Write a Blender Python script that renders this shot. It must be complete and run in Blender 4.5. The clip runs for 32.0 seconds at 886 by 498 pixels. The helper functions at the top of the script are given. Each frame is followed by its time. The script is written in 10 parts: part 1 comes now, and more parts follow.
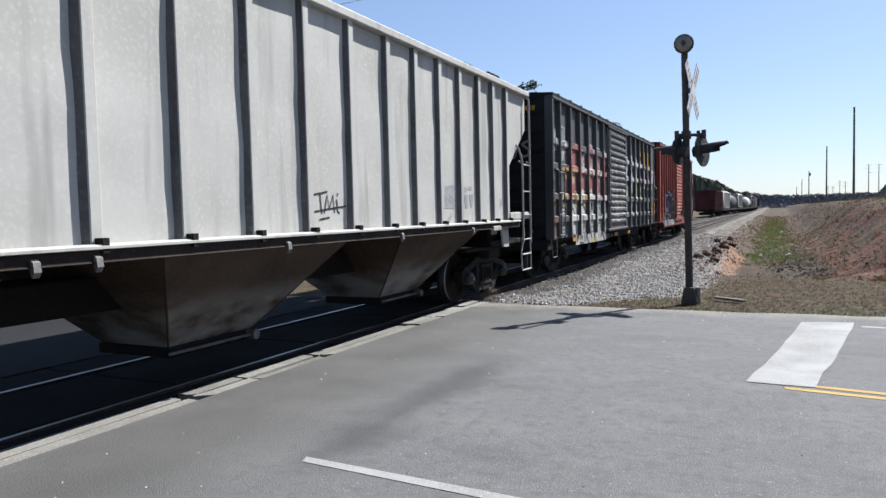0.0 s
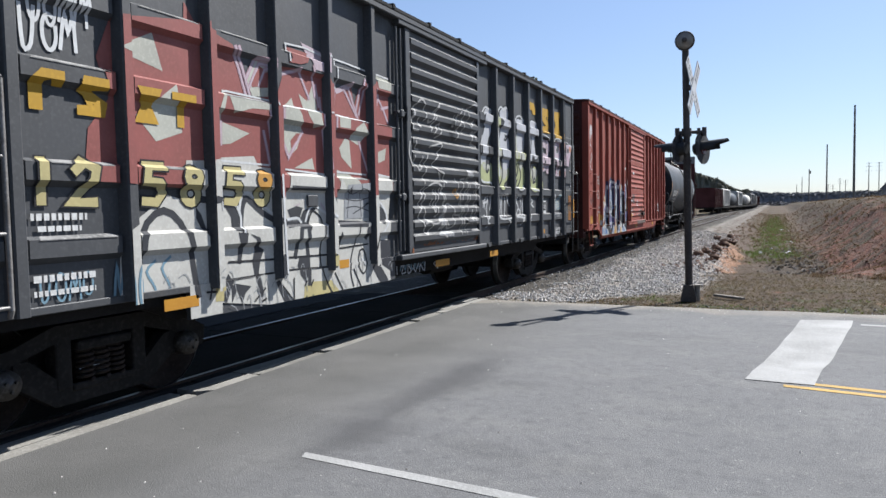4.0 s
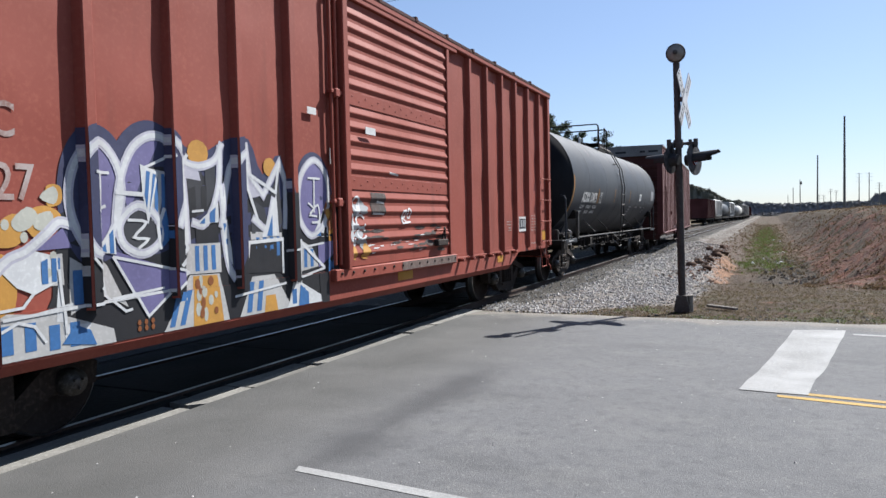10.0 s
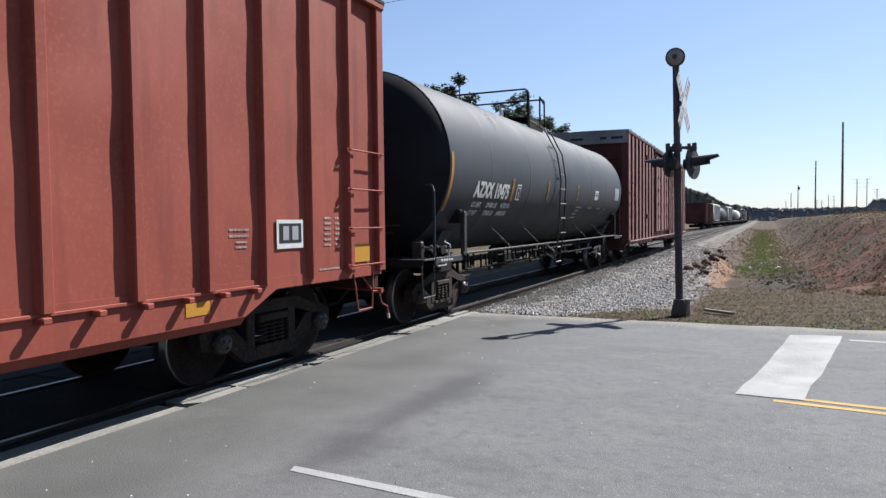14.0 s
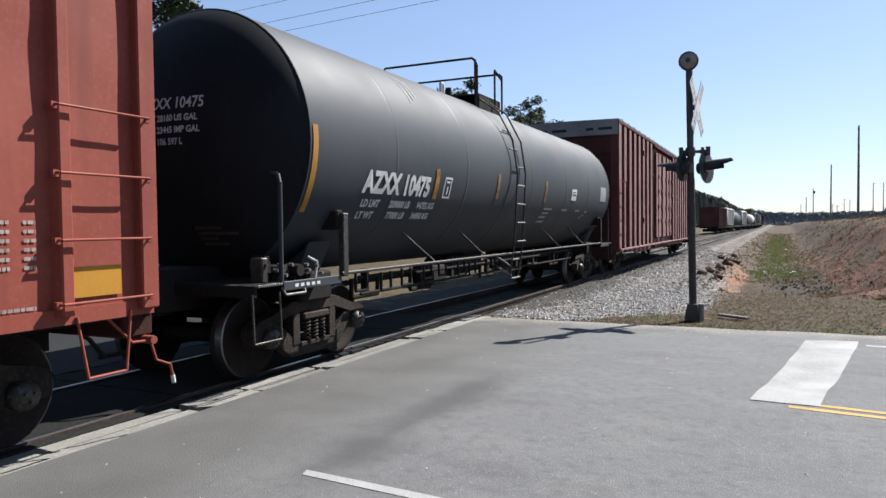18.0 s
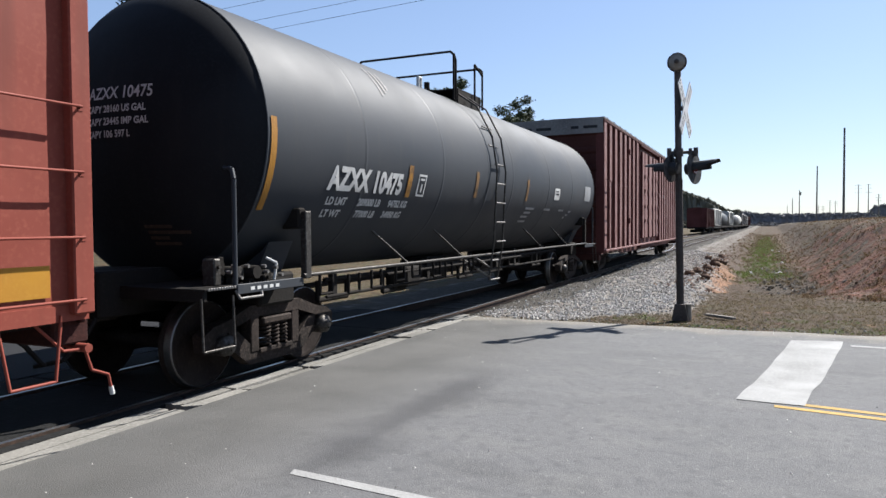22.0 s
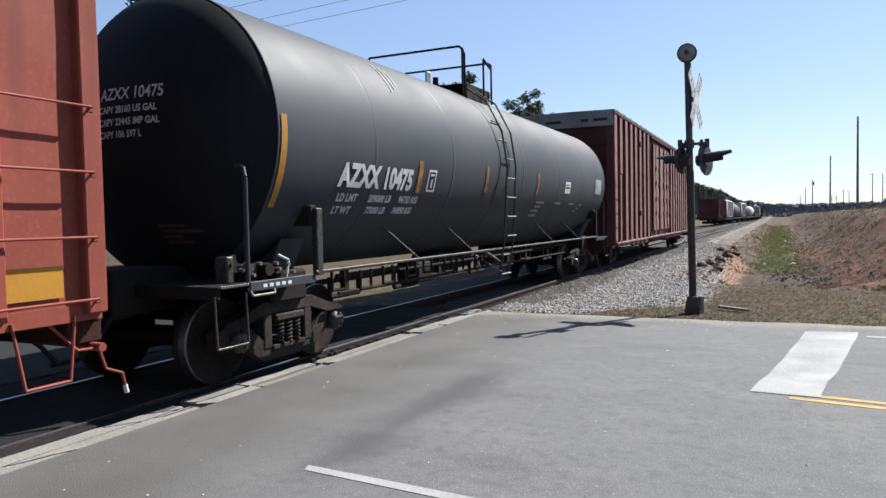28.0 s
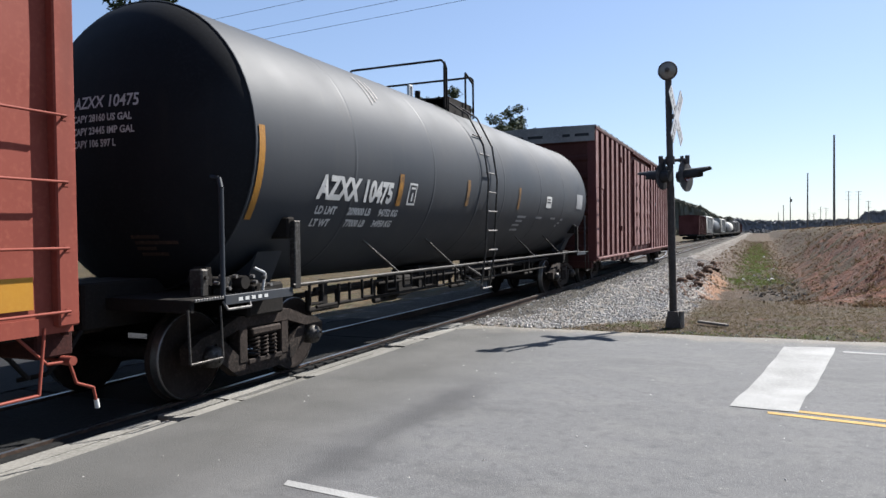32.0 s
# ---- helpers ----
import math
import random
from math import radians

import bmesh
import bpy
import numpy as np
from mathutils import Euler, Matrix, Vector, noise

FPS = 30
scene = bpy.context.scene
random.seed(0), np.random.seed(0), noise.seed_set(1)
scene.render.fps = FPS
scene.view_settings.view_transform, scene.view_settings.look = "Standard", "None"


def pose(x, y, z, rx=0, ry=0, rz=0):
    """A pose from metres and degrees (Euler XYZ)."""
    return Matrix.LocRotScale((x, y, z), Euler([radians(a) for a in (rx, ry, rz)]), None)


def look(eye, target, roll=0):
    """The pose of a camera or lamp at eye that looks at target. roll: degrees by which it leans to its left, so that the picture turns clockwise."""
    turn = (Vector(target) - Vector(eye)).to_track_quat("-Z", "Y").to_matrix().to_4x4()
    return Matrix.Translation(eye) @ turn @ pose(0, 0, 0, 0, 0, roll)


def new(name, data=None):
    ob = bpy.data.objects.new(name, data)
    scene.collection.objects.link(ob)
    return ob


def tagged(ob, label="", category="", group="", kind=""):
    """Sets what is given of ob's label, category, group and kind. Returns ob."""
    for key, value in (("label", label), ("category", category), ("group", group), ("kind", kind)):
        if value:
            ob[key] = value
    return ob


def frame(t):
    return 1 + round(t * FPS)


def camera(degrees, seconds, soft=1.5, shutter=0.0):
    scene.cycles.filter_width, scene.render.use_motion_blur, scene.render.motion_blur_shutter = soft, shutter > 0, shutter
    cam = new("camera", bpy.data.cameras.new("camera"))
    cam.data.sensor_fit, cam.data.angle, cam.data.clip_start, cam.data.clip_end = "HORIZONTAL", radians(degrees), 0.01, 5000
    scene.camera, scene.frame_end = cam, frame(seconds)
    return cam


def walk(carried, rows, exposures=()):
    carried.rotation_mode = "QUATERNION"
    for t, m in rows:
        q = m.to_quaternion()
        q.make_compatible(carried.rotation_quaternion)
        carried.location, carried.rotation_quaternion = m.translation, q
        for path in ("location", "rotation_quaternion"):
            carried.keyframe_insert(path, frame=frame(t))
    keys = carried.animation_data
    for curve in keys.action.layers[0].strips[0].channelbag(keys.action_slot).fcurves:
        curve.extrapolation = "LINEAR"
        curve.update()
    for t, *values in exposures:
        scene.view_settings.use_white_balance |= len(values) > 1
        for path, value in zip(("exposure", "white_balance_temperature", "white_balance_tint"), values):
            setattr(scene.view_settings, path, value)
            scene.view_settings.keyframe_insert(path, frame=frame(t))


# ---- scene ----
EYE = (0.0, 0.0, 1.69)
PATH = [
    (0.0, 25.07, -2.97, -1.31),
    (0.5, 24.61, -2.83, -1.23),
    (1.0, 24.47, -2.77, -1.42),
    (1.5, 24.68, -2.85, -1.09),
    (2.0, 24.95, -3.19, -0.93),
    (2.5, 25.28, -3.46, -0.94),
    (4.5, 24.93, -3.21, -1.16),
    (5.0, 24.59, -3.44, -1.01),
    (5.5, 24.76, -3.64, -1.08),
    (6.0, 24.76, -3.76, -1.21),
    (6.5, 24.71, -3.60, -0.94),
    (7.0, 24.86, -3.06, -0.95),
    (7.5, 25.31, -2.90, -0.96),
    (8.0, 25.07, -3.01, -1.12),
    (8.5, 25.14, -2.68, -1.43),
    (9.0, 25.09, -2.51, -1.43),
    (9.5, 24.84, -2.41, -1.23),
    (10.0, 24.51, -2.32, -1.29),
    (10.5, 24.39, -2.51, -1.31),
    (11.0, 23.91, -2.05, -1.28),
    (11.5, 23.84, -1.57, -1.25),
    (12.0, 23.99, -1.99, -0.87),
    (12.5, 24.16, -1.92, -1.00),
    (13.0, 24.29, -1.52, -0.78),
    (13.5, 24.35, -2.05, -0.58),
    (14.0, 24.34, -2.22, -0.65),
    (14.5, 24.26, -2.30, -0.39),
    (16.5, 25.03, -2.24, -0.31),
    (17.0, 24.91, -1.94, -0.37),
    (17.5, 24.83, -1.86, -0.58),
    (18.0, 25.32, -1.86, -0.65),
    (18.5, 25.36, -1.92, -0.65),
    (19.0, 25.14, -1.90, -0.56),
    (19.5, 24.72, -2.01, -0.31),
    (20.0, 24.48, -2.07, -0.32),
    (20.5, 24.62, -2.41, -0.24),
    (21.0, 24.69, -2.40, -0.23),
    (21.5, 24.70, -2.41, -0.19),
    (22.0, 24.42, -1.92, -0.39),
    (22.5, 24.61, -1.88, -0.51),
    (23.0, 24.95, -1.78, -0.72),
    (23.5, 24.96, -2.10, -0.63),
    (24.0, 24.96, -2.38, -0.67),
    (24.5, 24.56, -2.32, -0.65),
    (25.0, 24.43, -2.08, -0.59),
    (25.5, 25.05, -2.29, -0.76),
    (27.5, 25.50, -2.12, -1.04),
    (28.0, 25.30, -2.30, -1.16),
    (28.5, 24.89, -2.53, -1.10),
    (29.0, 23.81, -2.19, -0.73),
    (29.5, 23.95, -2.14, -0.66),
    (30.0, 24.24, -2.12, -0.43),
    (30.5, 24.52, -2.23, -0.75),
    (31.0, 24.32, -2.12, -0.64),
    (31.5, 23.81, -1.46, -0.55),
    (32.0, 23.86, -1.22, -0.71),
]
RUN = [
    (0.0, 44.44), (0.5, 42.83), (1.0, 41.10), (1.5, 39.39), (2.0, 37.65), (2.5, 36.03),
    (4.5, 29.13), (5.0, 27.42), (5.5, 25.86), (6.0, 24.26), (6.5, 22.73), (7.0, 21.14),
    (7.5, 19.68), (8.0, 18.12), (8.5, 16.69), (9.0, 15.23), (9.5, 13.93), (10.0, 12.60),
    (10.5, 11.50), (11.0, 10.34), (11.5, 9.26), (12.0, 8.08), (12.5, 7.10), (13.0, 6.17),
    (13.5, 5.34), (14.0, 4.52), (14.5, 3.79), (16.5, 1.45), (17.0, 1.04), (17.5, 0.74),
    (18.0, 0.49), (18.5, 0.31), (19.0, 0.15), (19.5, 0.06), (20.0, 0.02), (20.5, 0.00),
    (32.0, 0.0),
]


def cam_pose(yaw, pitch, roll):
    y, p = radians(yaw), radians(pitch)
    way = Vector((-math.sin(y) * math.cos(p), math.cos(y) * math.cos(p), math.sin(p)))
    return look(EYE, Vector(EYE) + way * 10, roll)


cam = camera(64.2, 32.0, soft=1.5)
walk(cam, [(t, cam_pose(a, b, c)) for t, a, b, c in PATH],
     [(0.0, 1.32, 6180, 10), (13.0, 1.32, 6180, 10), (17.0, 1.43, 6350, 10), (32.0, 1.43, 6350, 10)])

# ---- light ----
SUN_WAY = Vector((0.329, 0.603, 0.727)).normalized()
world = bpy.data.worlds.new("sky")
scene.world = world
world.use_nodes = True
wn = world.node_tree
sky = wn.nodes.new("ShaderNodeTexSky")
sky.sky_type = "NISHITA"
sky.sun_disc = False
sky.sun_elevation = math.asin(SUN_WAY.z)
sky.sun_rotation = math.atan2(SUN_WAY.x, SUN_WAY.y)
sky.air_density, sky.dust_density, sky.ozone_density = 1.0, 0.35, 1.3
soft = wn.nodes.new("ShaderNodeGamma")
soft.inputs["Gamma"].default_value = 0.70
tint = wn.nodes.new("ShaderNodeMix")
tint.data_type, tint.blend_type = "RGBA", "MULTIPLY"
tint.inputs[0].default_value = 1.0
tint.inputs[7].default_value = (0.895, 0.975, 1.15, 1)
wn.links.new(sky.outputs["Color"], soft.inputs["Color"])
wn.links.new(soft.outputs["Color"], tint.inputs[6])
wn.links.new(tint.outputs[2], wn.nodes["Background"].inputs["Color"])
wn.nodes["Background"].inputs["Strength"].default_value = 0.083
sun = new("sun", bpy.data.lights.new("sun", "SUN"))
sun.data.energy = 5.0
sun.data.angle = radians(0.53)
sun.data.color = (1.0, 0.962, 0.905)
sun.matrix_basis = look(SUN_WAY * 60, (0, 0, 0))


# ---- materials ----
COLOUR_SCALE = 0.54   # factor on every base colour; with the raised exposure it deepens shade


def ramp_mix(nt, fac, a, b):
    m = nt.nodes.new("ShaderNodeMix")
    m.data_type = "RGBA"
    nt.links.new(fac, m.inputs[0])
    for sock, v in ((m.inputs[6], a), (m.inputs[7], b)):
        if isinstance(v, tuple):
            sock.default_value = (*(c * COLOUR_SCALE for c in v), 1)
        else:
            nt.links.new(v, sock)
    return m.outputs[2]


def noise_fac(nt, coord, scale, detail=4, stretch=(1, 1, 1), lo=0.35, hi=0.65, shift=(0, 0, 0)):
    mp = nt.nodes.new("ShaderNodeMapping")
    mp.inputs["Scale"].default_value = stretch
    mp.inputs["Location"].default_value = shift
    nt.links.new(coord, mp.inputs["Vector"])
    n = nt.nodes.new("ShaderNodeTexNoise")
    n.inputs["Scale"].default_value = scale
    n.inputs["Detail"].default_value = detail
    nt.links.new(mp.outputs[0], n.inputs["Vector"])
    r = nt.nodes.new("ShaderNodeMapRange")
    r.inputs["From Min"].default_value, r.inputs["From Max"].default_value = lo, hi
    nt.links.new(n.outputs[0], r.inputs["Value"])
    return r.outputs["Result"]


def mat(name, base, worn=None, grain=None, rough=0.6, metal=0.0, s1=0.8, s2=40.0, streak=None, streak_lo=0.55, bump=0.15,
        bump_scale=None, spec=0.25, rough2=None, per_object=0.0):
    """A surface with a base colour, large worn patches, fine grain, and vertical streaks of dirt."""
    m = bpy.data.materials.new(name)
    m.use_nodes = True
    nt = m.node_tree
    p = nt.nodes["Principled BSDF"]
    co = nt.nodes.new("ShaderNodeTexCoord").outputs["Object"]
    worn = worn or tuple(c * 0.8 for c in base)
    grain = grain or tuple(min(1, c * 1.2) for c in base)
    f1 = noise_fac(nt, co, s1, 6)
    col = ramp_mix(nt, f1, base, worn)
    f2 = noise_fac(nt, co, s2, 3, lo=0.5, hi=0.8)
    col = ramp_mix(nt, f2, col, grain)
    if streak:
        f3 = noise_fac(nt, co, 5.0, 5, (1, 1, 0.09), streak_lo, streak_lo + 0.22, (7, 3, 1))
        col = ramp_mix(nt, f3, col, streak)
    if per_object:
        oi = nt.nodes.new("ShaderNodeObjectInfo")
        hs = nt.nodes.new("ShaderNodeHueSaturation")
        mr = nt.nodes.new("ShaderNodeMapRange")
        mr.inputs["To Min"].default_value, mr.inputs["To Max"].default_value = 1 - per_object, 1 + per_object
        nt.links.new(oi.outputs["Random"], mr.inputs["Value"])
        nt.links.new(mr.outputs["Result"], hs.inputs["Value"])
        nt.links.new(col, hs.inputs["Color"])
        col = hs.outputs["Color"]
    nt.links.new(col, p.inputs["Base Color"])
    rr = nt.nodes.new("ShaderNodeMapRange")
    rr.inputs["To Min"].default_value, rr.inputs["To Max"].default_value = rough, rough2 if rough2 else min(1, rough + 0.18)
    nt.links.new(f1, rr.inputs["Value"])
    nt.links.new(rr.outputs["Result"], p.inputs["Roughness"])
    p.inputs["Metallic"].default_value = metal
    p.inputs["Specular IOR Level"].default_value = spec
    if bump:
        b = nt.nodes.new("ShaderNodeBump")
        b.inputs["Strength"].default_value = bump
        b.inputs["Distance"].default_value = 0.02
        fb = noise_fac(nt, co, bump_scale or s2, 4, lo=0.2, hi=0.8)
        nt.links.new(fb, b.inputs["Height"])
        nt.links.new(b.outputs[0], p.inputs["Normal"])
    return m


M = {
    "asphalt": mat("asphalt", (0.155, 0.158, 0.165), (0.12, 0.122, 0.126), (0.25, 0.25, 0.245), 0.85, s1=0.35, s2=55, bump=0.35),
    # asphalt beyond the rails, its colour lowered to carry the train's shade
    "asphalt_dark": mat("shade_dark_asphalt", (0.036, 0.036, 0.038), (0.026, 0.026, 0.028), (0.056, 0.056, 0.056), 0.95, spec=0.1, s1=0.4, s2=55, bump=0.3),
    "panel": mat("crossing_panel", (0.29, 0.277, 0.25), (0.20, 0.19, 0.17), (0.40, 0.385, 0.35), 0.85, s1=1.5, s2=35, bump=0.3, per_object=0.15),
    # panels beneath the cars, shade painted into a near-black base
    "panel_dark": mat("shade_dark_crossing_panel", (0.030, 0.030, 0.030), (0.020, 0.020, 0.020), (0.046, 0.046, 0.044), 0.95, spec=0.06, s1=1.0, s2=30, bump=0.3),
    "white_line": mat("road_paint_white", (0.42, 0.42, 0.41), (0.31, 0.31, 0.30), (0.49, 0.49, 0.475), 0.7, s1=1.5, s2=45, bump=0.2),
    "yellow_line": mat("road_paint_yellow", (0.60, 0.36, 0.06), (0.42, 0.30, 0.12), (0.65, 0.45, 0.15), 0.7, s1=2.5, s2=45, bump=0.2),
    "rail": mat("rail_steel", (0.10, 0.065, 0.05), (0.06, 0.04, 0.03), (0.16, 0.10, 0.07), 0.7, 0.3, s2=25),
    "rail_top": mat("rail_head_polished", (0.42, 0.42, 0.43), (0.36, 0.35, 0.34), (0.5, 0.5, 0.5), 0.28, 1.0, s2=20, bump=0.03),
    "tie": mat("sleeper_timber", (0.10, 0.08, 0.06), (0.06, 0.05, 0.04), (0.16, 0.13, 0.10), 0.9, s1=2, s2=25, per_object=0.25),
    "ballast": mat("ballast_stone", (0.42, 0.40, 0.37), (0.28, 0.26, 0.24), (0.55, 0.53, 0.50), 0.9, s1=3.0, s2=20, bump=0.3),
    "red": mat("red_brown_paint", (0.365, 0.082, 0.053), (0.305, 0.067, 0.044), (0.395, 0.103, 0.067), 0.62, spec=0.22, s1=0.9, s2=28, streak=(0.25, 0.058, 0.038), bump=0.12, bump_scale=3),
    # red-brown with the end walls' shade mixed into the colour
    "red_end": mat("shaded_red_brown_end_paint", (0.080, 0.025, 0.020), (0.052, 0.017, 0.014), (0.100, 0.032, 0.025), 0.8, spec=0.2, s1=1.0, s2=28),
    "black": mat("dark_grey_paint", (0.078, 0.081, 0.087), (0.054, 0.057, 0.062), (0.100, 0.103, 0.108), 0.52, s1=1.0, s2=30, streak=(0.085, 0.082, 0.078), streak_lo=0.6, bump=0.08, bump_scale=8, spec=0.32),
    # copy of the dark grey, blackened to stand for shade on the ends
    "black_end": mat("shaded_black_end_paint", (0.024, 0.025, 0.027), (0.016, 0.017, 0.018), (0.034, 0.035, 0.037), 0.8, s1=1.2, s2=28, spec=0.15),
    # darker grey that paints the shade on the hopper posts' near flanks
    "flank_shade": mat("shaded_leading_flank", (0.20, 0.195, 0.185), (0.12, 0.115, 0.11), (0.26, 0.25, 0.24), 0.8, s1=1.6, s2=25, streak=(0.10, 0.097, 0.092), streak_lo=0.5),
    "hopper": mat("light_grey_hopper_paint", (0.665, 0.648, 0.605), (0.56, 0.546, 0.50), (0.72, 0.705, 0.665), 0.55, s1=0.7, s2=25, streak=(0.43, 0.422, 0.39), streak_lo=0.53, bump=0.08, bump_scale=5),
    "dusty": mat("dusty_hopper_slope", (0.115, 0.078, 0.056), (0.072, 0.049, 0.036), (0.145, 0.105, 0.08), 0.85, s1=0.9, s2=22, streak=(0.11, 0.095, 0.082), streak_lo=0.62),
    # pale tone for sunlit ridge tops, the highlight put into the colour
    "dust": mat("pale_ridge_highlight", (0.34, 0.335, 0.325), (0.15, 0.15, 0.148), (0.44, 0.43, 0.42), 0.9, s1=5, s2=30, bump=0),
    "sill": mat("rusty_dark_sill", (0.045, 0.032, 0.025), (0.028, 0.021, 0.018), (0.07, 0.05, 0.04), 0.85, s1=1.5, s2=24),
    "faded": mat("faded_overpaint", (0.50, 0.50, 0.49), (0.38, 0.38, 0.38), (0.58, 0.575, 0.56), 0.6, s1=4, s2=25, bump=0),
    "stain": mat("door_stain", (0.055, 0.048, 0.045), (0.11, 0.075, 0.065), (0.16, 0.14, 0.13), 0.8, s1=5, s2=18),
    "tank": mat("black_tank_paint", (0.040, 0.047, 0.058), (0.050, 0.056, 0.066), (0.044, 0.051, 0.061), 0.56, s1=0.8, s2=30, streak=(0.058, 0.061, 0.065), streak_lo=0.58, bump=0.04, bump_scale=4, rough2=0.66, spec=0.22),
    # tank black lowered further, the heads' shade put into the colour
    "tank_head": mat("shaded_tank_head", (0.017, 0.019, 0.023), (0.012, 0.013, 0.016), (0.022, 0.024, 0.028), 0.7, s1=0.8, s2=30, streak=(0.026, 0.026, 0.027), streak_lo=0.6, bump=0.04, bump_scale=4, spec=0.12),
    "maroon_pale": mat("faded_maroon_post_face", (0.36, 0.195, 0.188), (0.24, 0.100, 0.090), (0.45, 0.30, 0.295), 0.65, s1=2.5, s2=24, streak=(0.16, 0.058, 0.05), streak_lo=0.46),
    "maroon": mat("maroon_paint", (0.13, 0.035, 0.032), (0.09, 0.025, 0.023), (0.17, 0.052, 0.047), 0.7, s1=0.8, s2=24, streak=(0.12, 0.035, 0.03), bump=0.1, bump_scale=6),
    "maroon_roof": mat("galvanised_roof", (0.30, 0.29, 0.28), (0.22, 0.21, 0.21), (0.38, 0.37, 0.36), 0.6, 0.2, s1=1.0, s2=20),
    "under": mat("underframe_black", (0.020, 0.018, 0.017), (0.028, 0.024, 0.021), (0.036, 0.031, 0.027), 0.85, s1=2.0, s2=30, spec=0.12),
    "cap": mat("oiled_bearing_steel", (0.11, 0.10, 0.09), (0.06, 0.055, 0.05), (0.2, 0.19, 0.18), 0.4, 0.6, s1=4, s2=30),
    "truck_black": mat("greasy_black_truck", (0.016, 0.014, 0.013), (0.011, 0.010, 0.009), (0.045, 0.040, 0.036), 0.7, s1=3, s2=24, bump=0.3, spec=0.2),
    "truck": mat("cast_truck_steel", (0.046, 0.032, 0.026), (0.022, 0.017, 0.014), (0.085, 0.062, 0.050), 0.8, spec=0.2, s1=2.5, s2=30, bump=0.25),
    "wheel": mat("wheel_steel", (0.030, 0.021, 0.017), (0.020, 0.014, 0.012), (0.05, 0.036, 0.03), 0.75, 0.0, s1=3, s2=30, spec=0.15),
    "tread": mat("wheel_tread", (0.40, 0.39, 0.38), (0.3, 0.29, 0.28), (0.45, 0.45, 0.44), 0.3, 0.9, s2=20, bump=0.03),
    "bright": mat("worn_bare_steel", (0.30, 0.29, 0.28), (0.16, 0.145, 0.13), (0.38, 0.37, 0.36), 0.5, 0.4, s1=4, s2=40),
    "yellow": mat("yellow_reflector", (0.62, 0.30, 0.03), (0.54, 0.25, 0.025), (0.64, 0.32, 0.04), 0.5, s1=2, s2=40, bump=0.03),
    "amber": mat("amber_tank_stripe", (0.52, 0.24, 0.03), (0.42, 0.19, 0.03), (0.56, 0.28, 0.05), 0.5, s1=3, s2=40),
    "amber_worn": mat("chipped_amber_stripe", (0.52, 0.24, 0.03), (0.20, 0.10, 0.03), (0.56, 0.28, 0.05), 0.5, s1=9, s2=40),
    "amber_faded": mat("worn_amber_stripe", (0.34, 0.17, 0.045), (0.10, 0.065, 0.035), (0.38, 0.20, 0.06), 0.55, s1=6, s2=30),
    "grab": mat("grey_white_grab_iron", (0.62, 0.61, 0.58), (0.42, 0.40, 0.37), (0.68, 0.67, 0.64), 0.55, s1=4, s2=40),
    "letter": mat("white_lettering", (0.82, 0.82, 0.80), (0.68, 0.68, 0.66), (0.88, 0.88, 0.87), 0.6, s1=4, s2=40),
    "letter_faded": mat("worn_white_lettering", (0.50, 0.41, 0.38), (0.34, 0.20, 0.17), (0.58, 0.50, 0.47), 0.7, s1=9, s2=40, bump=0),
    "mast": mat("dull_brown_mast", (0.12, 0.105, 0.098), (0.085, 0.072, 0.066), (0.17, 0.15, 0.14), 0.6, 0.2, s1=2, s2=30),
    "sign": mat("white_sign_sheeting", (0.88, 0.88, 0.88), (0.80, 0.80, 0.80), (0.92, 0.92, 0.92), 0.45, s1=3, s2=30),
    "sign_black": mat("black_sign_paint", (0.03, 0.03, 0.032), (0.05, 0.05, 0.05), (0.06, 0.06, 0.06), 0.5, s1=3, s2=30),
    "lens": mat("red_lens", (0.18, 0.015, 0.015), (0.12, 0.012, 0.012), (0.22, 0.03, 0.03), 0.15, s1=6, s2=30),
    "bell": mat("weathered_bell", (0.42, 0.38, 0.32), (0.30, 0.26, 0.22), (0.48, 0.44, 0.40), 0.5, 0.4, s1=5, s2=30),
    "concrete": mat("old_concrete", (0.30, 0.27, 0.23), (0.20, 0.18, 0.16), (0.38, 0.35, 0.31), 0.9, s1=3, s2=30),
    "wood_pole": mat("weathered_pole_wood", (0.27, 0.25, 0.22), (0.20, 0.18, 0.16), (0.33, 0.31, 0.28), 0.9, s1=1.5, s2=25),
    "bark": mat("pine_bark", (0.13, 0.09, 0.065), (0.09, 0.06, 0.045), (0.18, 0.14, 0.11), 0.95, s1=3, s2=20),
    "pine": mat("pine_needles", (0.085, 0.115, 0.055), (0.060, 0.085, 0.042), (0.13, 0.15, 0.075), 0.75, s1=0.5, s2=6, bump=0),
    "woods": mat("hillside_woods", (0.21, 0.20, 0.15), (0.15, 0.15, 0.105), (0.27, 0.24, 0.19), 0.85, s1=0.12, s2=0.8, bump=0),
    # far trees paler and bluer: aerial haze put into the colour
    "far_woods": mat("hazed_distant_woods", (0.27, 0.265, 0.275), (0.21, 0.21, 0.215), (0.31, 0.305, 0.31), 0.85, s1=0.12, s2=0.8, bump=0),
    "scuffed": mat("scuffed_track_steel", (0.22, 0.155, 0.13), (0.13, 0.085, 0.07), (0.30, 0.25, 0.23), 0.7, s1=5, s2=22),
    "litter": mat("litter_white", (0.65, 0.66, 0.68), (0.5, 0.5, 0.52), (0.7, 0.7, 0.7), 0.6, s1=4, s2=30),
    "clod": mat("red_clay_clod", (0.14, 0.085, 0.06), (0.10, 0.06, 0.04), (0.25, 0.13, 0.08), 0.95, s1=3, s2=20),
    "wire": mat("wire_black", (0.03, 0.03, 0.03), rough=0.6, bump=0),
}
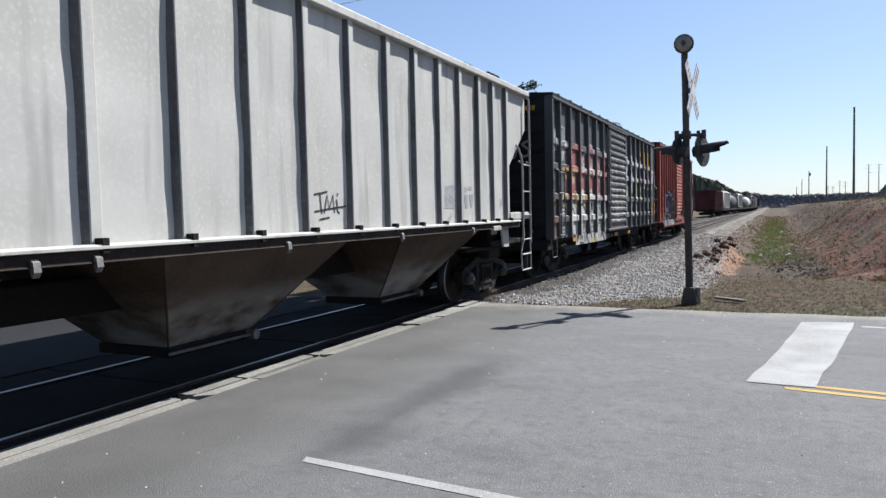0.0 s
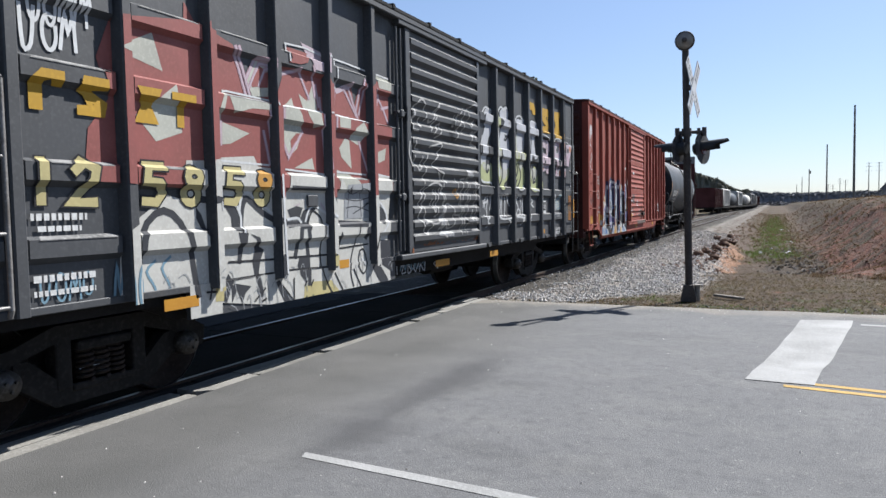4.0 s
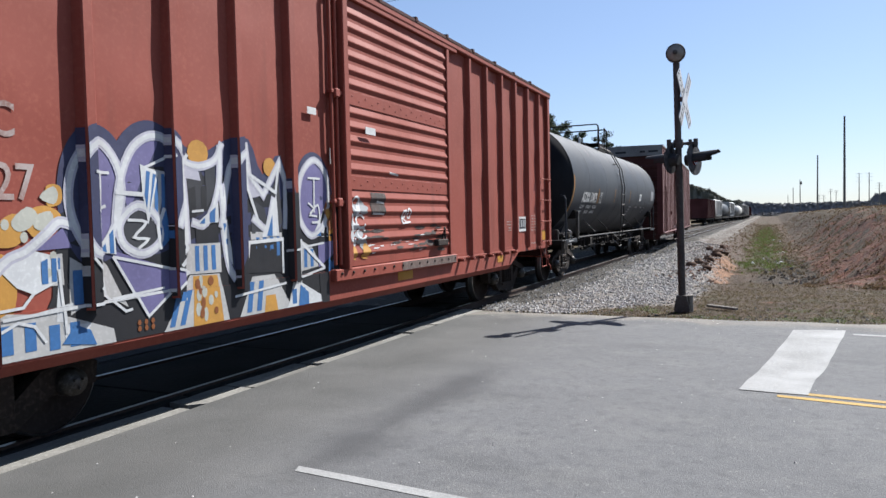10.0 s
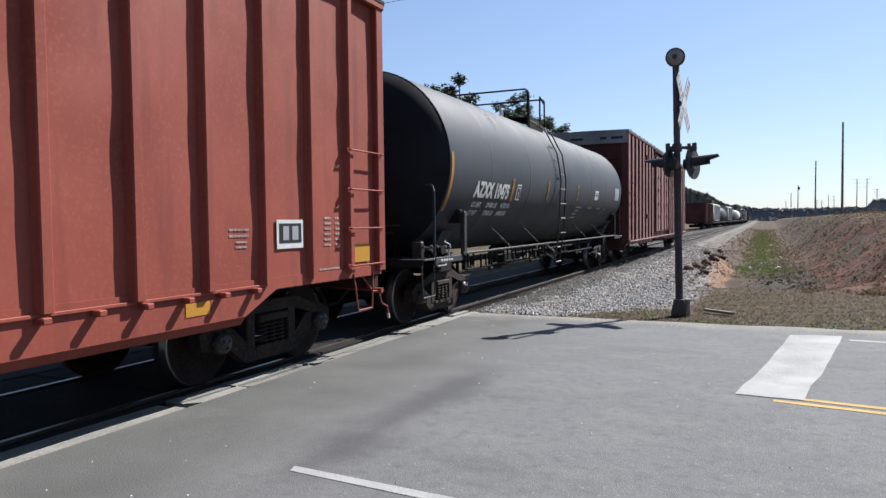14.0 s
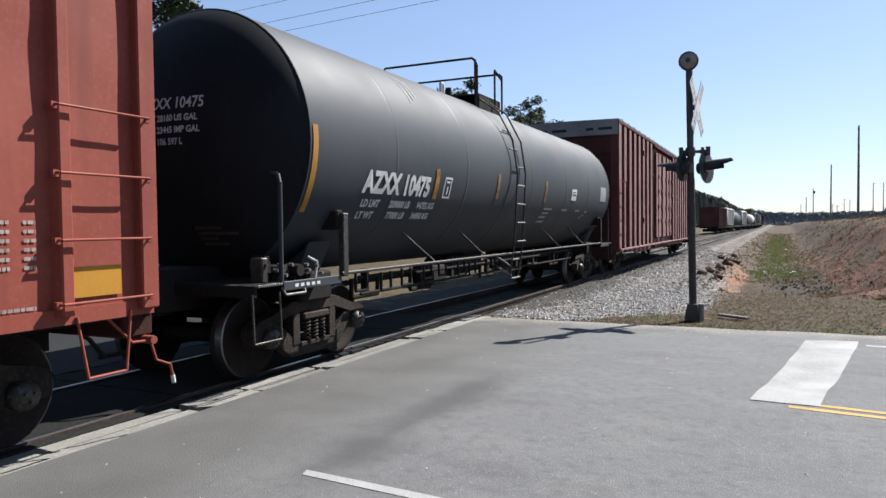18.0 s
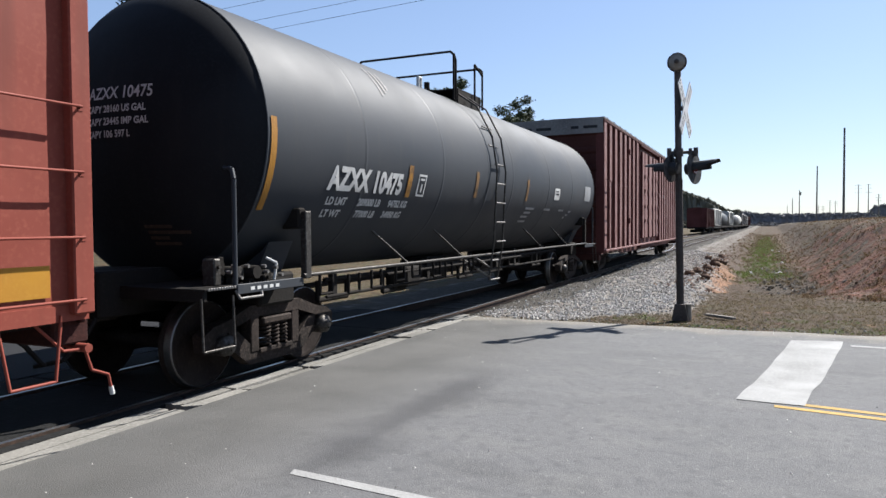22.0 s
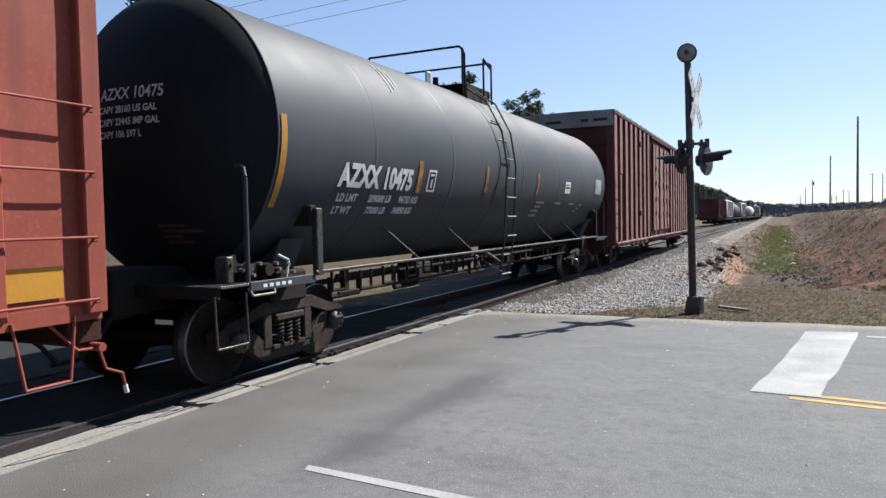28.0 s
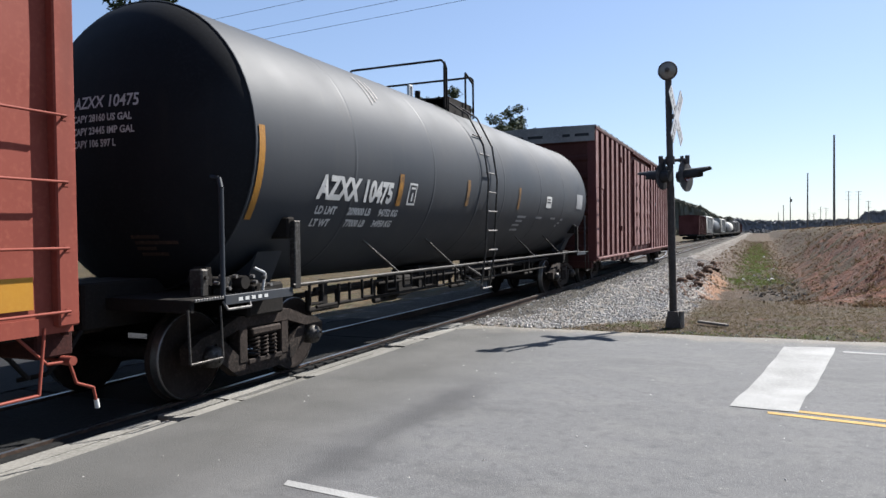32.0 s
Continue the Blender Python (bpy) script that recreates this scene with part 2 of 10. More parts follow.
for key, c in {"g_white": (0.78, 0.79, 0.79), "g_lime": (0.53, 0.56, 0.29), "g_lilac": (0.60, 0.59, 0.67), "g_rose": (0.62, 0.50, 0.55), "g_pink": (0.56, 0.36, 0.42), "g_red": (0.36, 0.115, 0.10),
               "g_orange": (0.66, 0.34, 0.07), "g_dim": (0.30, 0.27, 0.26), "g_spot": (0.62, 0.24, 0.10), "g_rust": (0.30, 0.10, 0.03), "g_navy": (0.055, 0.06, 0.13), "g_blue": (0.06, 0.19, 0.45), "g_black": (0.02, 0.02, 0.024),
               "g_violet": (0.20, 0.18, 0.36), "g_cream": (0.58, 0.58, 0.50), "g_yellow": (0.62, 0.36, 0.03), "g_teal": (0.22, 0.36, 0.45), "g_grey": (0.40, 0.41, 0.42), "g_chalk": (0.58, 0.57, 0.55), "g_slate": (0.050, 0.052, 0.060), "g_bone": (0.68, 0.665, 0.61), "g_straw": (0.60, 0.52, 0.25), "g_silver": (0.60, 0.61, 0.64)}.items():
    M[key] = mat("spray_paint_" + key[2:], c, tuple(v * 0.82 for v in c), tuple(min(1, v * 1.12) for v in c), 0.5, s1=2.5, s2=30, bump=0.05, bump_scale=8)


# ---- geometry helpers ----

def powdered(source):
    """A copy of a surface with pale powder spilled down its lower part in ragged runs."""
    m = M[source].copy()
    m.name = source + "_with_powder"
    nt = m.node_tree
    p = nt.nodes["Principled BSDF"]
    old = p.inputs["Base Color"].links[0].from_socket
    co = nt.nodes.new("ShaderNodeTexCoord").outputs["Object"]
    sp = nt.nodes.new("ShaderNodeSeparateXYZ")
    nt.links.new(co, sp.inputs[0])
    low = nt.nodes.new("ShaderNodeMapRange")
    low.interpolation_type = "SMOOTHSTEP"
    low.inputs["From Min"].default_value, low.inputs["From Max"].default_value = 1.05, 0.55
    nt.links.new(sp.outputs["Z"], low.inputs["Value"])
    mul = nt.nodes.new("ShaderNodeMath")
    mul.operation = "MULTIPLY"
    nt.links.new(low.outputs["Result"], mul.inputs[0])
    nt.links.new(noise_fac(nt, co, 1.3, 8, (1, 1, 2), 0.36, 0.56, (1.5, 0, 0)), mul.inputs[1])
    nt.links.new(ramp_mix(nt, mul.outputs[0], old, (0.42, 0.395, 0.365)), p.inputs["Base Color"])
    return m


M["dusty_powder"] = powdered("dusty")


class Geo:
    """Collects vertices and faces of one mesh."""

    def __init__(self):
        self.v, self.f, self.s = [], [], []

    def add(self, vs, fs, smooth=False):
        n = len(self.v)
        self.v += [tuple(p) for p in vs]
        self.f += [tuple(i + n for i in f) for f in fs]
        self.s += [smooth] * len(fs)
        return self

    def box(self, x0, x1, y0, y1, z0, z1, c=0.0):
        if c <= 0:
            vs = [(x, y, z) for x in (x0, x1) for y in (y0, y1) for z in (z0, z1)]
            return self.add(vs, [(0, 1, 3, 2), (4, 6, 7, 5), (0, 4, 5, 1), (2, 3, 7, 6), (0, 2, 6, 4), (1, 5, 7, 3)])
        lo, hi, vs, key = (x0, y0, z0), (x1, y1, z1), [], {}
        for sx in (0, 1):
            for sy in (0, 1):
                for sz in (0, 1):
                    for k in range(3):
                        p = [(lo[i], hi[i])[(sx, sy, sz)[i]] for i in range(3)]
                        for i in range(3):
                            if i != k:
                                p[i] += c if (sx, sy, sz)[i] == 0 else -c
                        key[sx, sy, sz, k] = len(vs)
                        vs.append(p)
        fs = []
        for k in range(3):
            i, j = [q for q in range(3) if q != k]
            for e in (0, 1):
                def at(a, b, kk):
                    s = [0, 0, 0]
                    s[k], s[i], s[j] = e, a, b
                    return key[s[0], s[1], s[2], kk]
                q = [at(0, 0, k), at(1, 0, k), at(1, 1, k), at(0, 1, k)]
                flip = (e == 1) != (k == 1)
                fs.append(tuple(q if flip else q[::-1]))
            for a in (0, 1):
                for b in (0, 1):
                    def kx(e, kk):
                        s = [0, 0, 0]
                        s[k], s[i], s[j] = e, a, b
                        return key[s[0], s[1], s[2], kk]
                    fs.append((kx(0, i), kx(1, i), kx(1, j), kx(0, j)))
        for sx in (0, 1):
            for sy in (0, 1):
                for sz in (0, 1):
                    fs.append(tuple(key[sx, sy, sz, k] for k in range(3)))
        return self.add(vs, fs)

    def tube(self, p, q, r, n=8, r2=None):
        p, q = Vector(p), Vector(q)
        d = (q - p).normalized()
        a = d.orthogonal().normalized()
        b = d.cross(a)
        r2 = r if r2 is None else r2
        vs = []
        for o, rr in ((p, r), (q, r2)):
            vs += [o + (a * math.cos(2 * math.pi * k / n) + b * math.sin(2 * math.pi * k / n)) * rr for k in range(n)]
        self.add(vs, [(k, (k + 1) % n, n + (k + 1) % n, n + k) for k in range(n)], True)
        return self.add(vs, [tuple(range(n))[::-1], tuple(range(n, 2 * n))])

    def pipe(self, pts, r, n=6):
        for p, q in zip(pts, pts[1:]):
            self.tube(p, q, r, n)
        return self

    def prism(self, poly, axis, a, b):
        """poly in the two other axes (in order x, y, z), from a to b along axis."""
        def put(u, v, w):
            return {"x": (w, u, v), "y": (u, w, v), "z": (u, v, w)}[axis]
        n = len(poly)
        vs = [put(u, v, a) for u, v in poly] + [put(u, v, b) for u, v in poly]
        return self.add(vs, [tuple(range(n))[::-1], tuple(range(n, 2 * n))] + [(k, (k + 1) % n, n + (k + 1) % n, n + k) for k in range(n)])

    def lathe(self, prof, o, axis="x", n=28, smooth=True):
        vs, m = [], len(prof)
        for k in range(n):
            c, s = math.cos(2 * math.pi * k / n), math.sin(2 * math.pi * k / n)
            for r, h in prof:
                vs.append({"x": (o[0] + h, o[1] + r * c, o[2] + r * s), "y": (o[0] + r * c, o[1] + h, o[2] + r * s), "z": (o[0] + r * c, o[1] + r * s, o[2] + h)}[axis])
        return self.add(vs, [(k * m + i, k * m + i + 1, (k + 1) % n * m + i + 1, (k + 1) % n * m + i) for k in range(n) for i in range(m - 1)], smooth)

    def grid(self, fn, us, vs, smooth=True):
        pts = [fn(u, v) for u in us for v in vs]
        n = len(vs)
        return self.add(pts, [(i * n + j, (i + 1) * n + j, (i + 1) * n + j + 1, i * n + j + 1) for i in range(len(us) - 1) for j in range(n - 1)], smooth)

    def mesh(self, name, material):
        me = bpy.data.meshes.new(name)
        me.from_pydata(self.v, [], self.f)
        me.polygons.foreach_set("use_smooth", self.s)
        if material:
            me.materials.append(material)
        bm = bmesh.new()
        bm.from_mesh(me)
        bmesh.ops.recalc_face_normals(bm, faces=bm.faces)
        bm.to_mesh(me)
        bm.free()
        return me


def part(name, geo, material, parent=None, label="", m=None):
    me = geo.mesh(name, material) if isinstance(geo, Geo) else geo
    ob = new(name, me)
    if parent:
        ob.parent = parent
    if m is not None:
        ob.matrix_basis = m
    if label:
        tagged(ob, label)
    return ob


def thing(name, label, category, group="", kind="", m=None):
    ob = new(name)
    ob.empty_display_size = 0.2
    if m is not None:
        ob.matrix_basis = m
    return tagged(ob, label, category, group, kind)


def structure(name, geo, material, label=""):
    return tagged(part(name, geo, material), label, "", "", "structure")


def text_shape(body, size, bold=0.0, squeeze=1.0):
    """Flat outline of a word as vertices (u, v) and faces, from the built-in font."""
    cu = bpy.data.curves.new("lettering", "FONT")
    cu.body, cu.size, cu.offset = body, size, bold
    cu.resolution_u = 3
    ob = bpy.data.objects.new("lettering", cu)
    me = bpy.data.meshes.new_from_object(ob)
    vs = [(v.co.x * squeeze, v.co.y) for v in me.vertices]
    fs = [tuple(p.vertices) for p in me.polygons]
    bpy.data.objects.remove(ob)
    bpy.data.curves.remove(cu)
    bpy.data.meshes.remove(me)
    return vs, fs


def put_text(geo, body, size, fn, u, v, bold=0.004, squeeze=1.0):
    vs, fs = text_shape(body, size, bold, squeeze)
    geo.add([fn(u + a, v + b) for a, b in vs], fs)


def clip_line(poly, k, cut, keep_above):
    out = []
    for i in range(len(poly)):
        p, q = poly[i - 1], poly[i]
        pin, qin = (p[k] >= cut) == keep_above, (q[k] >= cut) == keep_above
        if pin != qin:
            f = (cut - p[k]) / (q[k] - p[k])
            out.append((p[0] + f * (q[0] - p[0]), p[1] + f * (q[1] - p[1])))
        if qin:
            out.append(q)
    return out


def stroke(pts, w):
    """Quads with mitred joints along a line of points, for a spray-can or brush stroke."""
    pts = [p for k, p in enumerate(pts) if k == 0 or math.hypot(p[0] - pts[k - 1][0], p[1] - pts[k - 1][1]) > 1e-4]
    n = len(pts)
    if n < 2:
        return []
    way = []
    for (a, b), (c, d) in zip(pts, pts[1:]):
        q = math.hypot(c - a, d - b)
        way.append(((c - a) / q, (d - b) / q))
    shut = n > 3 and math.hypot(pts[0][0] - pts[-1][0], pts[0][1] - pts[-1][1]) < 1e-4
    lr = []
    for k in range(n):
        u = way[k - 1] if k else (way[-1] if shut else way[0])
        v = way[k] if k < n - 1 else (way[0] if shut else way[-1])
        mx, my = -(u[1] + v[1]), u[0] + v[0]
        q = math.hypot(mx, my) or 1.0
        mx, my = mx / q, my / q
        c = max(0.5, -mx * v[1] + my * v[0])
        e = 0.0 if shut or 0 < k < n - 1 else (0.3 * w if k else -0.3 * w)
        x, y = pts[k][0] + v[0] * e, pts[k][1] + v[1] * e
        lr.append(((x + mx * w / 2 / c, y + my * w / 2 / c), (x - mx * w / 2 / c, y - my * w / 2 / c)))
    return [[lr[k][0], lr[k + 1][0], lr[k + 1][1], lr[k][1]] for k in range(n - 1)]


def curve(pts, sub=4):
    """A smooth open line through the points."""
    p = [pts[0]] + list(pts) + [pts[-1]]
    out = []
    for i in range(1, len(p) - 2):
        for k in range(sub):
            t = k / sub
            out.append(tuple(0.5 * (2 * p[i][j] + (p[i + 1][j] - p[i - 1][j]) * t + (2 * p[i - 1][j] - 5 * p[i][j] + 4 * p[i + 1][j] - p[i + 2][j]) * t * t + (3 * p[i][j] - p[i - 1][j] - 3 * p[i + 1][j] + p[i + 2][j]) * t ** 3) for j in (0, 1)))
    return out + [pts[-1]]


def strokes(lines, w):
    return [q for l in lines for q in stroke(l, w)]


def oval(cu, cv, ru, rv, n=16, a0=0.0, a1=360.0):
    return [(cu + ru * math.cos(radians(a0 + (a1 - a0) * k / (n if a1 - a0 == 360 else n - 1))), cv + rv * math.sin(radians(a0 + (a1 - a0) * k / (n if a1 - a0 == 360 else n - 1)))) for k in range(n)]


def blob(pts, sub=4):
    """A closed smooth outline through the points."""
    out, n = [], len(pts)
    for i in range(n):
        p0, p1, p2, p3 = pts[i - 1], pts[i], pts[(i + 1) % n], pts[(i + 2) % n]
        for k in range(sub):
            t = k / sub
            out.append(tuple(0.5 * (2 * p1[j] + (p2[j] - p0[j]) * t + (2 * p0[j] - 5 * p1[j] + 4 * p2[j] - p3[j]) * t * t + (3 * p1[j] - p0[j] - 3 * p2[j] + p3[j]) * t ** 3) for j in (0, 1)))
    return out


def smooth01(t):
    t = max(0.0, min(1.0, t))
    return t * t * (3 - 2 * t)


# ---- plan ----
TRACK_X, SIDING_X = -6.2, -9.95
ROAD_FAR = 12.1


def line_x(y):
    """Centre of the way that the train takes: off the siding, through the turnout, onto the main track."""
    return TRACK_X + (SIDING_X - TRACK_X) * smooth01((y - 42.0) / 48.0)


def bank_top(y):
    return 1.96 - 0.0013 * (min(y, 240) - 36) - 0.002 * max(0.0, min(y, 700) - 240)


def bank_rise(x, y, n):
    """0 in the ditch, 1 on top of the bank."""
    return smooth01((x - 1.15 - 0.012 * (y - 20) + 0.45 * n) / 4.7) * smooth01((y - 19.5 + 0.7 * n - 0.05 * (x - 2)) / 5.5)


def height(x, y):
    n = noise.noise(Vector((x * 0.35, y * 0.35, 0.0)))
    fine = noise.noise(Vector((x * 1.7, y * 1.7, 4.0)))
    d = abs(x - TRACK_X)
    if y < ROAD_FAR - 0.3:
        return -0.09
    z = -0.16 + 0.10 * smooth01((d - 2.3) / 1.6) * (1 - smooth01((y - 13) / 6)) + 0.03 * fine * smooth01((y - 12.5) / 2)
    z += 0.085 * smooth01((d - 0.80) / 0.10) * (1 - smooth01((d - 1.9) / 1.2)) * smooth01((y - 12.3) / 0.5)
    if x > TRACK_X:
        away = smooth01((y - 15.0) / 14.0)
        z -= 0.16 * smooth01((d - 2.6) / 1.6) * away
        lump = 0.5 * noise.noise(Vector((x * 3.1, y * 2.3, 7.0))) + 0.5 * fine
        # the ditch: a cut face of clay towards the track, a flat floor, then the bank
        deep = smooth01((y - 20.7 + 0.5 * n) / 3.4) * (1 - 0.35 * smooth01((y - 90) / 80))
        z -= 0.52 * deep * smooth01((x + 2.15 + 0.35 * n + 0.12 * lump) / 1.05)
        rise = bank_rise(x, y, n)
        z += (bank_top(y) + 0.06 * n - z) * rise
        z += lump * (0.17 * rise * (1.25 - rise) + 0.07 * deep * (1 - rise))
    else:
        z -= 0.10 * smooth01((d - 3.0) / 4.0)
    return z + 0.03 * n * smooth01((d - 3) / 2)


def soil(x, y):
    """Shares of gravel, green grass, red clay and dark rubble soil; the rest is dry turf."""
    n = noise.noise(Vector((x * 0.5, y * 0.5, 9.0)))
    n2 = noise.noise(Vector((x * 1.6, y * 1.6, 2.0)))
    d = x - TRACK_X
    reach = 4.4 - 0.9 * smooth01((y - 20) / 20) + 0.5 * n2 - 2.3 * (1 - smooth01((y - 12.6) / 2.6))
    gravel = 1 - smooth01((abs(d) - reach) / 0.9)
    if d < 0:
        gravel = max(1 - smooth01((abs(d) - 2.4) / 0.6), (1 - smooth01((abs(x - SIDING_X) - 2.4) / 0.6)) * smooth01((y - 60) / 20))
    gravel = max(gravel, (1 - smooth01((y - ROAD_FAR - 0.04 - 0.2 * n2) / 0.2)) * 0.6)
    gravel *= 1 - 0.8 * track_dirt(x, y)[1]
    n3 = noise.noise(Vector((x * 0.9, y * 0.22, 3.0)))
    green = smooth01((1.55 - abs(x + 0.05 - 0.006 * (y - 40) + 0.7 * n + 0.5 * n3)) / 1.3) * smooth01((y - 30 + 5 * n2) / 9) * (1 - smooth01((y - 95) / 60)) * (0.66 + 0.8 * n2 + 0.7 * n3)
    if d < -2.5:
        green = 0.10 + 0.20 * smooth01((n2 + 0.1) / 0.3)
    green = max(0.0, min(1.0, green))
    green = max(green, 0.55 * smooth01((n2 + 0.10) / 0.35) * (1 - smooth01((y - 13.4 - n) / 1.6)) * (1 - gravel))
    clay = 0.0
    if y > 18.5 and x > 1:
        clay = (0.40 + 0.60 * smooth01((0.9 * n + 0.5 * n2 + 0.50 - 0.012 * (y - 24)) / 0.7)) * smooth01((x - 1.0) / 1.2) * smooth01((y - 19.2) / 1.6) * (1 - 0.8 * smooth01((min((x - 1.15) / 4.7, (y - 19.5) / 5.5) - 0.62) / 0.3)) * (1 - 0.6 * smooth01((y - 38) / 30))
    ditch_dark = smooth01((1.5 - abs(x - 0.75 + 0.4 * n)) / 0.8) * smooth01((y - 23) / 4) * (1 - smooth01((y - 40) / 6)) * (1.0 + 0.4 * n2)
    gravel *= 1 - 0.45 * smooth01((y - 24) / 25) * smooth01((abs(d) - 1.8) / 1.0)
    return gravel, green * (1 - gravel), clay * (1 - gravel), max(0.0, ditch_dark) * (1 - gravel)


def bare(x, y):
    """Shares of freshly cut orange clay, of tan straw on the bank's top, and of dark weathered soil."""
    n = noise.noise(Vector((x * 0.5, y * 0.5, 9.0)))
    n2 = noise.noise(Vector((x * 1.9, y * 1.1, 6.0)))
    cut_face = smooth01((0.62 - abs(x + 1.55 + 0.015 * (y - 27) + 0.25 * n2)) / 0.4) * smooth01((y - 22.2) / 2.0) * (1 - smooth01((y - 33 + 3 * n2) / 9))
    straw = smooth01((bank_rise(x, y, n) - 0.72 + 0.25 * n2) / 0.25) if x > 0 else 0.0
    weathered = smooth01((1.5 - abs(x + 2.0 - 0.3 * n2)) / 0.9) * smooth01((y - 30) / 6) * (1 - smooth01((y - 60) / 20)) * 0.8
    return cut_face, straw, weathered, 0.0


def track_dirt(x, y):
    """Tan dirt where the ballast meets the road, grease by the rails, and the train's shade painted beyond them."""
    n2 = noise.noise(Vector((x * 1.9, y * 1.1, 6.0)))
    d = abs(x - TRACK_X)
    dirt = smooth01((0.55 - abs(y - 12.45) + 0.2 * n2) / 0.3) * smooth01((-2.9 - x + 0.5 * n2) / 0.4) * smooth01((d - 0.9) / 0.1)
    grease_shade = 1 - smooth01((d - 0.95 - 0.35 * n2 - 0.75 * smooth01((y - 13.4) / 1.5)) / 0.45)
    # beyond the rails the train's shadow is painted onto the ballast
    if x < TRACK_X:
        grease_shade = 1 - smooth01((d - 2.1 - 0.4 * n2) / 0.4)
        dirt = 1 - grease_shade
    return 0.0, dirt, 0.0, grease_shade


def spread(pairs):
    out = []
    for a, b, step in pairs:
        n = max(1, round((b - a) / step))
        out += [a + (b - a) * k / n for k in range(n)]
    return out + [pairs[-1][1]]


def ground_material():
    m = bpy.data.materials.new("verge_soil")
    m.use_nodes = True
    nt = m.node_tree
    p = nt.nodes["Principled BSDF"]
    co = nt.nodes.new("ShaderNodeTexCoord").outputs["Object"]
    at = nt.nodes.new("ShaderNodeAttribute")
    at.attribute_name = "soil"
    sep = nt.nodes.new("ShaderNodeSeparateColor")
    nt.links.new(at.outputs["Color"], sep.inputs["Color"])
    f1, f2 = noise_fac(nt, co, 0.9, 6), noise_fac(nt, co, 14.0, 5)
    at2 = nt.nodes.new("ShaderNodeAttribute")
    at2.attribute_name = "bare"
    sep2 = nt.nodes.new("ShaderNodeSeparateColor")
    nt.links.new(at2.outputs["Color"], sep2.inputs["Color"])
    turf = ramp_mix(nt, f1, (0.108, 0.067, 0.040), (0.066, 0.042, 0.026))
    turf = ramp_mix(nt, noise_fac(nt, co, 5.0, 6, lo=0.5, hi=0.66), turf, (0.150, 0.100, 0.058))
    turf = ramp_mix(nt, noise_fac(nt, co, 9.0, 6, lo=0.52, hi=0.66, shift=(3, 1, 0)), turf, (0.042, 0.029, 0.018))
    turf = ramp_mix(nt, f2, turf, (0.072, 0.048, 0.028))
    turf = ramp_mix(nt, noise_fac(nt, co, 0.45, 5, lo=0.52, hi=0.7, shift=(4, 9, 0)), turf, (0.076, 0.070, 0.032))
    vor = nt.nodes.new("ShaderNodeTexVoronoi")
    vor.inputs["Scale"].default_value = 16
    nt.links.new(co, vor.inputs["Vector"])
    stone = nt.nodes.new("ShaderNodeMapRange")
    sepv = nt.nodes.new("ShaderNodeSeparateColor")
    nt.links.new(vor.outputs["Color"], sepv.inputs["Color"])
    nt.links.new(sepv.outputs["Red"], stone.inputs["Value"])
    gravel = ramp_mix(nt, stone.outputs["Result"], (0.17, 0.155, 0.140), (0.46, 0.432, 0.40))
    gravel = ramp_mix(nt, f1, gravel, (0.20, 0.172, 0.145))
    green = ramp_mix(nt, f2, (0.072, 0.092, 0.022), (0.062, 0.058, 0.024))
    clay = ramp_mix(nt, noise_fac(nt, co, 3.2, 7, lo=0.40, hi=0.62, shift=(1, 2, 0)), (0.215, 0.074, 0.040), (0.095, 0.038, 0.024))
    clay = ramp_mix(nt, noise_fac(nt, co, 7.0, 6, lo=0.54, hi=0.64, shift=(8, 2, 0)), clay, (0.180, 0.105, 0.064))
    fresh = ramp_mix(nt, noise_fac(nt, co, 2.6, 7, lo=0.38, hi=0.62), (0.37, 0.200, 0.112), (0.18, 0.098, 0.060))
    straw = ramp_mix(nt, noise_fac(nt, co, 2.2, 7, lo=0.40, hi=0.60), (0.120, 0.084, 0.036), (0.070, 0.050, 0.023))
    def broken(share, scale, shift):
        """A share turned into patches with ragged edges."""
        a = nt.nodes.new("ShaderNodeMath")
        a.operation = "ADD"
        nt.links.new(share, a.inputs[0])
        nt.links.new(noise_fac(nt, co, scale, 8, lo=0.3, hi=0.7, shift=shift), a.inputs[1])
        r = nt.nodes.new("ShaderNodeMapRange")
        r.interpolation_type = "SMOOTHSTEP"
        r.inputs["From Min"].default_value, r.inputs["From Max"].default_value = 0.72, 1.28
        nt.links.new(a.outputs[0], r.inputs["Value"])
        return r.outputs["Result"]
    col = ramp_mix(nt, broken(sep2.outputs["Green"], 1.3, (2, 0, 0)), turf, straw)
    col = ramp_mix(nt, broken(sep.outputs["Blue"], 1.6, (0, 0, 0)), col, clay)
    col = ramp_mix(nt, broken(sep2.outputs["Blue"], 1.7, (6, 2, 0)), col, ramp_mix(nt, f2, (0.085, 0.060, 0.045), (0.130, 0.088, 0.060)))
    col = ramp_mix(nt, broken(at.outputs["Alpha"], 1.9, (3, 0, 0)), col, ramp_mix(nt, f2, (0.040, 0.029, 0.018), (0.072, 0.050, 0.032)))
    col = ramp_mix(nt, broken(sep2.outputs["Red"], 2.0, (0, 4, 0)), col, fresh)
    col = ramp_mix(nt, broken(sep.outputs["Green"], 2.4, (0, 7, 0)), col, green)
    col = ramp_mix(nt, broken(sep.outputs["Red"], 3.2, (5, 5, 0)), col, gravel)
    col = ramp_mix(nt, broken(at2.outputs["Alpha"], 3.0, (1, 9, 0)), col, ramp_mix(nt, f2, (0.045, 0.040, 0.034), (0.085, 0.074, 0.060)))
    nt.links.new(col, p.inputs["Base Color"])
    p.inputs["Roughness"].default_value = 0.95
    p.inputs["Specular IOR Level"].default_value = 0.2
    b = nt.nodes.new("ShaderNodeBump")
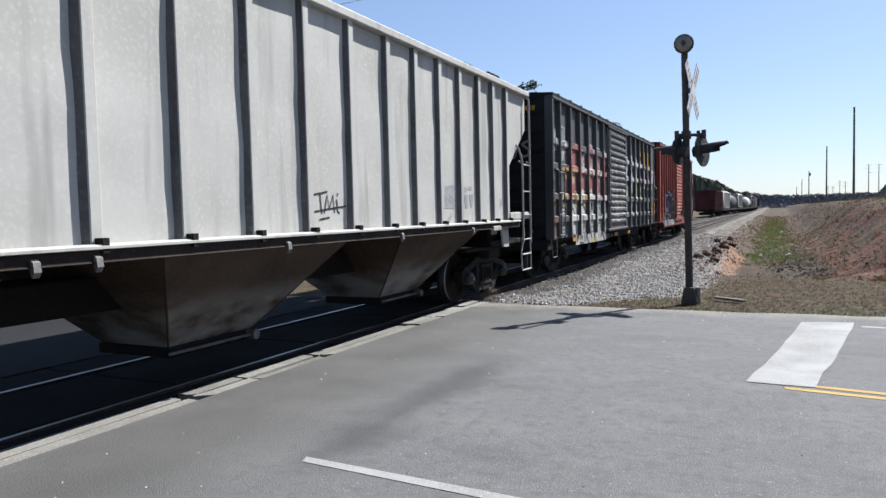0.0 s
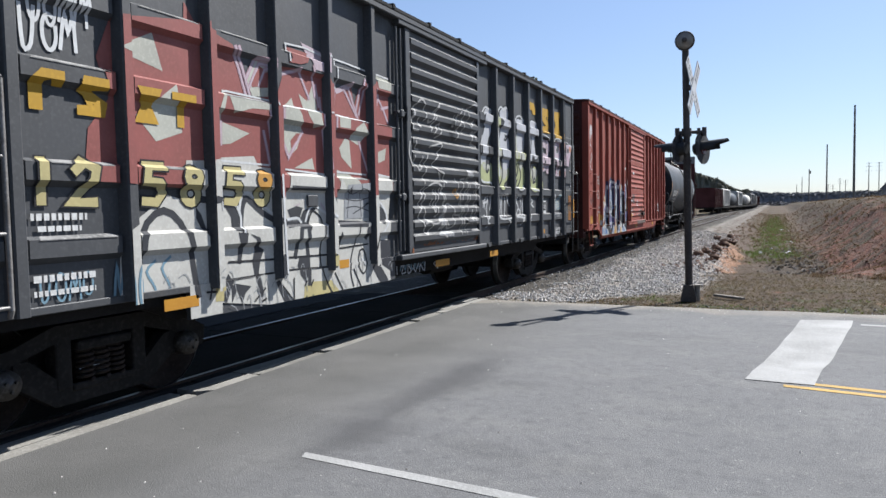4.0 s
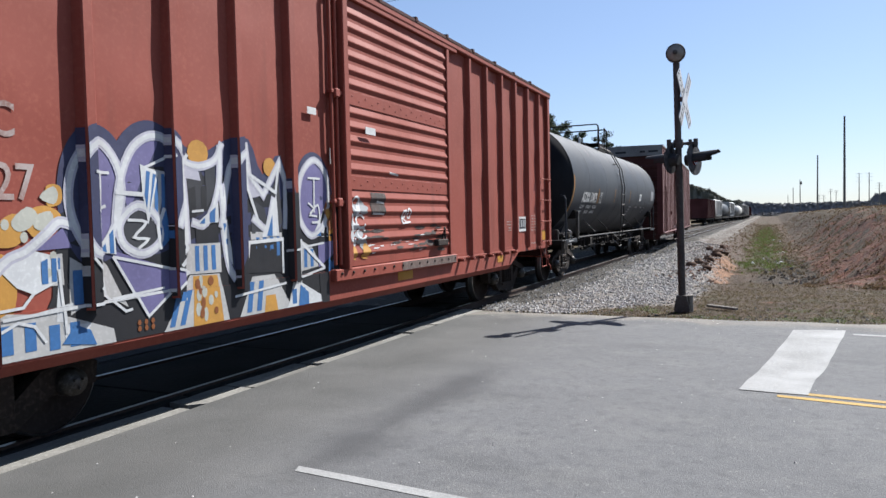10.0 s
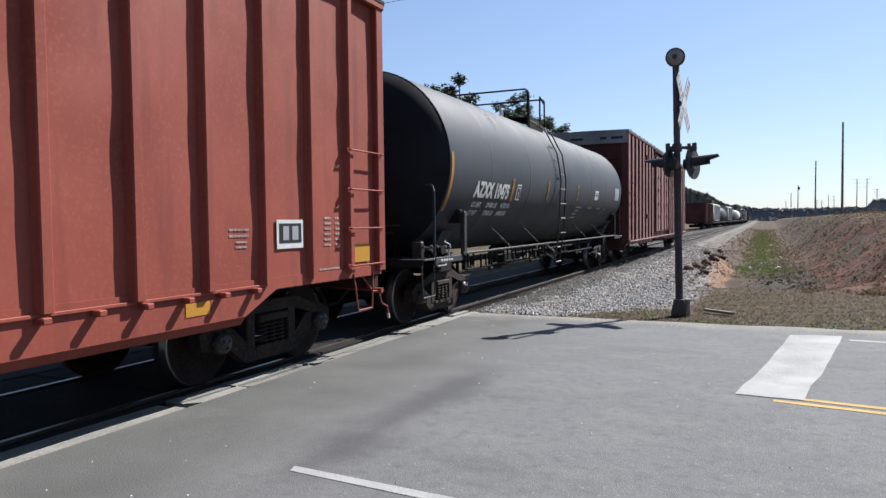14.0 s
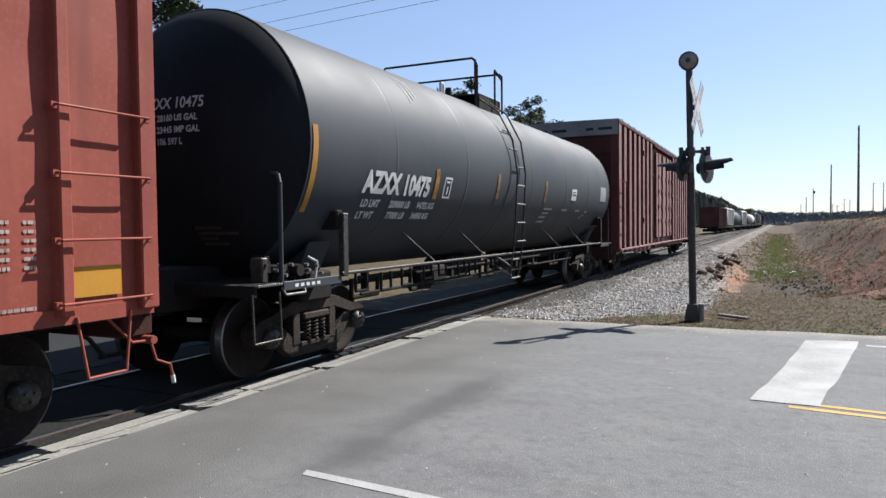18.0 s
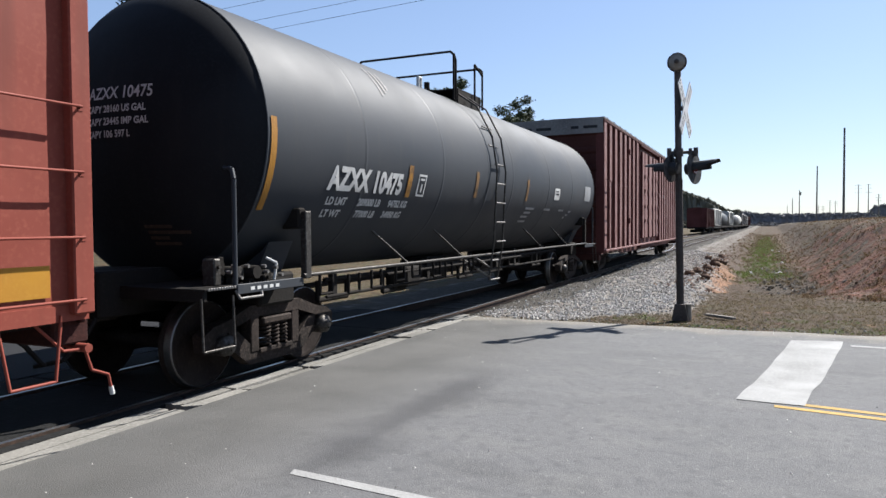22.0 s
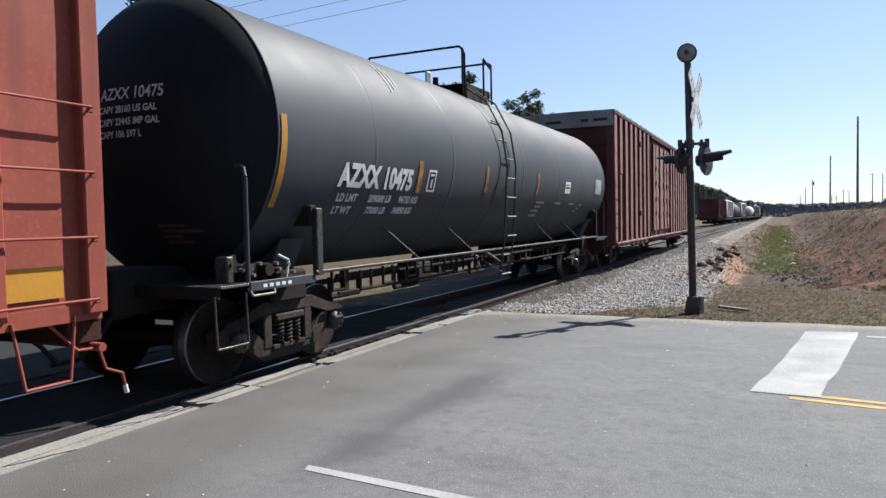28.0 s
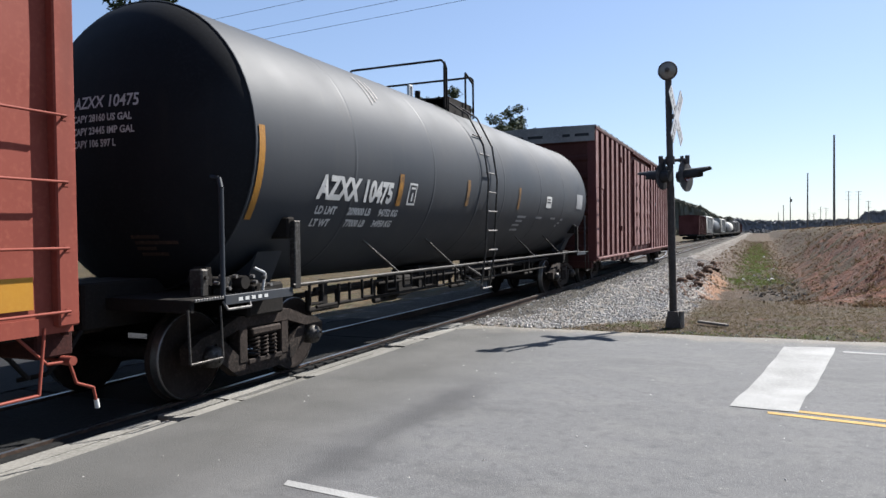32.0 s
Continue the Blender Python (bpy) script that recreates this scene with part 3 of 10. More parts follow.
    b.inputs["Strength"].default_value, b.inputs["Distance"].default_value = 0.7, 0.05
    nt.links.new(f2, b.inputs["Height"])
    nt.links.new(b.outputs[0], p.inputs["Normal"])
    return m


def build_ground():
    xs = spread([(-1500, -300, 150), (-300, -60, 20), (-60, -14, 3), (-14, -4, 0.4), (-4, 9, 0.16), (9, 16, 0.4), (16, 40, 1.2), (40, 120, 8), (120, 1500, 150)])
    ys = spread([(-400, -60, 60), (-60, 10, 8), (10, 18, 0.3), (18, 44, 0.16), (44, 60, 0.4), (60, 110, 1.5), (110, 400, 12), (400, 2500, 150)])
    g = Geo()
    g.grid(lambda x, y: (x, y, height(x, y)), xs, ys)
    me = g.mesh("ground", ground_material())
    layer = me.color_attributes.new("soil", "FLOAT_COLOR", "POINT")
    vals = np.ones((len(me.vertices), 4), np.float32)
    for k, v in enumerate(me.vertices):
        if v.co.y > 8:
            vals[k] = soil(v.co.x, v.co.y)
        else:
            vals[k] = 0
    layer.data.foreach_set("color", vals.ravel())
    layer = me.color_attributes.new("bare", "FLOAT_COLOR", "POINT")
    vals = np.zeros((len(me.vertices), 4), np.float32)
    for k, v in enumerate(me.vertices):
        if v.co.y > 18 and -4 < v.co.x < 400:
            vals[k] = bare(v.co.x, v.co.y)
        elif v.co.y > 11 and -60 < v.co.x < -2:
            vals[k] = track_dirt(v.co.x, v.co.y)
    layer.data.foreach_set("color", vals.ravel())
    tagged(part("ground", me, None), "dry brown turf with gravel, clay and a grassy bank", "", "", "structure")


def build_road():
    def slab(x0, x1, name, label, material="road"):
        xs = spread([(x0, x1, 0.5 if x1 - x0 < 70 else 1.0)])
        ys = [-40, -20, -8, 0, 4, 8, 10, 11.4]
        g = Geo()
        rows = []
        for x in xs:
            edge = ROAD_FAR + 0.10 * noise.noise(Vector((x * 1.3, 0, 0))) + 0.05 * noise.noise(Vector((x * 5, 3, 0))) + 0.06 * max(0, x)* (x < 4)
            rows.append([(x, y, 0.0) for y in ys] + [(x, edge, -0.004), (x, edge + 0.05, -0.09)])
        n = len(rows[0])
        g.add([p for r in rows for p in r], [(i * n + j, (i + 1) * n + j, (i + 1) * n + j + 1, i * n + j + 1) for i in range(len(rows) - 1) for j in range(n - 1)])
        g.box(x0, x0 + 0.02, -40, 11.9, -0.09, -0.002)
        structure(name, g, M[material], label)
    slab(-4.835, 60.0, "road", "worn grey asphalt road with darker patches")
    slab(-45.0, -7.62, "road_beyond_track", "asphalt road beyond the crossing, darkened as in shade", "asphalt_dark")
    z = 0.004
    for name, poly, m, lab in (
        ("stop_bar", [(-0.23, 7.28), (0.10, 7.25), (0.36, 7.25), (0.41, 7.6), (0.46, 7.95), (0.56, 8.35), (0.63, 8.75), (0.68, 9.1), (0.75, 9.5), (0.81, 9.9), (0.88, 10.35), (0.97, 10.85), (1.04, 11.40), (0.88, 11.36), (0.70, 11.35), (0.52, 11.28), (0.37, 11.25), (0.30, 10.7), (0.25, 10.3), (0.14, 9.6), (0.08, 9.1), (-0.02, 8.5), (-0.08, 8.1), (-0.17, 7.7)], "white_line", "broad white painted stop bar on asphalt"),
        ("near_edge_line", [(-2.96, 3.99), (-2.93, 3.90), (-1.48, 3.775), (6.0, 3.13), (6.0, 3.23), (-1.48, 3.88)], "white_line", "thin white painted line on asphalt"),
        ("far_edge_line", [(1.10, 11.00), (14.0, 9.8), (14.0, 9.9), (1.10, 11.12)], "white_line", "thin white painted edge line"),
        ("centre_line_far", [(0.12, 7.28), (14, 5.2), (14, 5.3), (0.12, 7.37)], "yellow_line", "yellow painted centre line"),
        ("centre_line_near", [(0.10, 7.10), (14, 5.0), (14, 5.1), (0.10, 7.19)], "yellow_line", "yellow painted centre line"),
    ):
        g = Geo().add([(x, y, z if "bar" not in name else z + 0.003) for x, y in poly], [tuple(range(len(poly)))])
        structure(name, g, M[m], lab)


def road_material():
    m = bpy.data.materials.new("road_asphalt")
    m.use_nodes = True
    nt = m.node_tree
    p = nt.nodes["Principled BSDF"]
    co = nt.nodes.new("ShaderNodeTexCoord").outputs["Object"]
    base = ramp_mix(nt, noise_fac(nt, co, 0.30, 5), (0.175, 0.175, 0.180), (0.147, 0.147, 0.150))
    base = ramp_mix(nt, noise_fac(nt, co, 0.55, 4, (1, 2.2, 1), 0.56, 0.72, (3.1, 0.4, 0)), base, (0.105, 0.105, 0.108))
    base = ramp_mix(nt, noise_fac(nt, co, 1.7, 8, (0.8, 1.3, 1), 0.48, 0.85), base, (0.215, 0.213, 0.208))
    base = ramp_mix(nt, noise_fac(nt, co, 70, 2, lo=0.55, hi=0.75), base, (0.30, 0.30, 0.29))
    base = ramp_mix(nt, noise_fac(nt, co, 110, 2, (1, 1, 1), 0.55, 0.7, (5, 5, 5)), base, (0.10, 0.10, 0.10))
    base = ramp_mix(nt, noise_fac(nt, co, 26, 3, lo=0.64, hi=0.74, shift=(2, 8, 0)), base, (0.32, 0.31, 0.30))
    base = ramp_mix(nt, noise_fac(nt, co, 9, 5, lo=0.5, hi=0.75, shift=(7, 1, 0)), base, (0.125, 0.125, 0.128))
    sp = nt.nodes.new("ShaderNodeSeparateXYZ")
    nt.links.new(co, sp.inputs[0])
    mr = nt.nodes.new("ShaderNodeMapRange")
    mr.interpolation_type = "SMOOTHSTEP"
    mr.inputs["From Min"].default_value, mr.inputs["From Max"].default_value = -2.2, -4.2
    nt.links.new(sp.outputs["X"], mr.inputs["Value"])
    base = ramp_mix(nt, mr.outputs["Result"], base, ramp_mix(nt, noise_fac(nt, co, 1.1, 6), (0.138, 0.134, 0.127), (0.10, 0.098, 0.092)))
    # one long tyre and oil smear along the near lane's end, with ragged edges
    def math_node(op, a, b=None, c=None):
        q = nt.nodes.new("ShaderNodeMath")
        q.operation = op
        for k, v in enumerate((a, b, c)):
            if v is None:
                continue
            if isinstance(v, (int, float)):
                q.inputs[k].default_value = v
            else:
                nt.links.new(v, q.inputs[k])
        return q.outputs[0]
    def span(v, lo, hi):
        q = nt.nodes.new("ShaderNodeMapRange")
        q.interpolation_type = "SMOOTHSTEP"
        q.inputs["From Min"].default_value, q.inputs["From Max"].default_value = lo, hi
        nt.links.new(v, q.inputs["Value"])
        return q.outputs["Result"]
    wob = noise_fac(nt, co, 1.6, 5, lo=0.25, hi=0.75)
    for x0, y0, y1, wide in ((-2.85, 3.9, 7.3, 0.42),):
        away = math_node("ABSOLUTE", math_node("ADD", sp.outputs["X"], -x0))
        away = math_node("MULTIPLY_ADD", wob, 0.45, away)
        f = math_node("MULTIPLY", span(away, wide + 0.25, 0.12), math_node("MULTIPLY", span(sp.outputs["Y"], y0 - 0.5, y0 + 0.5), span(sp.outputs["Y"], y1 + 0.5, y1 - 0.5)))
        base = ramp_mix(nt, math_node("MULTIPLY", f, 0.80), base, (0.070, 0.070, 0.073))
    dust = math_node("MULTIPLY", span(math_node("MULTIPLY_ADD", wob, 0.8, sp.outputs["Y"]), 11.7, 12.6), 0.8)
    base = ramp_mix(nt, dust, base, (0.30, 0.27, 0.225))
    nt.links.new(base, p.inputs["Base Color"])
    p.inputs["Roughness"].default_value = 0.9
    p.inputs["Specular IOR Level"].default_value = 0.3
    b = nt.nodes.new("ShaderNodeBump")
    b.inputs["Strength"].default_value, b.inputs["Distance"].default_value = 0.42, 0.011
    nt.links.new(noise_fac(nt, co, 90, 4, lo=0.2, hi=0.8), b.inputs["Height"])
    nt.links.new(b.outputs[0], p.inputs["Normal"])
    return m


M["road"] = road_material()


def rail_geo(path, side):
    """One rail along a list of (x, y) centre points; side is the offset to the rail."""
    prof = [(-0.035, 0.0), (0.035, 0.0), (0.036, -0.035), (0.010, -0.045), (0.010, -0.145), (0.070, -0.16), (0.070, -0.172), (-0.070, -0.172), (-0.070, -0.16), (-0.010, -0.145), (-0.010, -0.045), (-0.036, -0.035)]
    g, n = Geo(), len(prof)
    vs = [(x + side + u, y, z) for x, y in path for u, z in prof]
    g.add(vs, [(i * n + k, i * n + (k + 1) % n, (i + 1) * n + (k + 1) % n, (i + 1) * n + k) for i in range(len(path) - 1) for k in range(n)])
    top = Geo().add([(x + side + u, y, 0.0015) for x, y in path for u in (-0.024, 0.024)], [(2 * i, 2 * i + 1, 2 * i + 3, 2 * i + 2) for i in range(len(path) - 1)])
    return g, top


def build_track():
    tr = thing("track", "railway track of rusty rails on timber sleepers in grey ballast", "track", "", "structure")
    main = [(TRACK_X, y) for y in spread([(-60, 400, 20)])]
    side = [(line_x(y), y) for y in spread([(43, 92, 1.5), (92, 420, 20)])]
    for path in (main, side):
        for s in (-0.7525, 0.7525):
            g, top = rail_geo(path, s)
            part("running_surface", top, M["rail_top"], part("rail", g, M["rail"], tr, "rusty steel rail with a polished top"))
    tie = Geo().box(-1.3, 1.3, -0.115, 0.115, -0.33, -0.165, 0.012).mesh("sleeper", M["tie"])
    for k in range(70):
        y = 12.9 + 0.55 * k
        part("sleeper", tie, None, tr, m=pose(TRACK_X + random.uniform(-0.03, 0.03), y, random.uniform(-0.01, 0.006), 0, 0, random.uniform(-1.2, 1.2)))
    g = Geo()
    for k in range(200):
        y = 52 + 0.55 * k
        g.box(TRACK_X - 1.3, TRACK_X + 1.3, y - 0.11, y + 0.11, -0.33, -0.155)
        x = line_x(y + 0.2)
        if x < TRACK_X - 0.5:
            g.box(x - 1.3, min(x + 1.3, TRACK_X - 1.32) if x > TRACK_X - 2.6 else x + 1.3, y - 0.11, y + 0.11, -0.33, -0.155)
    tagged(part("far_sleepers", g, M["tie"], tr), kind="stuff")
    # crossing panels on both sides of the rails
    cr = thing("crossing_surface", "level crossing surface of worn pale panels beside the rails", "crossing", "", "structure")
    prng = random.Random(41)
    y = -11.6
    while y < 12.3:
        l = prng.choice((0.85, 1.25, 1.7, 2.4))
        y1 = min(y + l, 12.5)
        for row, (a, b, top) in enumerate(((-5.02, -4.85, -0.003), (-5.25, -5.05, -0.010))):
            a, b = a + prng.uniform(-0.012, 0.016), b + prng.uniform(-0.016, 0.006)
            y0 = y + (0.0 if row == 0 else prng.uniform(-0.05, 0.05))
            q = [prng.uniform(-0.02, 0.02) for _ in range(6)]
            ch = prng.uniform(0.03, 0.15) if prng.random() < 0.6 else 0.012
            outline = [(a, y0 + 0.015), (b - ch, y0 + 0.012), (b + q[0] * 0.3, y0 + ch), (b + q[1] * 0.5, y0 + l * 0.5), (b + q[2] * 0.3, y1 - 0.09), (b - 0.03, y1 - 0.07), (a + q[3] + 0.02, y1 - 0.072), (a + q[4] + 0.02, y0 + l * 0.6), (a + q[5] + 0.02, y0 + l * 0.25)]
            part("field_panel", Geo().prism(outline, "z", -0.12, top + prng.uniform(-0.020, 0.005)), M["panel"], cr, "pale worn crossing panel" if y < -11 and row == 0 else "")
        y += l
    for k in range(10):
        y0 = -11.6 + 2.42 * k
        y1 = y0 + 2.40
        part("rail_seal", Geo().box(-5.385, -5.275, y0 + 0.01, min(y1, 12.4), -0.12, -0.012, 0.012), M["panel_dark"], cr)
        part("gauge_panel", Geo().box(-6.84, -5.56, y0 + 0.01, min(y1, 12.4), -0.12, -0.012, 0.012), M["panel_dark"], cr, "crossing panel between the rails, darkened as in shade" if k == 0 else "")
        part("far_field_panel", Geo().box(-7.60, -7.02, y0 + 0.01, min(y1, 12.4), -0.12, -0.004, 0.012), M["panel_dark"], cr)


def build_ballast():
    g = Geo()
    rng = random.Random(5)
    for k in range(15000):
        y = 12.25 + 36 * rng.random() ** 1.7
        d = rng.uniform(0.95, 4.9)
        gr = soil(TRACK_X + d, y)[0] * (1 - 0.85 * track_dirt(TRACK_X + d, y)[3])
        if rng.random() > gr * (1.0 if d < 4.2 else 0.5):
            continue
        x = TRACK_X + d
        r = rng.uniform(0.014, 0.036) * (1 + 0.02 * (y - 12))
        z = height(x, y) + r * 0.3
        a = rng.random() * 6.28
        c, s = math.cos(a) * r, math.sin(a) * r
        e = rng.uniform(0.5, 1.0)
        g.add([(x + c, y + s, z), (x - s * e, y + c * e, z + r * 0.2), (x - c, y - s, z - r * 0.1), (x + s * e, y - c * e, z + r * 0.1), (x + r * 0.2, y, z + r * e), (x, y, z - r)],
              [(0, 1, 4), (1, 2, 4), (2, 3, 4), (3, 0, 4), (1, 0, 5), (2, 1, 5), (3, 2, 5), (0, 3, 5)])
    for k in range(420):
        x, y = rng.uniform(-4.6, 6), rng.uniform(2.0, 12.0)
        if rng.random() < 0.5:
            y = 12.1 - abs(rng.gauss(0, 0.35))
        r = rng.uniform(0.004, 0.012)
        g.add([(x + r, y, 0.002), (x, y + r, 0.004), (x - r, y, 0.003), (x, y - r, 0.002), (x, y, r), (x, y, 0.0)], [(0, 1, 4), (1, 2, 4), (2, 3, 4), (3, 0, 4)])
    tagged(part("ballast_stones", g, island_stone()), "loose pale grey crushed stone beside the track", "ballast", "", "stuff")


def island_stone():
    m = mat("crushed_stone", (0.62, 0.59, 0.555), (0.54, 0.51, 0.475), (0.70, 0.675, 0.64), 0.9, s1=3, s2=20)
    nt = m.node_tree
    p = nt.nodes["Principled BSDF"]
    geo = nt.nodes.new("ShaderNodeNewGeometry")
    hs = nt.nodes.new("ShaderNodeHueSaturation")
    mr = nt.nodes.new("ShaderNodeMapRange")
    mr.inputs["To Min"].default_value, mr.inputs["To Max"].default_value = 0.45, 1.75
    nt.links.new(geo.outputs["Random Per Island"], mr.inputs["Value"])
    nt.links.new(mr.outputs["Result"], hs.inputs["Value"])
    src = p.inputs["Base Color"].links[0].from_socket
    nt.links.new(src, hs.inputs["Color"])
    nt.links.new(hs.outputs["Color"], p.inputs["Base Color"])
    return m


def island_material(name, tones, rough=0.9, blade=False):
    """Loose small pieces whose tones differ from piece to piece."""
    m = bpy.data.materials.new(name)
    m.use_nodes = True
    nt = m.node_tree
    p = nt.nodes["Principled BSDF"]
    geo = nt.nodes.new("ShaderNodeNewGeometry")
    cr = nt.nodes.new("ShaderNodeValToRGB")
    cr.color_ramp.interpolation = "LINEAR"
    while len(cr.color_ramp.elements) < len(tones):
        cr.color_ramp.elements.new(0.5)
    for k, (e, c) in enumerate(zip(cr.color_ramp.elements, tones)):
        e.position, e.color = k / (len(tones) - 1), (*(v * COLOUR_SCALE for v in c), 1)
    nt.links.new(geo.outputs["Random Per Island"], cr.inputs[0])
    co = nt.nodes.new("ShaderNodeTexCoord").outputs["Object"]
    col = ramp_mix(nt, noise_fac(nt, co, 12.0, 4, lo=0.45, hi=0.75), cr.outputs[0], tuple(sum(c[i] for c in tones) / len(tones) * 0.7 for i in range(3)))
    nt.links.new(col, p.inputs["Base Color"])
    p.inputs["Roughness"].default_value = rough
    p.inputs["Specular IOR Level"].default_value = 0.15
    if blade:
        tl, mx = nt.nodes.new("ShaderNodeBsdfTranslucent"), nt.nodes.new("ShaderNodeMixShader")
        mx.inputs[0].default_value = 0.5
        nt.links.new(col, tl.inputs["Color"])
        nt.links.new(p.outputs[0], mx.inputs[1])
        nt.links.new(tl.outputs[0], mx.inputs[2])
        nt.links.new(mx.outputs[0], nt.nodes["Material Output"].inputs["Surface"])
    return m


def tuft(g, rng, x, y, z, n, lo, hi, w, flat):
    for b in range(n):
        a, l = rng.random() * 6.28, rng.uniform(lo, hi)
        dx, dy = math.cos(a), math.sin(a)
        g.add([(x - dy * w, y + dx * w, z - 0.01), (x + dy * w, y - dx * w, z - 0.01), (x + dx * l, y + dy * l, z + 0.012 + flat * l)], [(0, 1, 2)])


def pebble(g, rng, x, y, z, r):
    a = rng.random() * 6.28
    c, s = math.cos(a) * r, math.sin(a) * r
    e = rng.uniform(0.5, 1.0)
    g.add([(x + c, y + s, z), (x - s * e, y + c * e, z + r * 0.2), (x - c, y - s, z - r * 0.1), (x + s * e, y - c * e, z + r * 0.1), (x + r * 0.2, y, z + r * e), (x, y, z - r)],
          [(0, 1, 4), (1, 2, 4), (2, 3, 4), (3, 0, 4), (1, 0, 5), (2, 1, 5), (3, 2, 5), (0, 3, 5)])


def build_grass():
    rng = random.Random(11)
    # the verge between the road and the ditch: flattened straw with green sprigs
    g, gg, gp = Geo(), Geo(), Geo()
    for k in range(15000):
        y = 12.15 + 8.6 * rng.random() ** 1.15
        x = rng.uniform(-4.2, 4.5 + 0.35 * (y - 12))
        gr, ge, cl, dp = soil(x, y)
        if rng.random() < gr:
            continue
        z = height(x, y)
        if rng.random() < ge * 0.75:
            tuft(gg, rng, x, y, z, 4, 0.02, 0.055, 0.007, 0.55)
        elif rng.random() < 0.55:
            tuft(g, rng, x, y, z, 4, 0.03, 0.10, 0.009, 0.32)
        if rng.random() < 0.22 * (1 - smooth01((y - 12.5) / 0.9)) + 0.012:
            pebble(gp, rng, x, y, z + 0.008, rng.uniform(0.010, 0.032))
    tagged(part("loose_gravel", gp, island_material("loose_gravel", ((0.25, 0.23, 0.20), (0.52, 0.50, 0.46), (0.36, 0.32, 0.28)))), "loose pale gravel along the road's edge", "gravel", "", "stuff")
    # green grass in the ditch
    for k in range(12000):
        y = 32 + 120 * rng.random() ** 1.5
        x = rng.uniform(-1.8, 2.6)
        share = soil(x, y)[1]
        if rng.random() > 0.12 + share or abs(x - 0.1) > 1.9:
            continue
        tuft(gg if rng.random() < share else g, rng, x, y, height(x, y), 4, 0.06, 0.16, 0.014 + 0.0005 * (y - 30), 0.8)
    tagged(part("dry_grass", g, island_material("dead_straw", ((0.07, 0.050, 0.028), (0.21, 0.160, 0.09), (0.115, 0.085, 0.045), (0.38, 0.31, 0.20), (0.09, 0.085, 0.035)), blade=True)), "short flattened straw-coloured grass", "grass", "", "stuff")
    tagged(part("green_grass", gg, island_material("green_grass", ((0.09, 0.145, 0.03), (0.16, 0.235, 0.05), (0.125, 0.165, 0.04), (0.21, 0.24, 0.08)), blade=True)), "patchy green weeds and grass", "grass", "", "stuff")
    # tufts, clods and stones on the bank and the ditch's sides
    g, gc = Geo(), Geo()
    for k in range(15000):
        y = 19.8 + 48 * rng.random() ** 1.5
        x = rng.uniform(0.9, 8 + 0.35 * (y - 12))
        f = noise.noise(Vector((x * 0.9, y * 0.6, 3.0)))
        z = height(x, y)
        if f > -0.1:
            tuft(g, rng, x, y, z, 3, 0.05, 0.15, 0.012 + 0.0006 * (y - 12), 0.45)
        if f < 0.12 and rng.random() < 0.30 * soil(x, y)[2] + 0.03:
            pebble(gc, rng, x, y, z + 0.005, 0.022 + 0.06 * rng.random() ** 2)
    for k in range(5200):
        y = 50 + 110 * rng.random() ** 1.3
        x = rng.uniform(-2.6, 9 + 0.3 * (y - 12))
        tuft(g, rng, x, y, height(x, y), 3, 0.10, 0.26, 0.03 + 0.0007 * (y - 40), 0.5)
    tagged(part("bank_grass", g, island_material("bank_straw", ((0.085, 0.046, 0.026), (0.160, 0.100, 0.050), (0.105, 0.072, 0.030), (0.225, 0.150, 0.078), (0.095, 0.046, 0.028)), blade=True)), "thin dull olive and straw grass on the bank", "grass", "", "stuff")
    for k in range(520):
        y = 22.5 + 26 * rng.random()
        x = -2.3 + rng.gauss(0, 0.45)
        pebble(gc, rng, x, y, height(x, y) + 0.005, 0.025 + 0.07 * rng.random() ** 2)
    tagged(part("clay_crumbs", gc, island_material("clay_crumbs", ((0.19, 0.090, 0.058), (0.34, 0.175, 0.115), (0.25, 0.135, 0.090), (0.44, 0.30, 0.21), (0.15, 0.080, 0.058)))), "crumbled reddish clay on the bank and ditch edge", "clay", "", "stuff")
    g = Geo()
    for k in range(260):
        y = 25 + 17 * rng.random()
        x = 0.85 + rng.gauss(0, 0.55)
        pebble(g, rng, x, y, height(x, y) + 0.005, 0.03 + 0.10 * rng.random() ** 2)
    tagged(part("ditch_rubble", g, island_material("ditch_rubble", ((0.075, 0.066, 0.052), (0.16, 0.14, 0.115), (0.10, 0.085, 0.066), (0.36, 0.34, 0.31), (0.05, 0.045, 0.032)))), "dark and pale rubble in the ditch", "rubble", "", "stuff")


build_ground()
build_road()
build_track()
build_ballast()
build_grass()


# ---- railway cars ----
CACHE = {}


def shared(key, make):
    if key not in CACHE:
        CACHE[key] = make()
    return CACHE[key]


WHEEL_R = 0.457


def wheel_mesh():
    return Geo().lathe([(0.0, 0.03), (0.10, 0.03), (0.11, -0.01), (0.17, -0.02), (0.36, -0.005), (0.395, 0.02), (0.437, 0.025), (0.4575, 0.02), (0.4600, -0.075), (0.487, -0.09), (0.485, -0.118), (0.40, -0.118), (0.36, -0.055), (0.17, -0.06), (0.11, -0.09), (0.0, -0.09)], (0, 0, 0), "x", 36).mesh("wheel", M["wheel"])


def tread_mesh():
    return Geo().lathe([(0.445, 0.0290), (0.4585, 0.0245), (0.4595, 0.012), (0.4608, -0.070)], (0, 0, 0), "x", 36).mesh("tread", M["tread"])


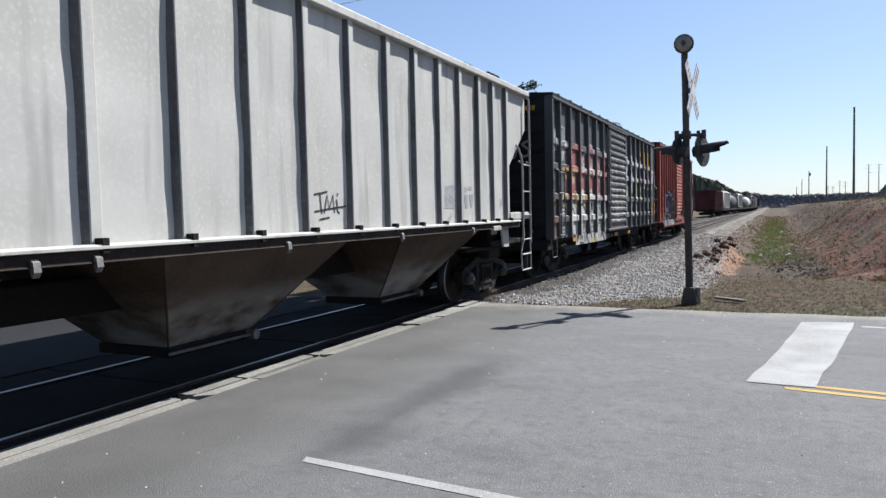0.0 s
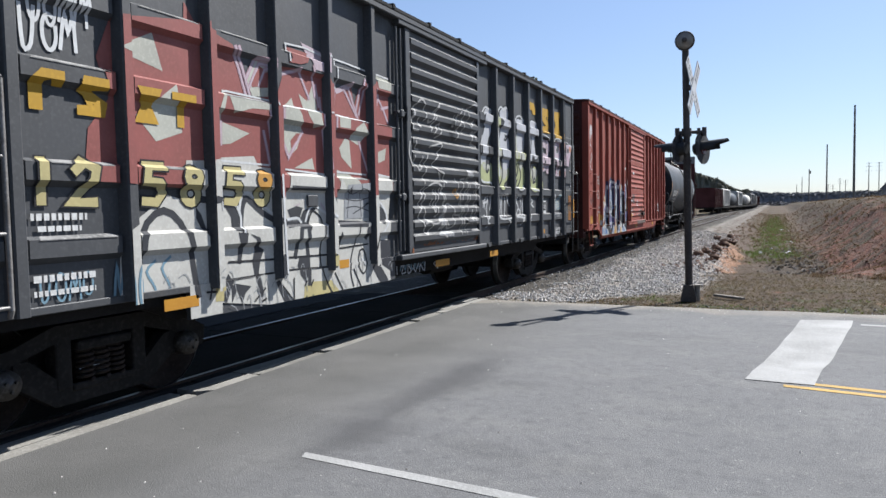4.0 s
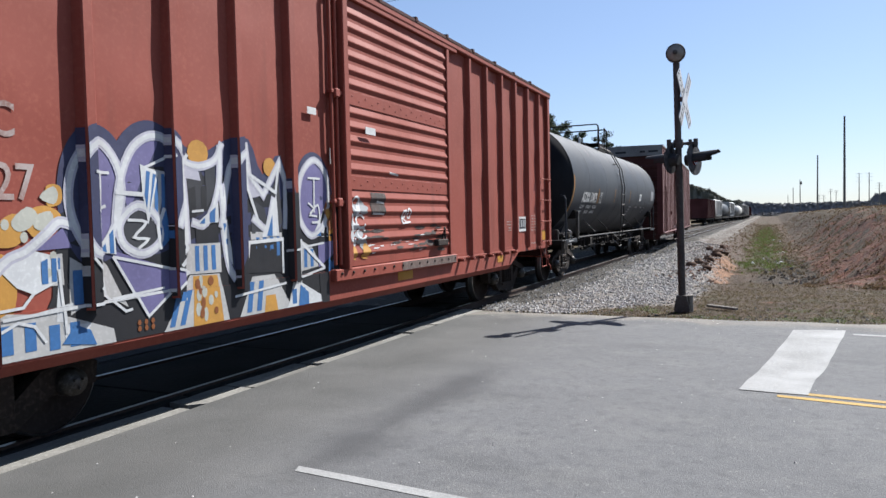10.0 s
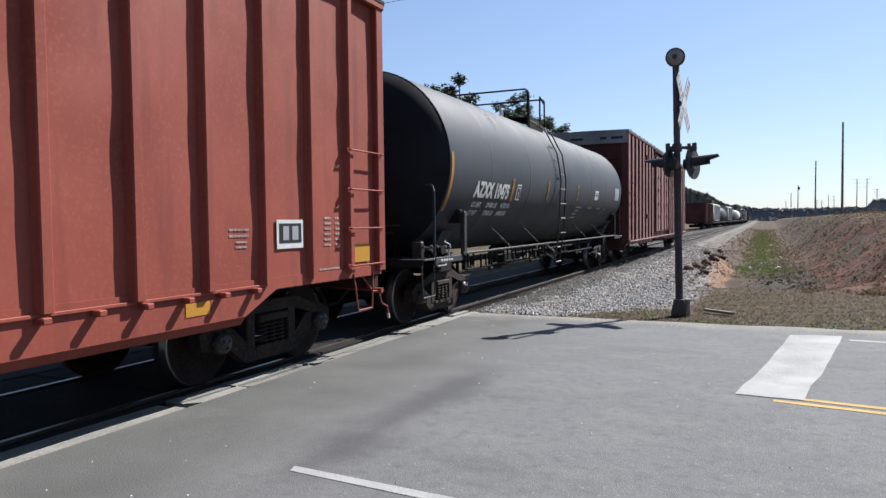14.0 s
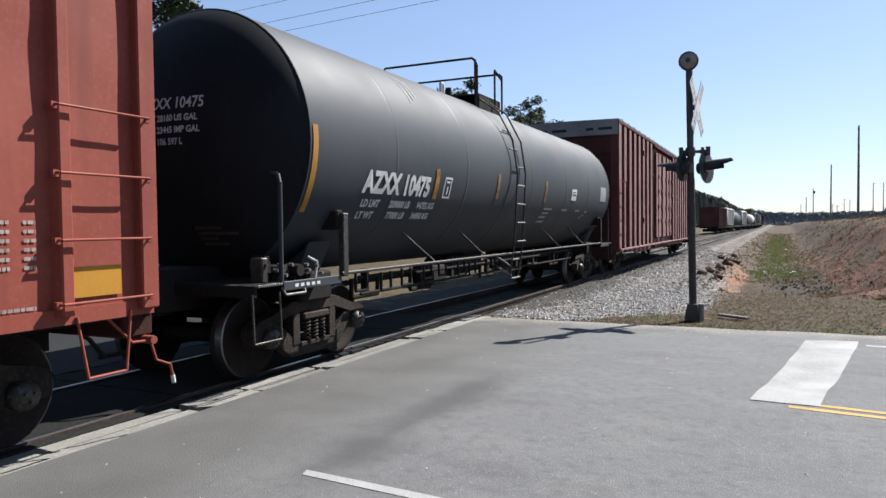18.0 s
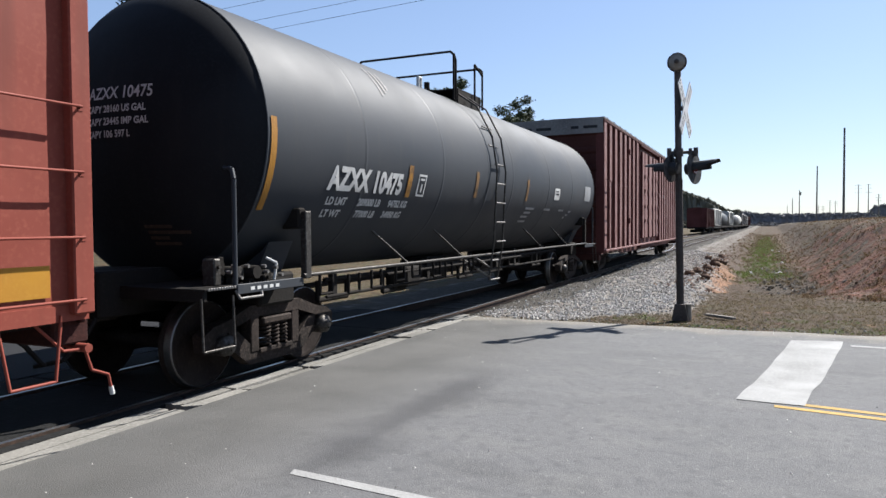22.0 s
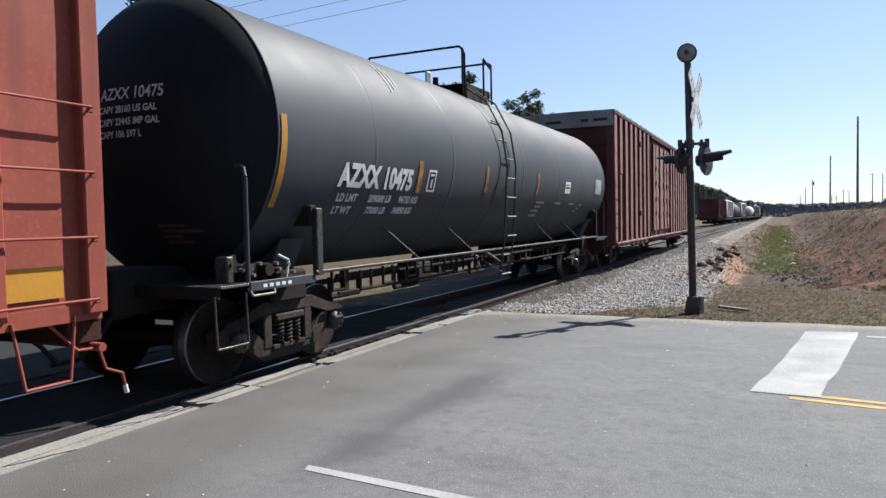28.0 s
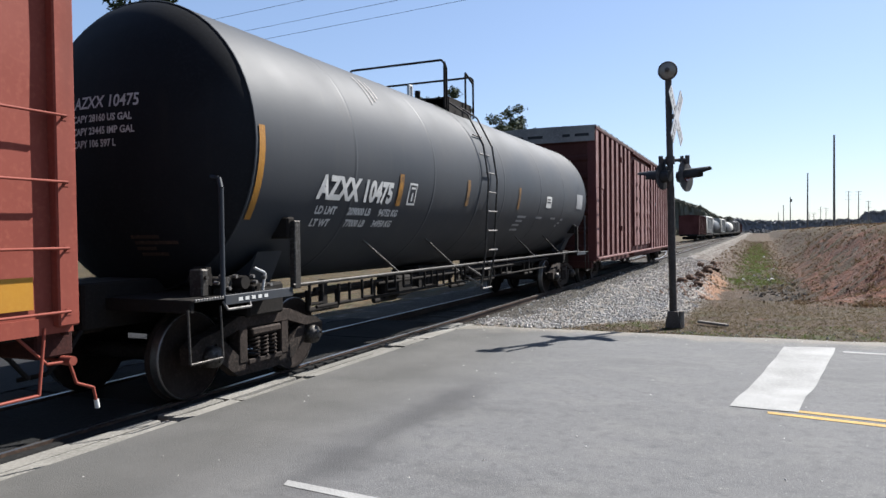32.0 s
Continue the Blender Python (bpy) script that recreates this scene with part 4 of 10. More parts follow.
def coil_mesh():
    g, n = Geo(), 5
    turns, seg, R, r = 6, 12, 0.062, 0.014
    pts = [(math.cos(2 * math.pi * k / seg) * R, math.sin(2 * math.pi * k / seg) * R, 0.26 * k / (turns * seg)) for k in range(turns * seg + 1)]
    vs = []
    for k, (x, y, z) in enumerate(pts):
        a = 2 * math.pi * k / seg
        for j in range(n):
            q = 2 * math.pi * j / n
            vs.append((x + math.cos(a) * math.cos(q) * r, y + math.sin(a) * math.cos(q) * r, z + math.sin(q) * r))
    g.add(vs, [(k * n + j, k * n + (j + 1) % n, (k + 1) * n + (j + 1) % n, (k + 1) * n + j) for k in range(len(pts) - 1) for j in range(n)], True)
    return g.mesh("spring", M["truck"])


def frame_mesh(material):
    g = Geo()
    top = [(-1.14, 0.40), (-1.16, 0.58), (-1.02, 0.66), (-0.80, 0.70), (-0.46, 0.82), (0.46, 0.82), (0.80, 0.70), (1.02, 0.66), (1.16, 0.58), (1.14, 0.40), (1.00, 0.40), (0.97, 0.55), (0.80, 0.58), (0.42, 0.69), (-0.42, 0.69), (-0.80, 0.58), (-0.97, 0.55), (-1.00, 0.40)]
    g.prism(top, "x", -0.07, 0.09)
    low = [(-0.80, 0.42), (-0.78, 0.60), (-0.66, 0.58), (-0.36, 0.33), (0.36, 0.33), (0.66, 0.58), (0.78, 0.60), (0.80, 0.42), (0.45, 0.17), (-0.45, 0.17)]
    g.prism(low, "x", -0.06, 0.075)
    for s in (-1, 1):
        g.box(-0.06, 0.085, s * 0.37 - 0.07, s * 0.37 + 0.07, 0.30, 0.72, 0.01)
        g.box(-0.05, 0.06, s * 0.89 - 0.14, s * 0.89 + 0.14, 0.36, 0.60, 0.02)
    g.box(-0.10, 0.10, -0.30, 0.30, 0.27, 0.33, 0.01)
    g.box(-0.08, 0.12, -0.26, 0.26, 0.59, 0.67, 0.015)
    return g.mesh("side_frame", M[material])


def cap_mesh():
    g = Geo().lathe([(0.0, 0.085), (0.055, 0.085), (0.065, 0.06), (0.105, 0.055), (0.115, 0.0), (0.115, -0.09), (0.0, -0.09)], (0, 0, 0), "x", 18)
    for k in range(3):
        a = radians(30 + 120 * k)
        g.tube((0.05, 0.045 * math.cos(a), 0.045 * math.sin(a)), (0.105, 0.045 * math.cos(a), 0.045 * math.sin(a)), 0.014, 6)
    return g.mesh("bearing_cap", M["cap"])


WHEELS = []


def truck(car, y, full=True, material="truck"):
    bol = Geo().box(-1.0, 1.0, -0.19, 0.19, 0.52, 0.72, 0.03).tube((0, 0, 0.70), (0, 0, 0.92), 0.2, 14)
    for s in (-1, 1):
        bol.tube((-0.8, s * 0.42, 0.38), (0.8, s * 0.42, 0.38), 0.035, 6)
    tk = part("truck", shared("bolster", lambda: bol.mesh("truck", M["under"])), None, car, "cast steel truck with coil springs", pose(0, y, 0))
    for s in (-1, 1):
        part("side_frame", shared("frame" + material, lambda: frame_mesh(material)), None, tk, m=pose(s * 0.99, 0, 0, 0, 0, 0 if s > 0 else 180))
        if full and s > 0:
            for k in (-1, 0, 1):
                part("spring", shared("coil", coil_mesh), None, tk, m=pose(1.03, k * 0.15, 0.33))
            for k in (-1, 1):
                part("bearing_cap", shared("cap", cap_mesh), None, tk, m=pose(1.11, k * 0.89, 0.457))
    for k in (-1, 1):
        part("brake_beam", shared("beam", lambda: Geo().box(-0.85, 0.85, -0.05, 0.05, 0.36, 0.50, 0.02).box(-0.10, 0.10, -0.16, 0.16, 0.34, 0.62, 0.02).box(-0.84, -0.70, -0.09, 0.09, 0.30, 0.62, 0.02).box(0.70, 0.84, -0.09, 0.09, 0.30, 0.62, 0.02).mesh("brake_beam", M["under"])), None, tk, m=pose(0, k * 0.40, 0))
    for k in (-1, 1):
        ax = part("wheelset", shared("axle", lambda: Geo().tube((-1.05, 0, 0), (1.05, 0, 0), 0.085, 12).mesh("wheelset", M["wheel"])), None, car, "", pose(0, y + k * 0.89, WHEEL_R))
        for s in (-1, 1):
            w = part("wheel", shared("wheel", wheel_mesh), None, ax, m=pose(s * 0.79, 0, 0, 0, 0, 0 if s > 0 else 180))
            part("tread", shared("tread", tread_mesh), None, ax, m=pose(s * 0.79, 0, 0, 0, 0, 0 if s > 0 else 180))
        WHEELS.append((ax, y + k * 0.89))


def coupler(car, y, s, material="under"):
    """At the end y of a car, s = +1 or -1 outward."""
    g = Geo()
    def b(x0, x1, a, c, z0, z1, ch=0.012):
        g.box(x0, x1, min(y + s * a, y + s * c), max(y + s * a, y + s * c), z0, z1, ch)
    b(-0.11, 0.11, -0.3, 0.42, 0.74, 0.96)
    b(-0.20, 0.16, 0.40, 0.62, 0.70, 0.99, 0.03)
    b(0.05, 0.22, 0.58, 0.76, 0.74, 0.95, 0.03)
    b(-0.24, -0.12, 0.56, 0.72, 0.74, 0.95, 0.03)
    part("coupler", g, M["truck"], car, "cast knuckle coupler")
    part("air_hose", Geo().pipe([(0.3, y + s * 0.12, 0.82), (0.36, y + s * 0.30, 0.66), (0.30, y + s * 0.50, 0.46), (0.12, y + s * 0.66, 0.42)], 0.022, 6), M["under"], car)


def ladder(car, y0, y1, zs, x, material, rails=None, stand=0.08):
    if rails:
        for y in (y0, y1):
            part("ladder_rail", Geo().pipe([(x - stand, y, rails[1] + 0.02), (x, y, rails[1] - 0.04), (x, y, rails[0]), (x - 0.02, y, rails[0] - 0.05)], 0.018 if material != "grab" else 0.023, 6), M[material], car)
    for z in zs:
        g = Geo()
        if rails:
            g.pipe([(x, y0, z), (x, y1, z)], 0.014, 6)
        else:
            g.pipe([(x - stand - 0.02, y0, z), (x, y0 + 0.01, z), (x, y1 - 0.01, z), (x - stand - 0.02, y1, z)], 0.011, 6)
            g.box(x - stand - 0.03, x - stand + 0.004, y0 - 0.022, y0 + 0.022, z - 0.03, z + 0.02).box(x - stand - 0.03, x - stand + 0.004, y1 - 0.022, y1 + 0.022, z - 0.03, z + 0.02)
        part("rung", g, M[material], car)


def stirrup(car, y, x, zt, zb, material, w=0.40):
    part("stirrup", Geo().pipe([(x - 0.02, y - w / 2 - 0.04, zt), (x, y - w / 2 + 0.03, zb), (x, y + w / 2 - 0.03, zb), (x - 0.02, y + w / 2 + 0.04, zt)], 0.012, 6), M[material], car, "bent steel step")


def wave(y, z, seed, amp):
    return amp * noise.noise(Vector((y * 1.3 + seed, z * 1.5, seed * 3.1))) + 0.5 * amp * noise.noise(Vector((y * 2.7, z * 3.1 + seed, 1.0)))


class Side:
    """The lie of a car's side: where its panels, posts and beads stand, for paint that lies on it."""

    def __init__(self, seed, amp):
        self.seed, self.amp, self.rects, self.flanks = seed, amp, [], []

    def x(self, y, z, r):
        if len(r) > 6:
            return r[4] + (r[6] - r[4]) * (z - r[2]) / (r[3] - r[2])
        return r[4] + (wave(y, z, self.seed, self.amp) if r[5] else 0.0)


def paint(car, side, polys, material, layer, label="", cell=0.16, name="graffiti"):
    """Lays flat polygons in (y, z) on the side's panels, posts and beads."""
    g = Geo()
    for i, poly in enumerate(polys):
        us, vs = [p[0] for p in poly], [p[1] for p in poly]
        for r in side.rects:
            a0, a1, b0, b1 = max(min(us), r[0]), min(max(us), r[1]), max(min(vs), r[2]), min(max(vs), r[3])
            if a1 - a0 < 0.004 or b1 - b0 < 0.004:
                continue
            q = poly
            for k, cut, above in ((0, r[0], True), (0, r[1], False), (1, r[2], True), (1, r[3], False)):
                q = clip_line(q, k, cut, above) if q else q
            if len(q) < 3:
                continue
            pieces = [q]
            if r[5] and side.amp > 0.003:
                pieces = []
                n = int((a1 - a0) / cell) + 1
                m = int((b1 - b0) / cell) + 1
                for i in range(n):
                    col = q
                    if n > 1:
                        col = clip_line(col, 0, a0 + (a1 - a0) * i / n, True)
                        col = clip_line(col, 0, a0 + (a1 - a0) * (i + 1) / n, False) if len(col) > 2 else []
                    if len(col) < 3:
                        continue
                    for j in range(m):
                        c = col
                        if m > 1:
                            c = clip_line(c, 1, b0 + (b1 - b0) * j / m, True)
                            c = clip_line(c, 1, b0 + (b1 - b0) * (j + 1) / m, False) if len(c) > 2 else []
                        if len(c) > 2:
                            pieces.append(c)
            for c in pieces:
                g.add([(side.x(u, v, r) + 0.0045 + 0.0013 * layer + 0.00004 * (i % 25), u, v) for u, v in c], [tuple(range(len(c)))])
        for p, w, x0, x1, z0, z1 in side.flanks:
            u = p - w / 2 - 0.004
            if not min(us) < u < max(us):
                continue
            hits = sorted(a[1] + (b[1] - a[1]) * (u - a[0]) / (b[0] - a[0]) for a, b in zip(poly, poly[1:] + poly[:1]) if (a[0] < u) != (b[0] < u))
            for lo, hi in zip(hits[::2], hits[1::2]):
                lo, hi = max(lo, z0), min(hi, z1)
                if hi - lo > 0.004:
                    e = 0.004 + 0.0013 * layer + 0.00004 * (i % 25)
                    g.add([(x0, p - w / 2 - 0.03 - e, lo), (x1 - 0.012, p - w / 2 - e, lo), (x1 - 0.012, p - w / 2 - e, hi), (x0, p - w / 2 - 0.03 - e, hi)], [(0, 1, 2, 3)])
    if g.v:
        return tagged(part(name, g, M[material], car, label), label, kind="stuff")


def words(car, side_x, body, size, y, z, material, squeeze=1.0, name="lettering", bold=0.004, label=""):
    g = Geo()
    put_text(g, body, size, (lambda u, v: (side_x, u, v)) if not isinstance(side_x, tuple) else (lambda u, v: (side_x[1] + wave(u, v, side_x[0].seed, side_x[0].amp) + 0.007, u, v)), y, z, bold, squeeze)
    return part(name, g, M[material], car, label)


def bars(car, side_x, rows, material, name="lettering"):
    """Unreadable small print: rows of (y0, y1, z, height)."""
    g = Geo()
    def at(u, v):
        return (side_x[1] + wave(u, v, side_x[0].seed, side_x[0].amp) + 0.007 if isinstance(side_x, tuple) else side_x, u, v)
    for y0, y1, z, h in rows:
        rng = random.Random(round(y0 * 100 + z * 10))
        y = y0
        while y < y1:
            w = rng.uniform(0.02, 0.07)
            g.add([at(y, z), at(min(y + w, y1), z), at(min(y + w, y1), z + h), at(y, z + h)], [(0, 1, 2, 3)])
            y += w + h * 0.35
    return tagged(part(name, g, M[material], car), kind="stuff")


def panel(car, m, y0, y1, z0, z1, x, side, beads=()):
    """One wavy sheet between two posts, with pressed horizontal beads."""
    ys = [y0 + (y1 - y0) * k / 6 for k in range(7)]
    zs = [z0 + (z1 - z0) * k / 18 for k in range(19)]
    g = Geo().grid(lambda u, v: (x + wave(u, v, side.seed, side.amp), u, v), ys, zs)
    pan = part("side_panel", g, m, car)
    for z in beads:
        g = Geo()
        a, b = y0 + 0.06, y1 - 0.06
        g.add([(x - 0.01, a, z - 0.13), (x - 0.01, b, z - 0.13), (x + 0.052, b - 0.03, z - 0.075), (x + 0.052, a + 0.03, z - 0.075), (x + 0.052, a + 0.03, z + 0.055), (x + 0.052, b - 0.03, z + 0.055), (x - 0.01, b, z + 0.085), (x - 0.01, a, z + 0.085)],
              [(0, 1, 2, 3), (3, 2, 5, 4), (4, 5, 6, 7), (0, 3, 4, 7), (1, 6, 5, 2)])
        part("bead", g, m, pan)
        side.rects.append((a + 0.03, b - 0.03, z - 0.075, z + 0.055, x + 0.052, False))
        side.rects.append((a + 0.02, b - 0.02, z + 0.055, z + 0.085, x + 0.052, False, x - 0.008))
        side.rects.append((a + 0.02, b - 0.02, z - 0.130, z - 0.075, x - 0.008, False, x + 0.052))
    return pan


def boxcar(name, label, L, zb, zt, posts, door, material, end_material, beads=(), seed=1.0, amp=0.006, post_w=0.10, belly=None, trucks=None, roof_material=None, door_rows=13, post_depth=0.10, sill_material=None, door_depth=0.046, gusset_depth=0.045, door_bands=(), ribbed=False, corner_w=0.11, truck_material="truck", roof_rise=0.14, group="freight train"):
    """A boxcar with exterior posts; y runs along the car from its middle, x = +1.6 is the side that the light falls on."""
    car = thing(name, label, "railway car", group)
    h, xp, xr = L / 2, 1.60 - post_depth, 1.60
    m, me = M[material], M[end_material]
    side = Side(seed, amp)
    bounds = [-h + 0.10] + [p for p in posts if p < door[0]] + [door[0], door[1]] + [p for p in posts if p > door[1]] + [h - 0.10]
    for a, b in zip(bounds, bounds[1:]):
        if (a, b) == tuple(door):
            continue
        panel(car, m, a, b, zb, zt - 0.08, xp, side, beads)
        side.rects.append((a + post_w / 2, b - post_w / 2, zb + 0.03, zt - 0.1, xp, True))
    for p in posts:
        g = Geo().prism([(xp - 0.02, p - post_w / 2 - 0.03), (xr - 0.012, p - post_w / 2), (xr, p - post_w / 2 + 0.012), (xr, p + post_w / 2 - 0.012), (xr - 0.012, p + post_w / 2), (xp - 0.02, p + post_w / 2 + 0.03)], "z", zb - 0.02, zt - 0.09)
        part("side_post", g, m, car)
        side.flanks.append((p, post_w, xp - 0.01, xr, zb, zt - 0.1))
        side.rects.append((p - post_w / 2 + 0.012, p + post_w / 2 - 0.012, zb - 0.05, zt - 0.1, xr, False))
    for s in (-1, 1):
        y = s * (h + 0.005 - corner_w / 2)
        part("corner_post", Geo().box(xp - 0.10, xr, y - corner_w / 2, y + corner_w / 2, zb - 0.04, zt - 0.02, 0.012), m, car)
        side.rects.append((y - corner_w / 2 + 0.012, y + corner_w / 2 - 0.012, zb, zt - 0.1, xr, False))
    # eave rail, sill, far side, ends, roof, floor
    part("eave_rail", Geo().box(xp - 0.05, xr + 0.02, -h - 0.02, h + 0.02, zt - 0.10, zt, 0.015), m, car)
    b0 = belly or (-h + 2.0, h - 2.4, zb - 0.30)
    sill = [(-h, zb + 0.03), (-h, zb - 0.09), (b0[0] - 0.5, zb - 0.09), (b0[0], b0[2]), (b0[1], b0[2]), (b0[1] + 0.5, zb - 0.09), (h, zb - 0.09), (h, zb + 0.03)]
    part("side_sill", Geo().prism([(u, v) for u, v in sill], "x", xp - 0.04, xp + 0.012) if not sill_material else Geo().prism([(u, v) for u, v in sill], "x", xp - 0.20, xp - 0.15), M[sill_material] if sill_material else m, car)
    if sill_material:
        part("sill_ledge", Geo().box(xp - 0.15, xp + 0.02, -h, h, zb - 0.03, zb + 0.03, 0.006), m, car)
    side.rects.append((b0[0], door[0] - 0.3, b0[2], zb + 0.03, xp + 0.013, False))
    if sill_material:
        side.rects.append((door[0] - 0.1, b0[1], b0[2], zb - 0.03, xp - 0.149, False))
        part("side_skirt", Geo().box(xp - 0.03, xp + 0.012, b0[0], door[0] - 0.28, b0[2] + 0.004, zb - 0.034), m, car)
    part("far_side", Geo().box(-1.6, -1.53, -h, h, zb - 0.09, zt, 0.01), m, car)
    for s in (-1, 1):
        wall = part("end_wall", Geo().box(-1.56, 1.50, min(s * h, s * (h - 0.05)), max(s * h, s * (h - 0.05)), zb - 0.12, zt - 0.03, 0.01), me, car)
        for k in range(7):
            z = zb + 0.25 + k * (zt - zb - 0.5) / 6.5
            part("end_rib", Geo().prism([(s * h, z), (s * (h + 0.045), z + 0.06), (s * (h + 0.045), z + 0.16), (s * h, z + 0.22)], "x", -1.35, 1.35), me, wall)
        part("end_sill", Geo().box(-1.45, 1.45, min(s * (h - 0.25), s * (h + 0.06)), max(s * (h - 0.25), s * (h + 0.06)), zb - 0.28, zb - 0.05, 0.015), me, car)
    rm = M[roof_material] if roof_material else me
    g = Geo().prism([(-1.62, zt - 0.03), (-1.62, zt + 0.03), (0, zt + roof_rise), (1.62, zt + 0.03), (1.62, zt - 0.03)], "y", -h - 0.03, h + 0.03)
    part("roof", g, rm, car)
    for k in range(int(L / 1.1)):
        y = -h + 0.5 + 1.1 * k
        part("roof_seam", shared(("seam", zt, rm.name), lambda: Geo().prism([(-1.63, zt), (-1.63, zt + 0.06), (0, zt + roof_rise + 0.04), (1.63, zt + 0.06), (1.63, zt)], "y", -0.03, 0.03).mesh("roof_seam", rm)), None, car, m=pose(0, y, 0))
    part("underframe", Geo().box(-1.45, 1.44, -h + 0.05, h - 0.05, zb - 0.12, zb + 0.02).box(-0.35, 0.35, -h + 0.1, h - 0.1, 0.62, zb - 0.1).box(-1.0, -0.5, -0.9, 0.4, 0.55, 0.95, 0.05), M["under"], car)
    part("brake_rod", Geo().pipe([(0.55, -h + 2.5, 0.75), (0.55, h - 2.5, 0.75)], 0.03, 6).tube((0.75, 0.8, 0.72), (0.75, 1.7, 0.72), 0.16, 12), M["under"], car)
    # door
    if door[1] > door[0]:
        d0, d1 = door
        zd0, zd1 = zb + 0.05, zt - 0.16
        dr = part("door", Geo().box(xp - 0.05, xp + 0.045, d0 + 0.02, d1 - 0.02, zd0, zd1, 0.008), m, car, "sliding door with horizontal corrugations")
        fr = 0.16
        for a, b in ((d0 + 0.02, d0 + fr), (d1 - 0.12, d1 - 0.02)):
            part("door_edge", Geo().box(xp + 0.046, xp + 0.085, a, b, zd0, zd1, 0.01), m, dr)
        rows = door_rows
        step = (zd1 - zd0 - 0.16) / max(1, rows)
        for k in range(rows):
            z = zd0 + 0.10 + k * step
            if any(z <= q < z + step for q in door_bands):
                band = part("seam_band", Geo().box(xp + 0.046, xp + 0.056, d0 + fr + 0.01, d1 - 0.13, z - 0.01, z + step - 0.01, 0.003), m, dr, "flat riveted band across the door")
                for j in range(18):
                    part("rivet", shared(("door rivet", material), lambda: Geo().lathe([(0.0, 0.010), (0.010, 0.007), (0.014, 0.0)], (0, 0, 0), "x", 6).mesh("rivet", m)), None, band, m=pose(xp + 0.055, d0 + fr + 0.1 + j * (d1 - d0 - fr - 0.33) / 17, z + step * (0.3 if j % 2 else 0.6)))
                side.rects.append((d0 + fr, d1 - 0.13, z - 0.01, z + step - 0.01, xp + 0.056, False))
                continue
            dd = door_depth
            prof = [(xp + 0.04, z + step * 0.02), (xp + 0.036 + dd, z + step * 0.34), (xp + 0.038 + dd, z + step * (0.66 if dd > 0.04 else 0.42)), (xp + 0.04, z + step * 0.92)]
            part("corrugation", Geo().prism(prof, "y", d0 + fr + 0.01, d1 - 0.13), m, dr)
            for q0, q1 in zip(prof, prof[1:]):
                side.rects.append((d0 + fr, d1 - 0.13, q0[1], q1[1], q0[0] + 0.001, False, q1[0] + 0.001))
            side.rects.append((d0 + fr, d1 - 0.13, z - step * 0.10, z + step * 0.02, xp + 0.045, False))
        side.rects.append((d0 + 0.03, d0 + fr - 0.01, zd0, zd1, xp + 0.085, False))
        part("door_track", Geo().box(xp - 0.02, xr + 0.01, d0 - 0.25, d1 + 0.15, zb - (0.10 if not sill_material else 0.03), zb + 0.045, 0.012), m, car)
        part("upper_door_track", Geo().box(xp, xr + 0.01, d0 - 0.2, d1 + 0.3, zt - 0.16, zt - 0.09, 0.01), m, car)
        for k, y in enumerate((d0 - 0.10, d0 - 0.22)):
            part("lock_rod", Geo().tube((xp + 0.06, y, zb + 0.1), (xp + 0.06, y, zt - 0.2), 0.022, 8), m, car)
        for z in (zb + 0.85, zt - 1.35):
            part("lock_keeper", Geo().box(xp + 0.02, xp + 0.10, d0 - 0.26, d0 + 0.02, z - 0.022, z + 0.022, 0.008).box(xp + 0.05, xp + 0.12, d0 - 0.20, d0 - 0.10, z - 0.06, z + 0.04, 0.012).tube((xp + 0.11, d0 - 0.02, z - 0.10), (xp + 0.11, d0 - 0.02, z + 0.10), 0.014, 6), m, car)
        part("door_handle", Geo().pipe([(xp + 0.1, d1 - 0.75, zb + 0.45), (xr + 0.05, d1 - 0.75, zb + 0.45), (xr + 0.05, d1 - 0.35, zb + 0.45), (xp + 0.1, d1 - 0.35, zb + 0.45)], 0.018, 6), m, car)
    # gussets under the panels
    if ribbed:
        part("sill_ledge", Geo().box(xp + 0.013, xp + 0.040, door[1] + 0.16, b0[1] + 0.3, zb - 0.05, zb - 0.02, 0.005), m, car)
        part("sill_lip", Geo().prism([(xp + 0.010, b0[2]), (xp - 0.035, b0[2]), (xp - 0.10, b0[2] - 0.085), (xp - 0.055, b0[2] - 0.085)], "y", b0[0], b0[1]), m, car)
    y = -h + 0.6
    while y < h - 0.5:
        if ribbed and door[1] + 0.1 < y < b0[1] + 0.2:
            part("sill_rib", shared(("rib", material), lambda: Geo().box(xp + 0.011, xp + 0.115, -0.045, 0.03, zb - 0.095, zb - 0.045, 0.008).mesh("sill_rib", m)), None, car, m=pose(0, y, 0))
        elif door[1] + 0.2 < y and not ribbed:
            part("sill_gusset", shared(("gusset", material, round(zb, 2)), lambda: Geo().prism([(-0.10, zb + 0.03), (0.06, zb + 0.03), (0.02, zb - 0.035), (-0.07, zb - 0.035)], "x", xp, xp + gusset_depth).mesh("sill_gusset", m)), None, car, m=pose(0, y, 0))
        y += 0.46 if ribbed else 0.60
    for ty in (trucks or (-h + 1.9, h - 1.9)):
        truck(car, ty, True, truck_material)
    coupler(car, -h, -1)
    coupler(car, h, 1)
    return car, side


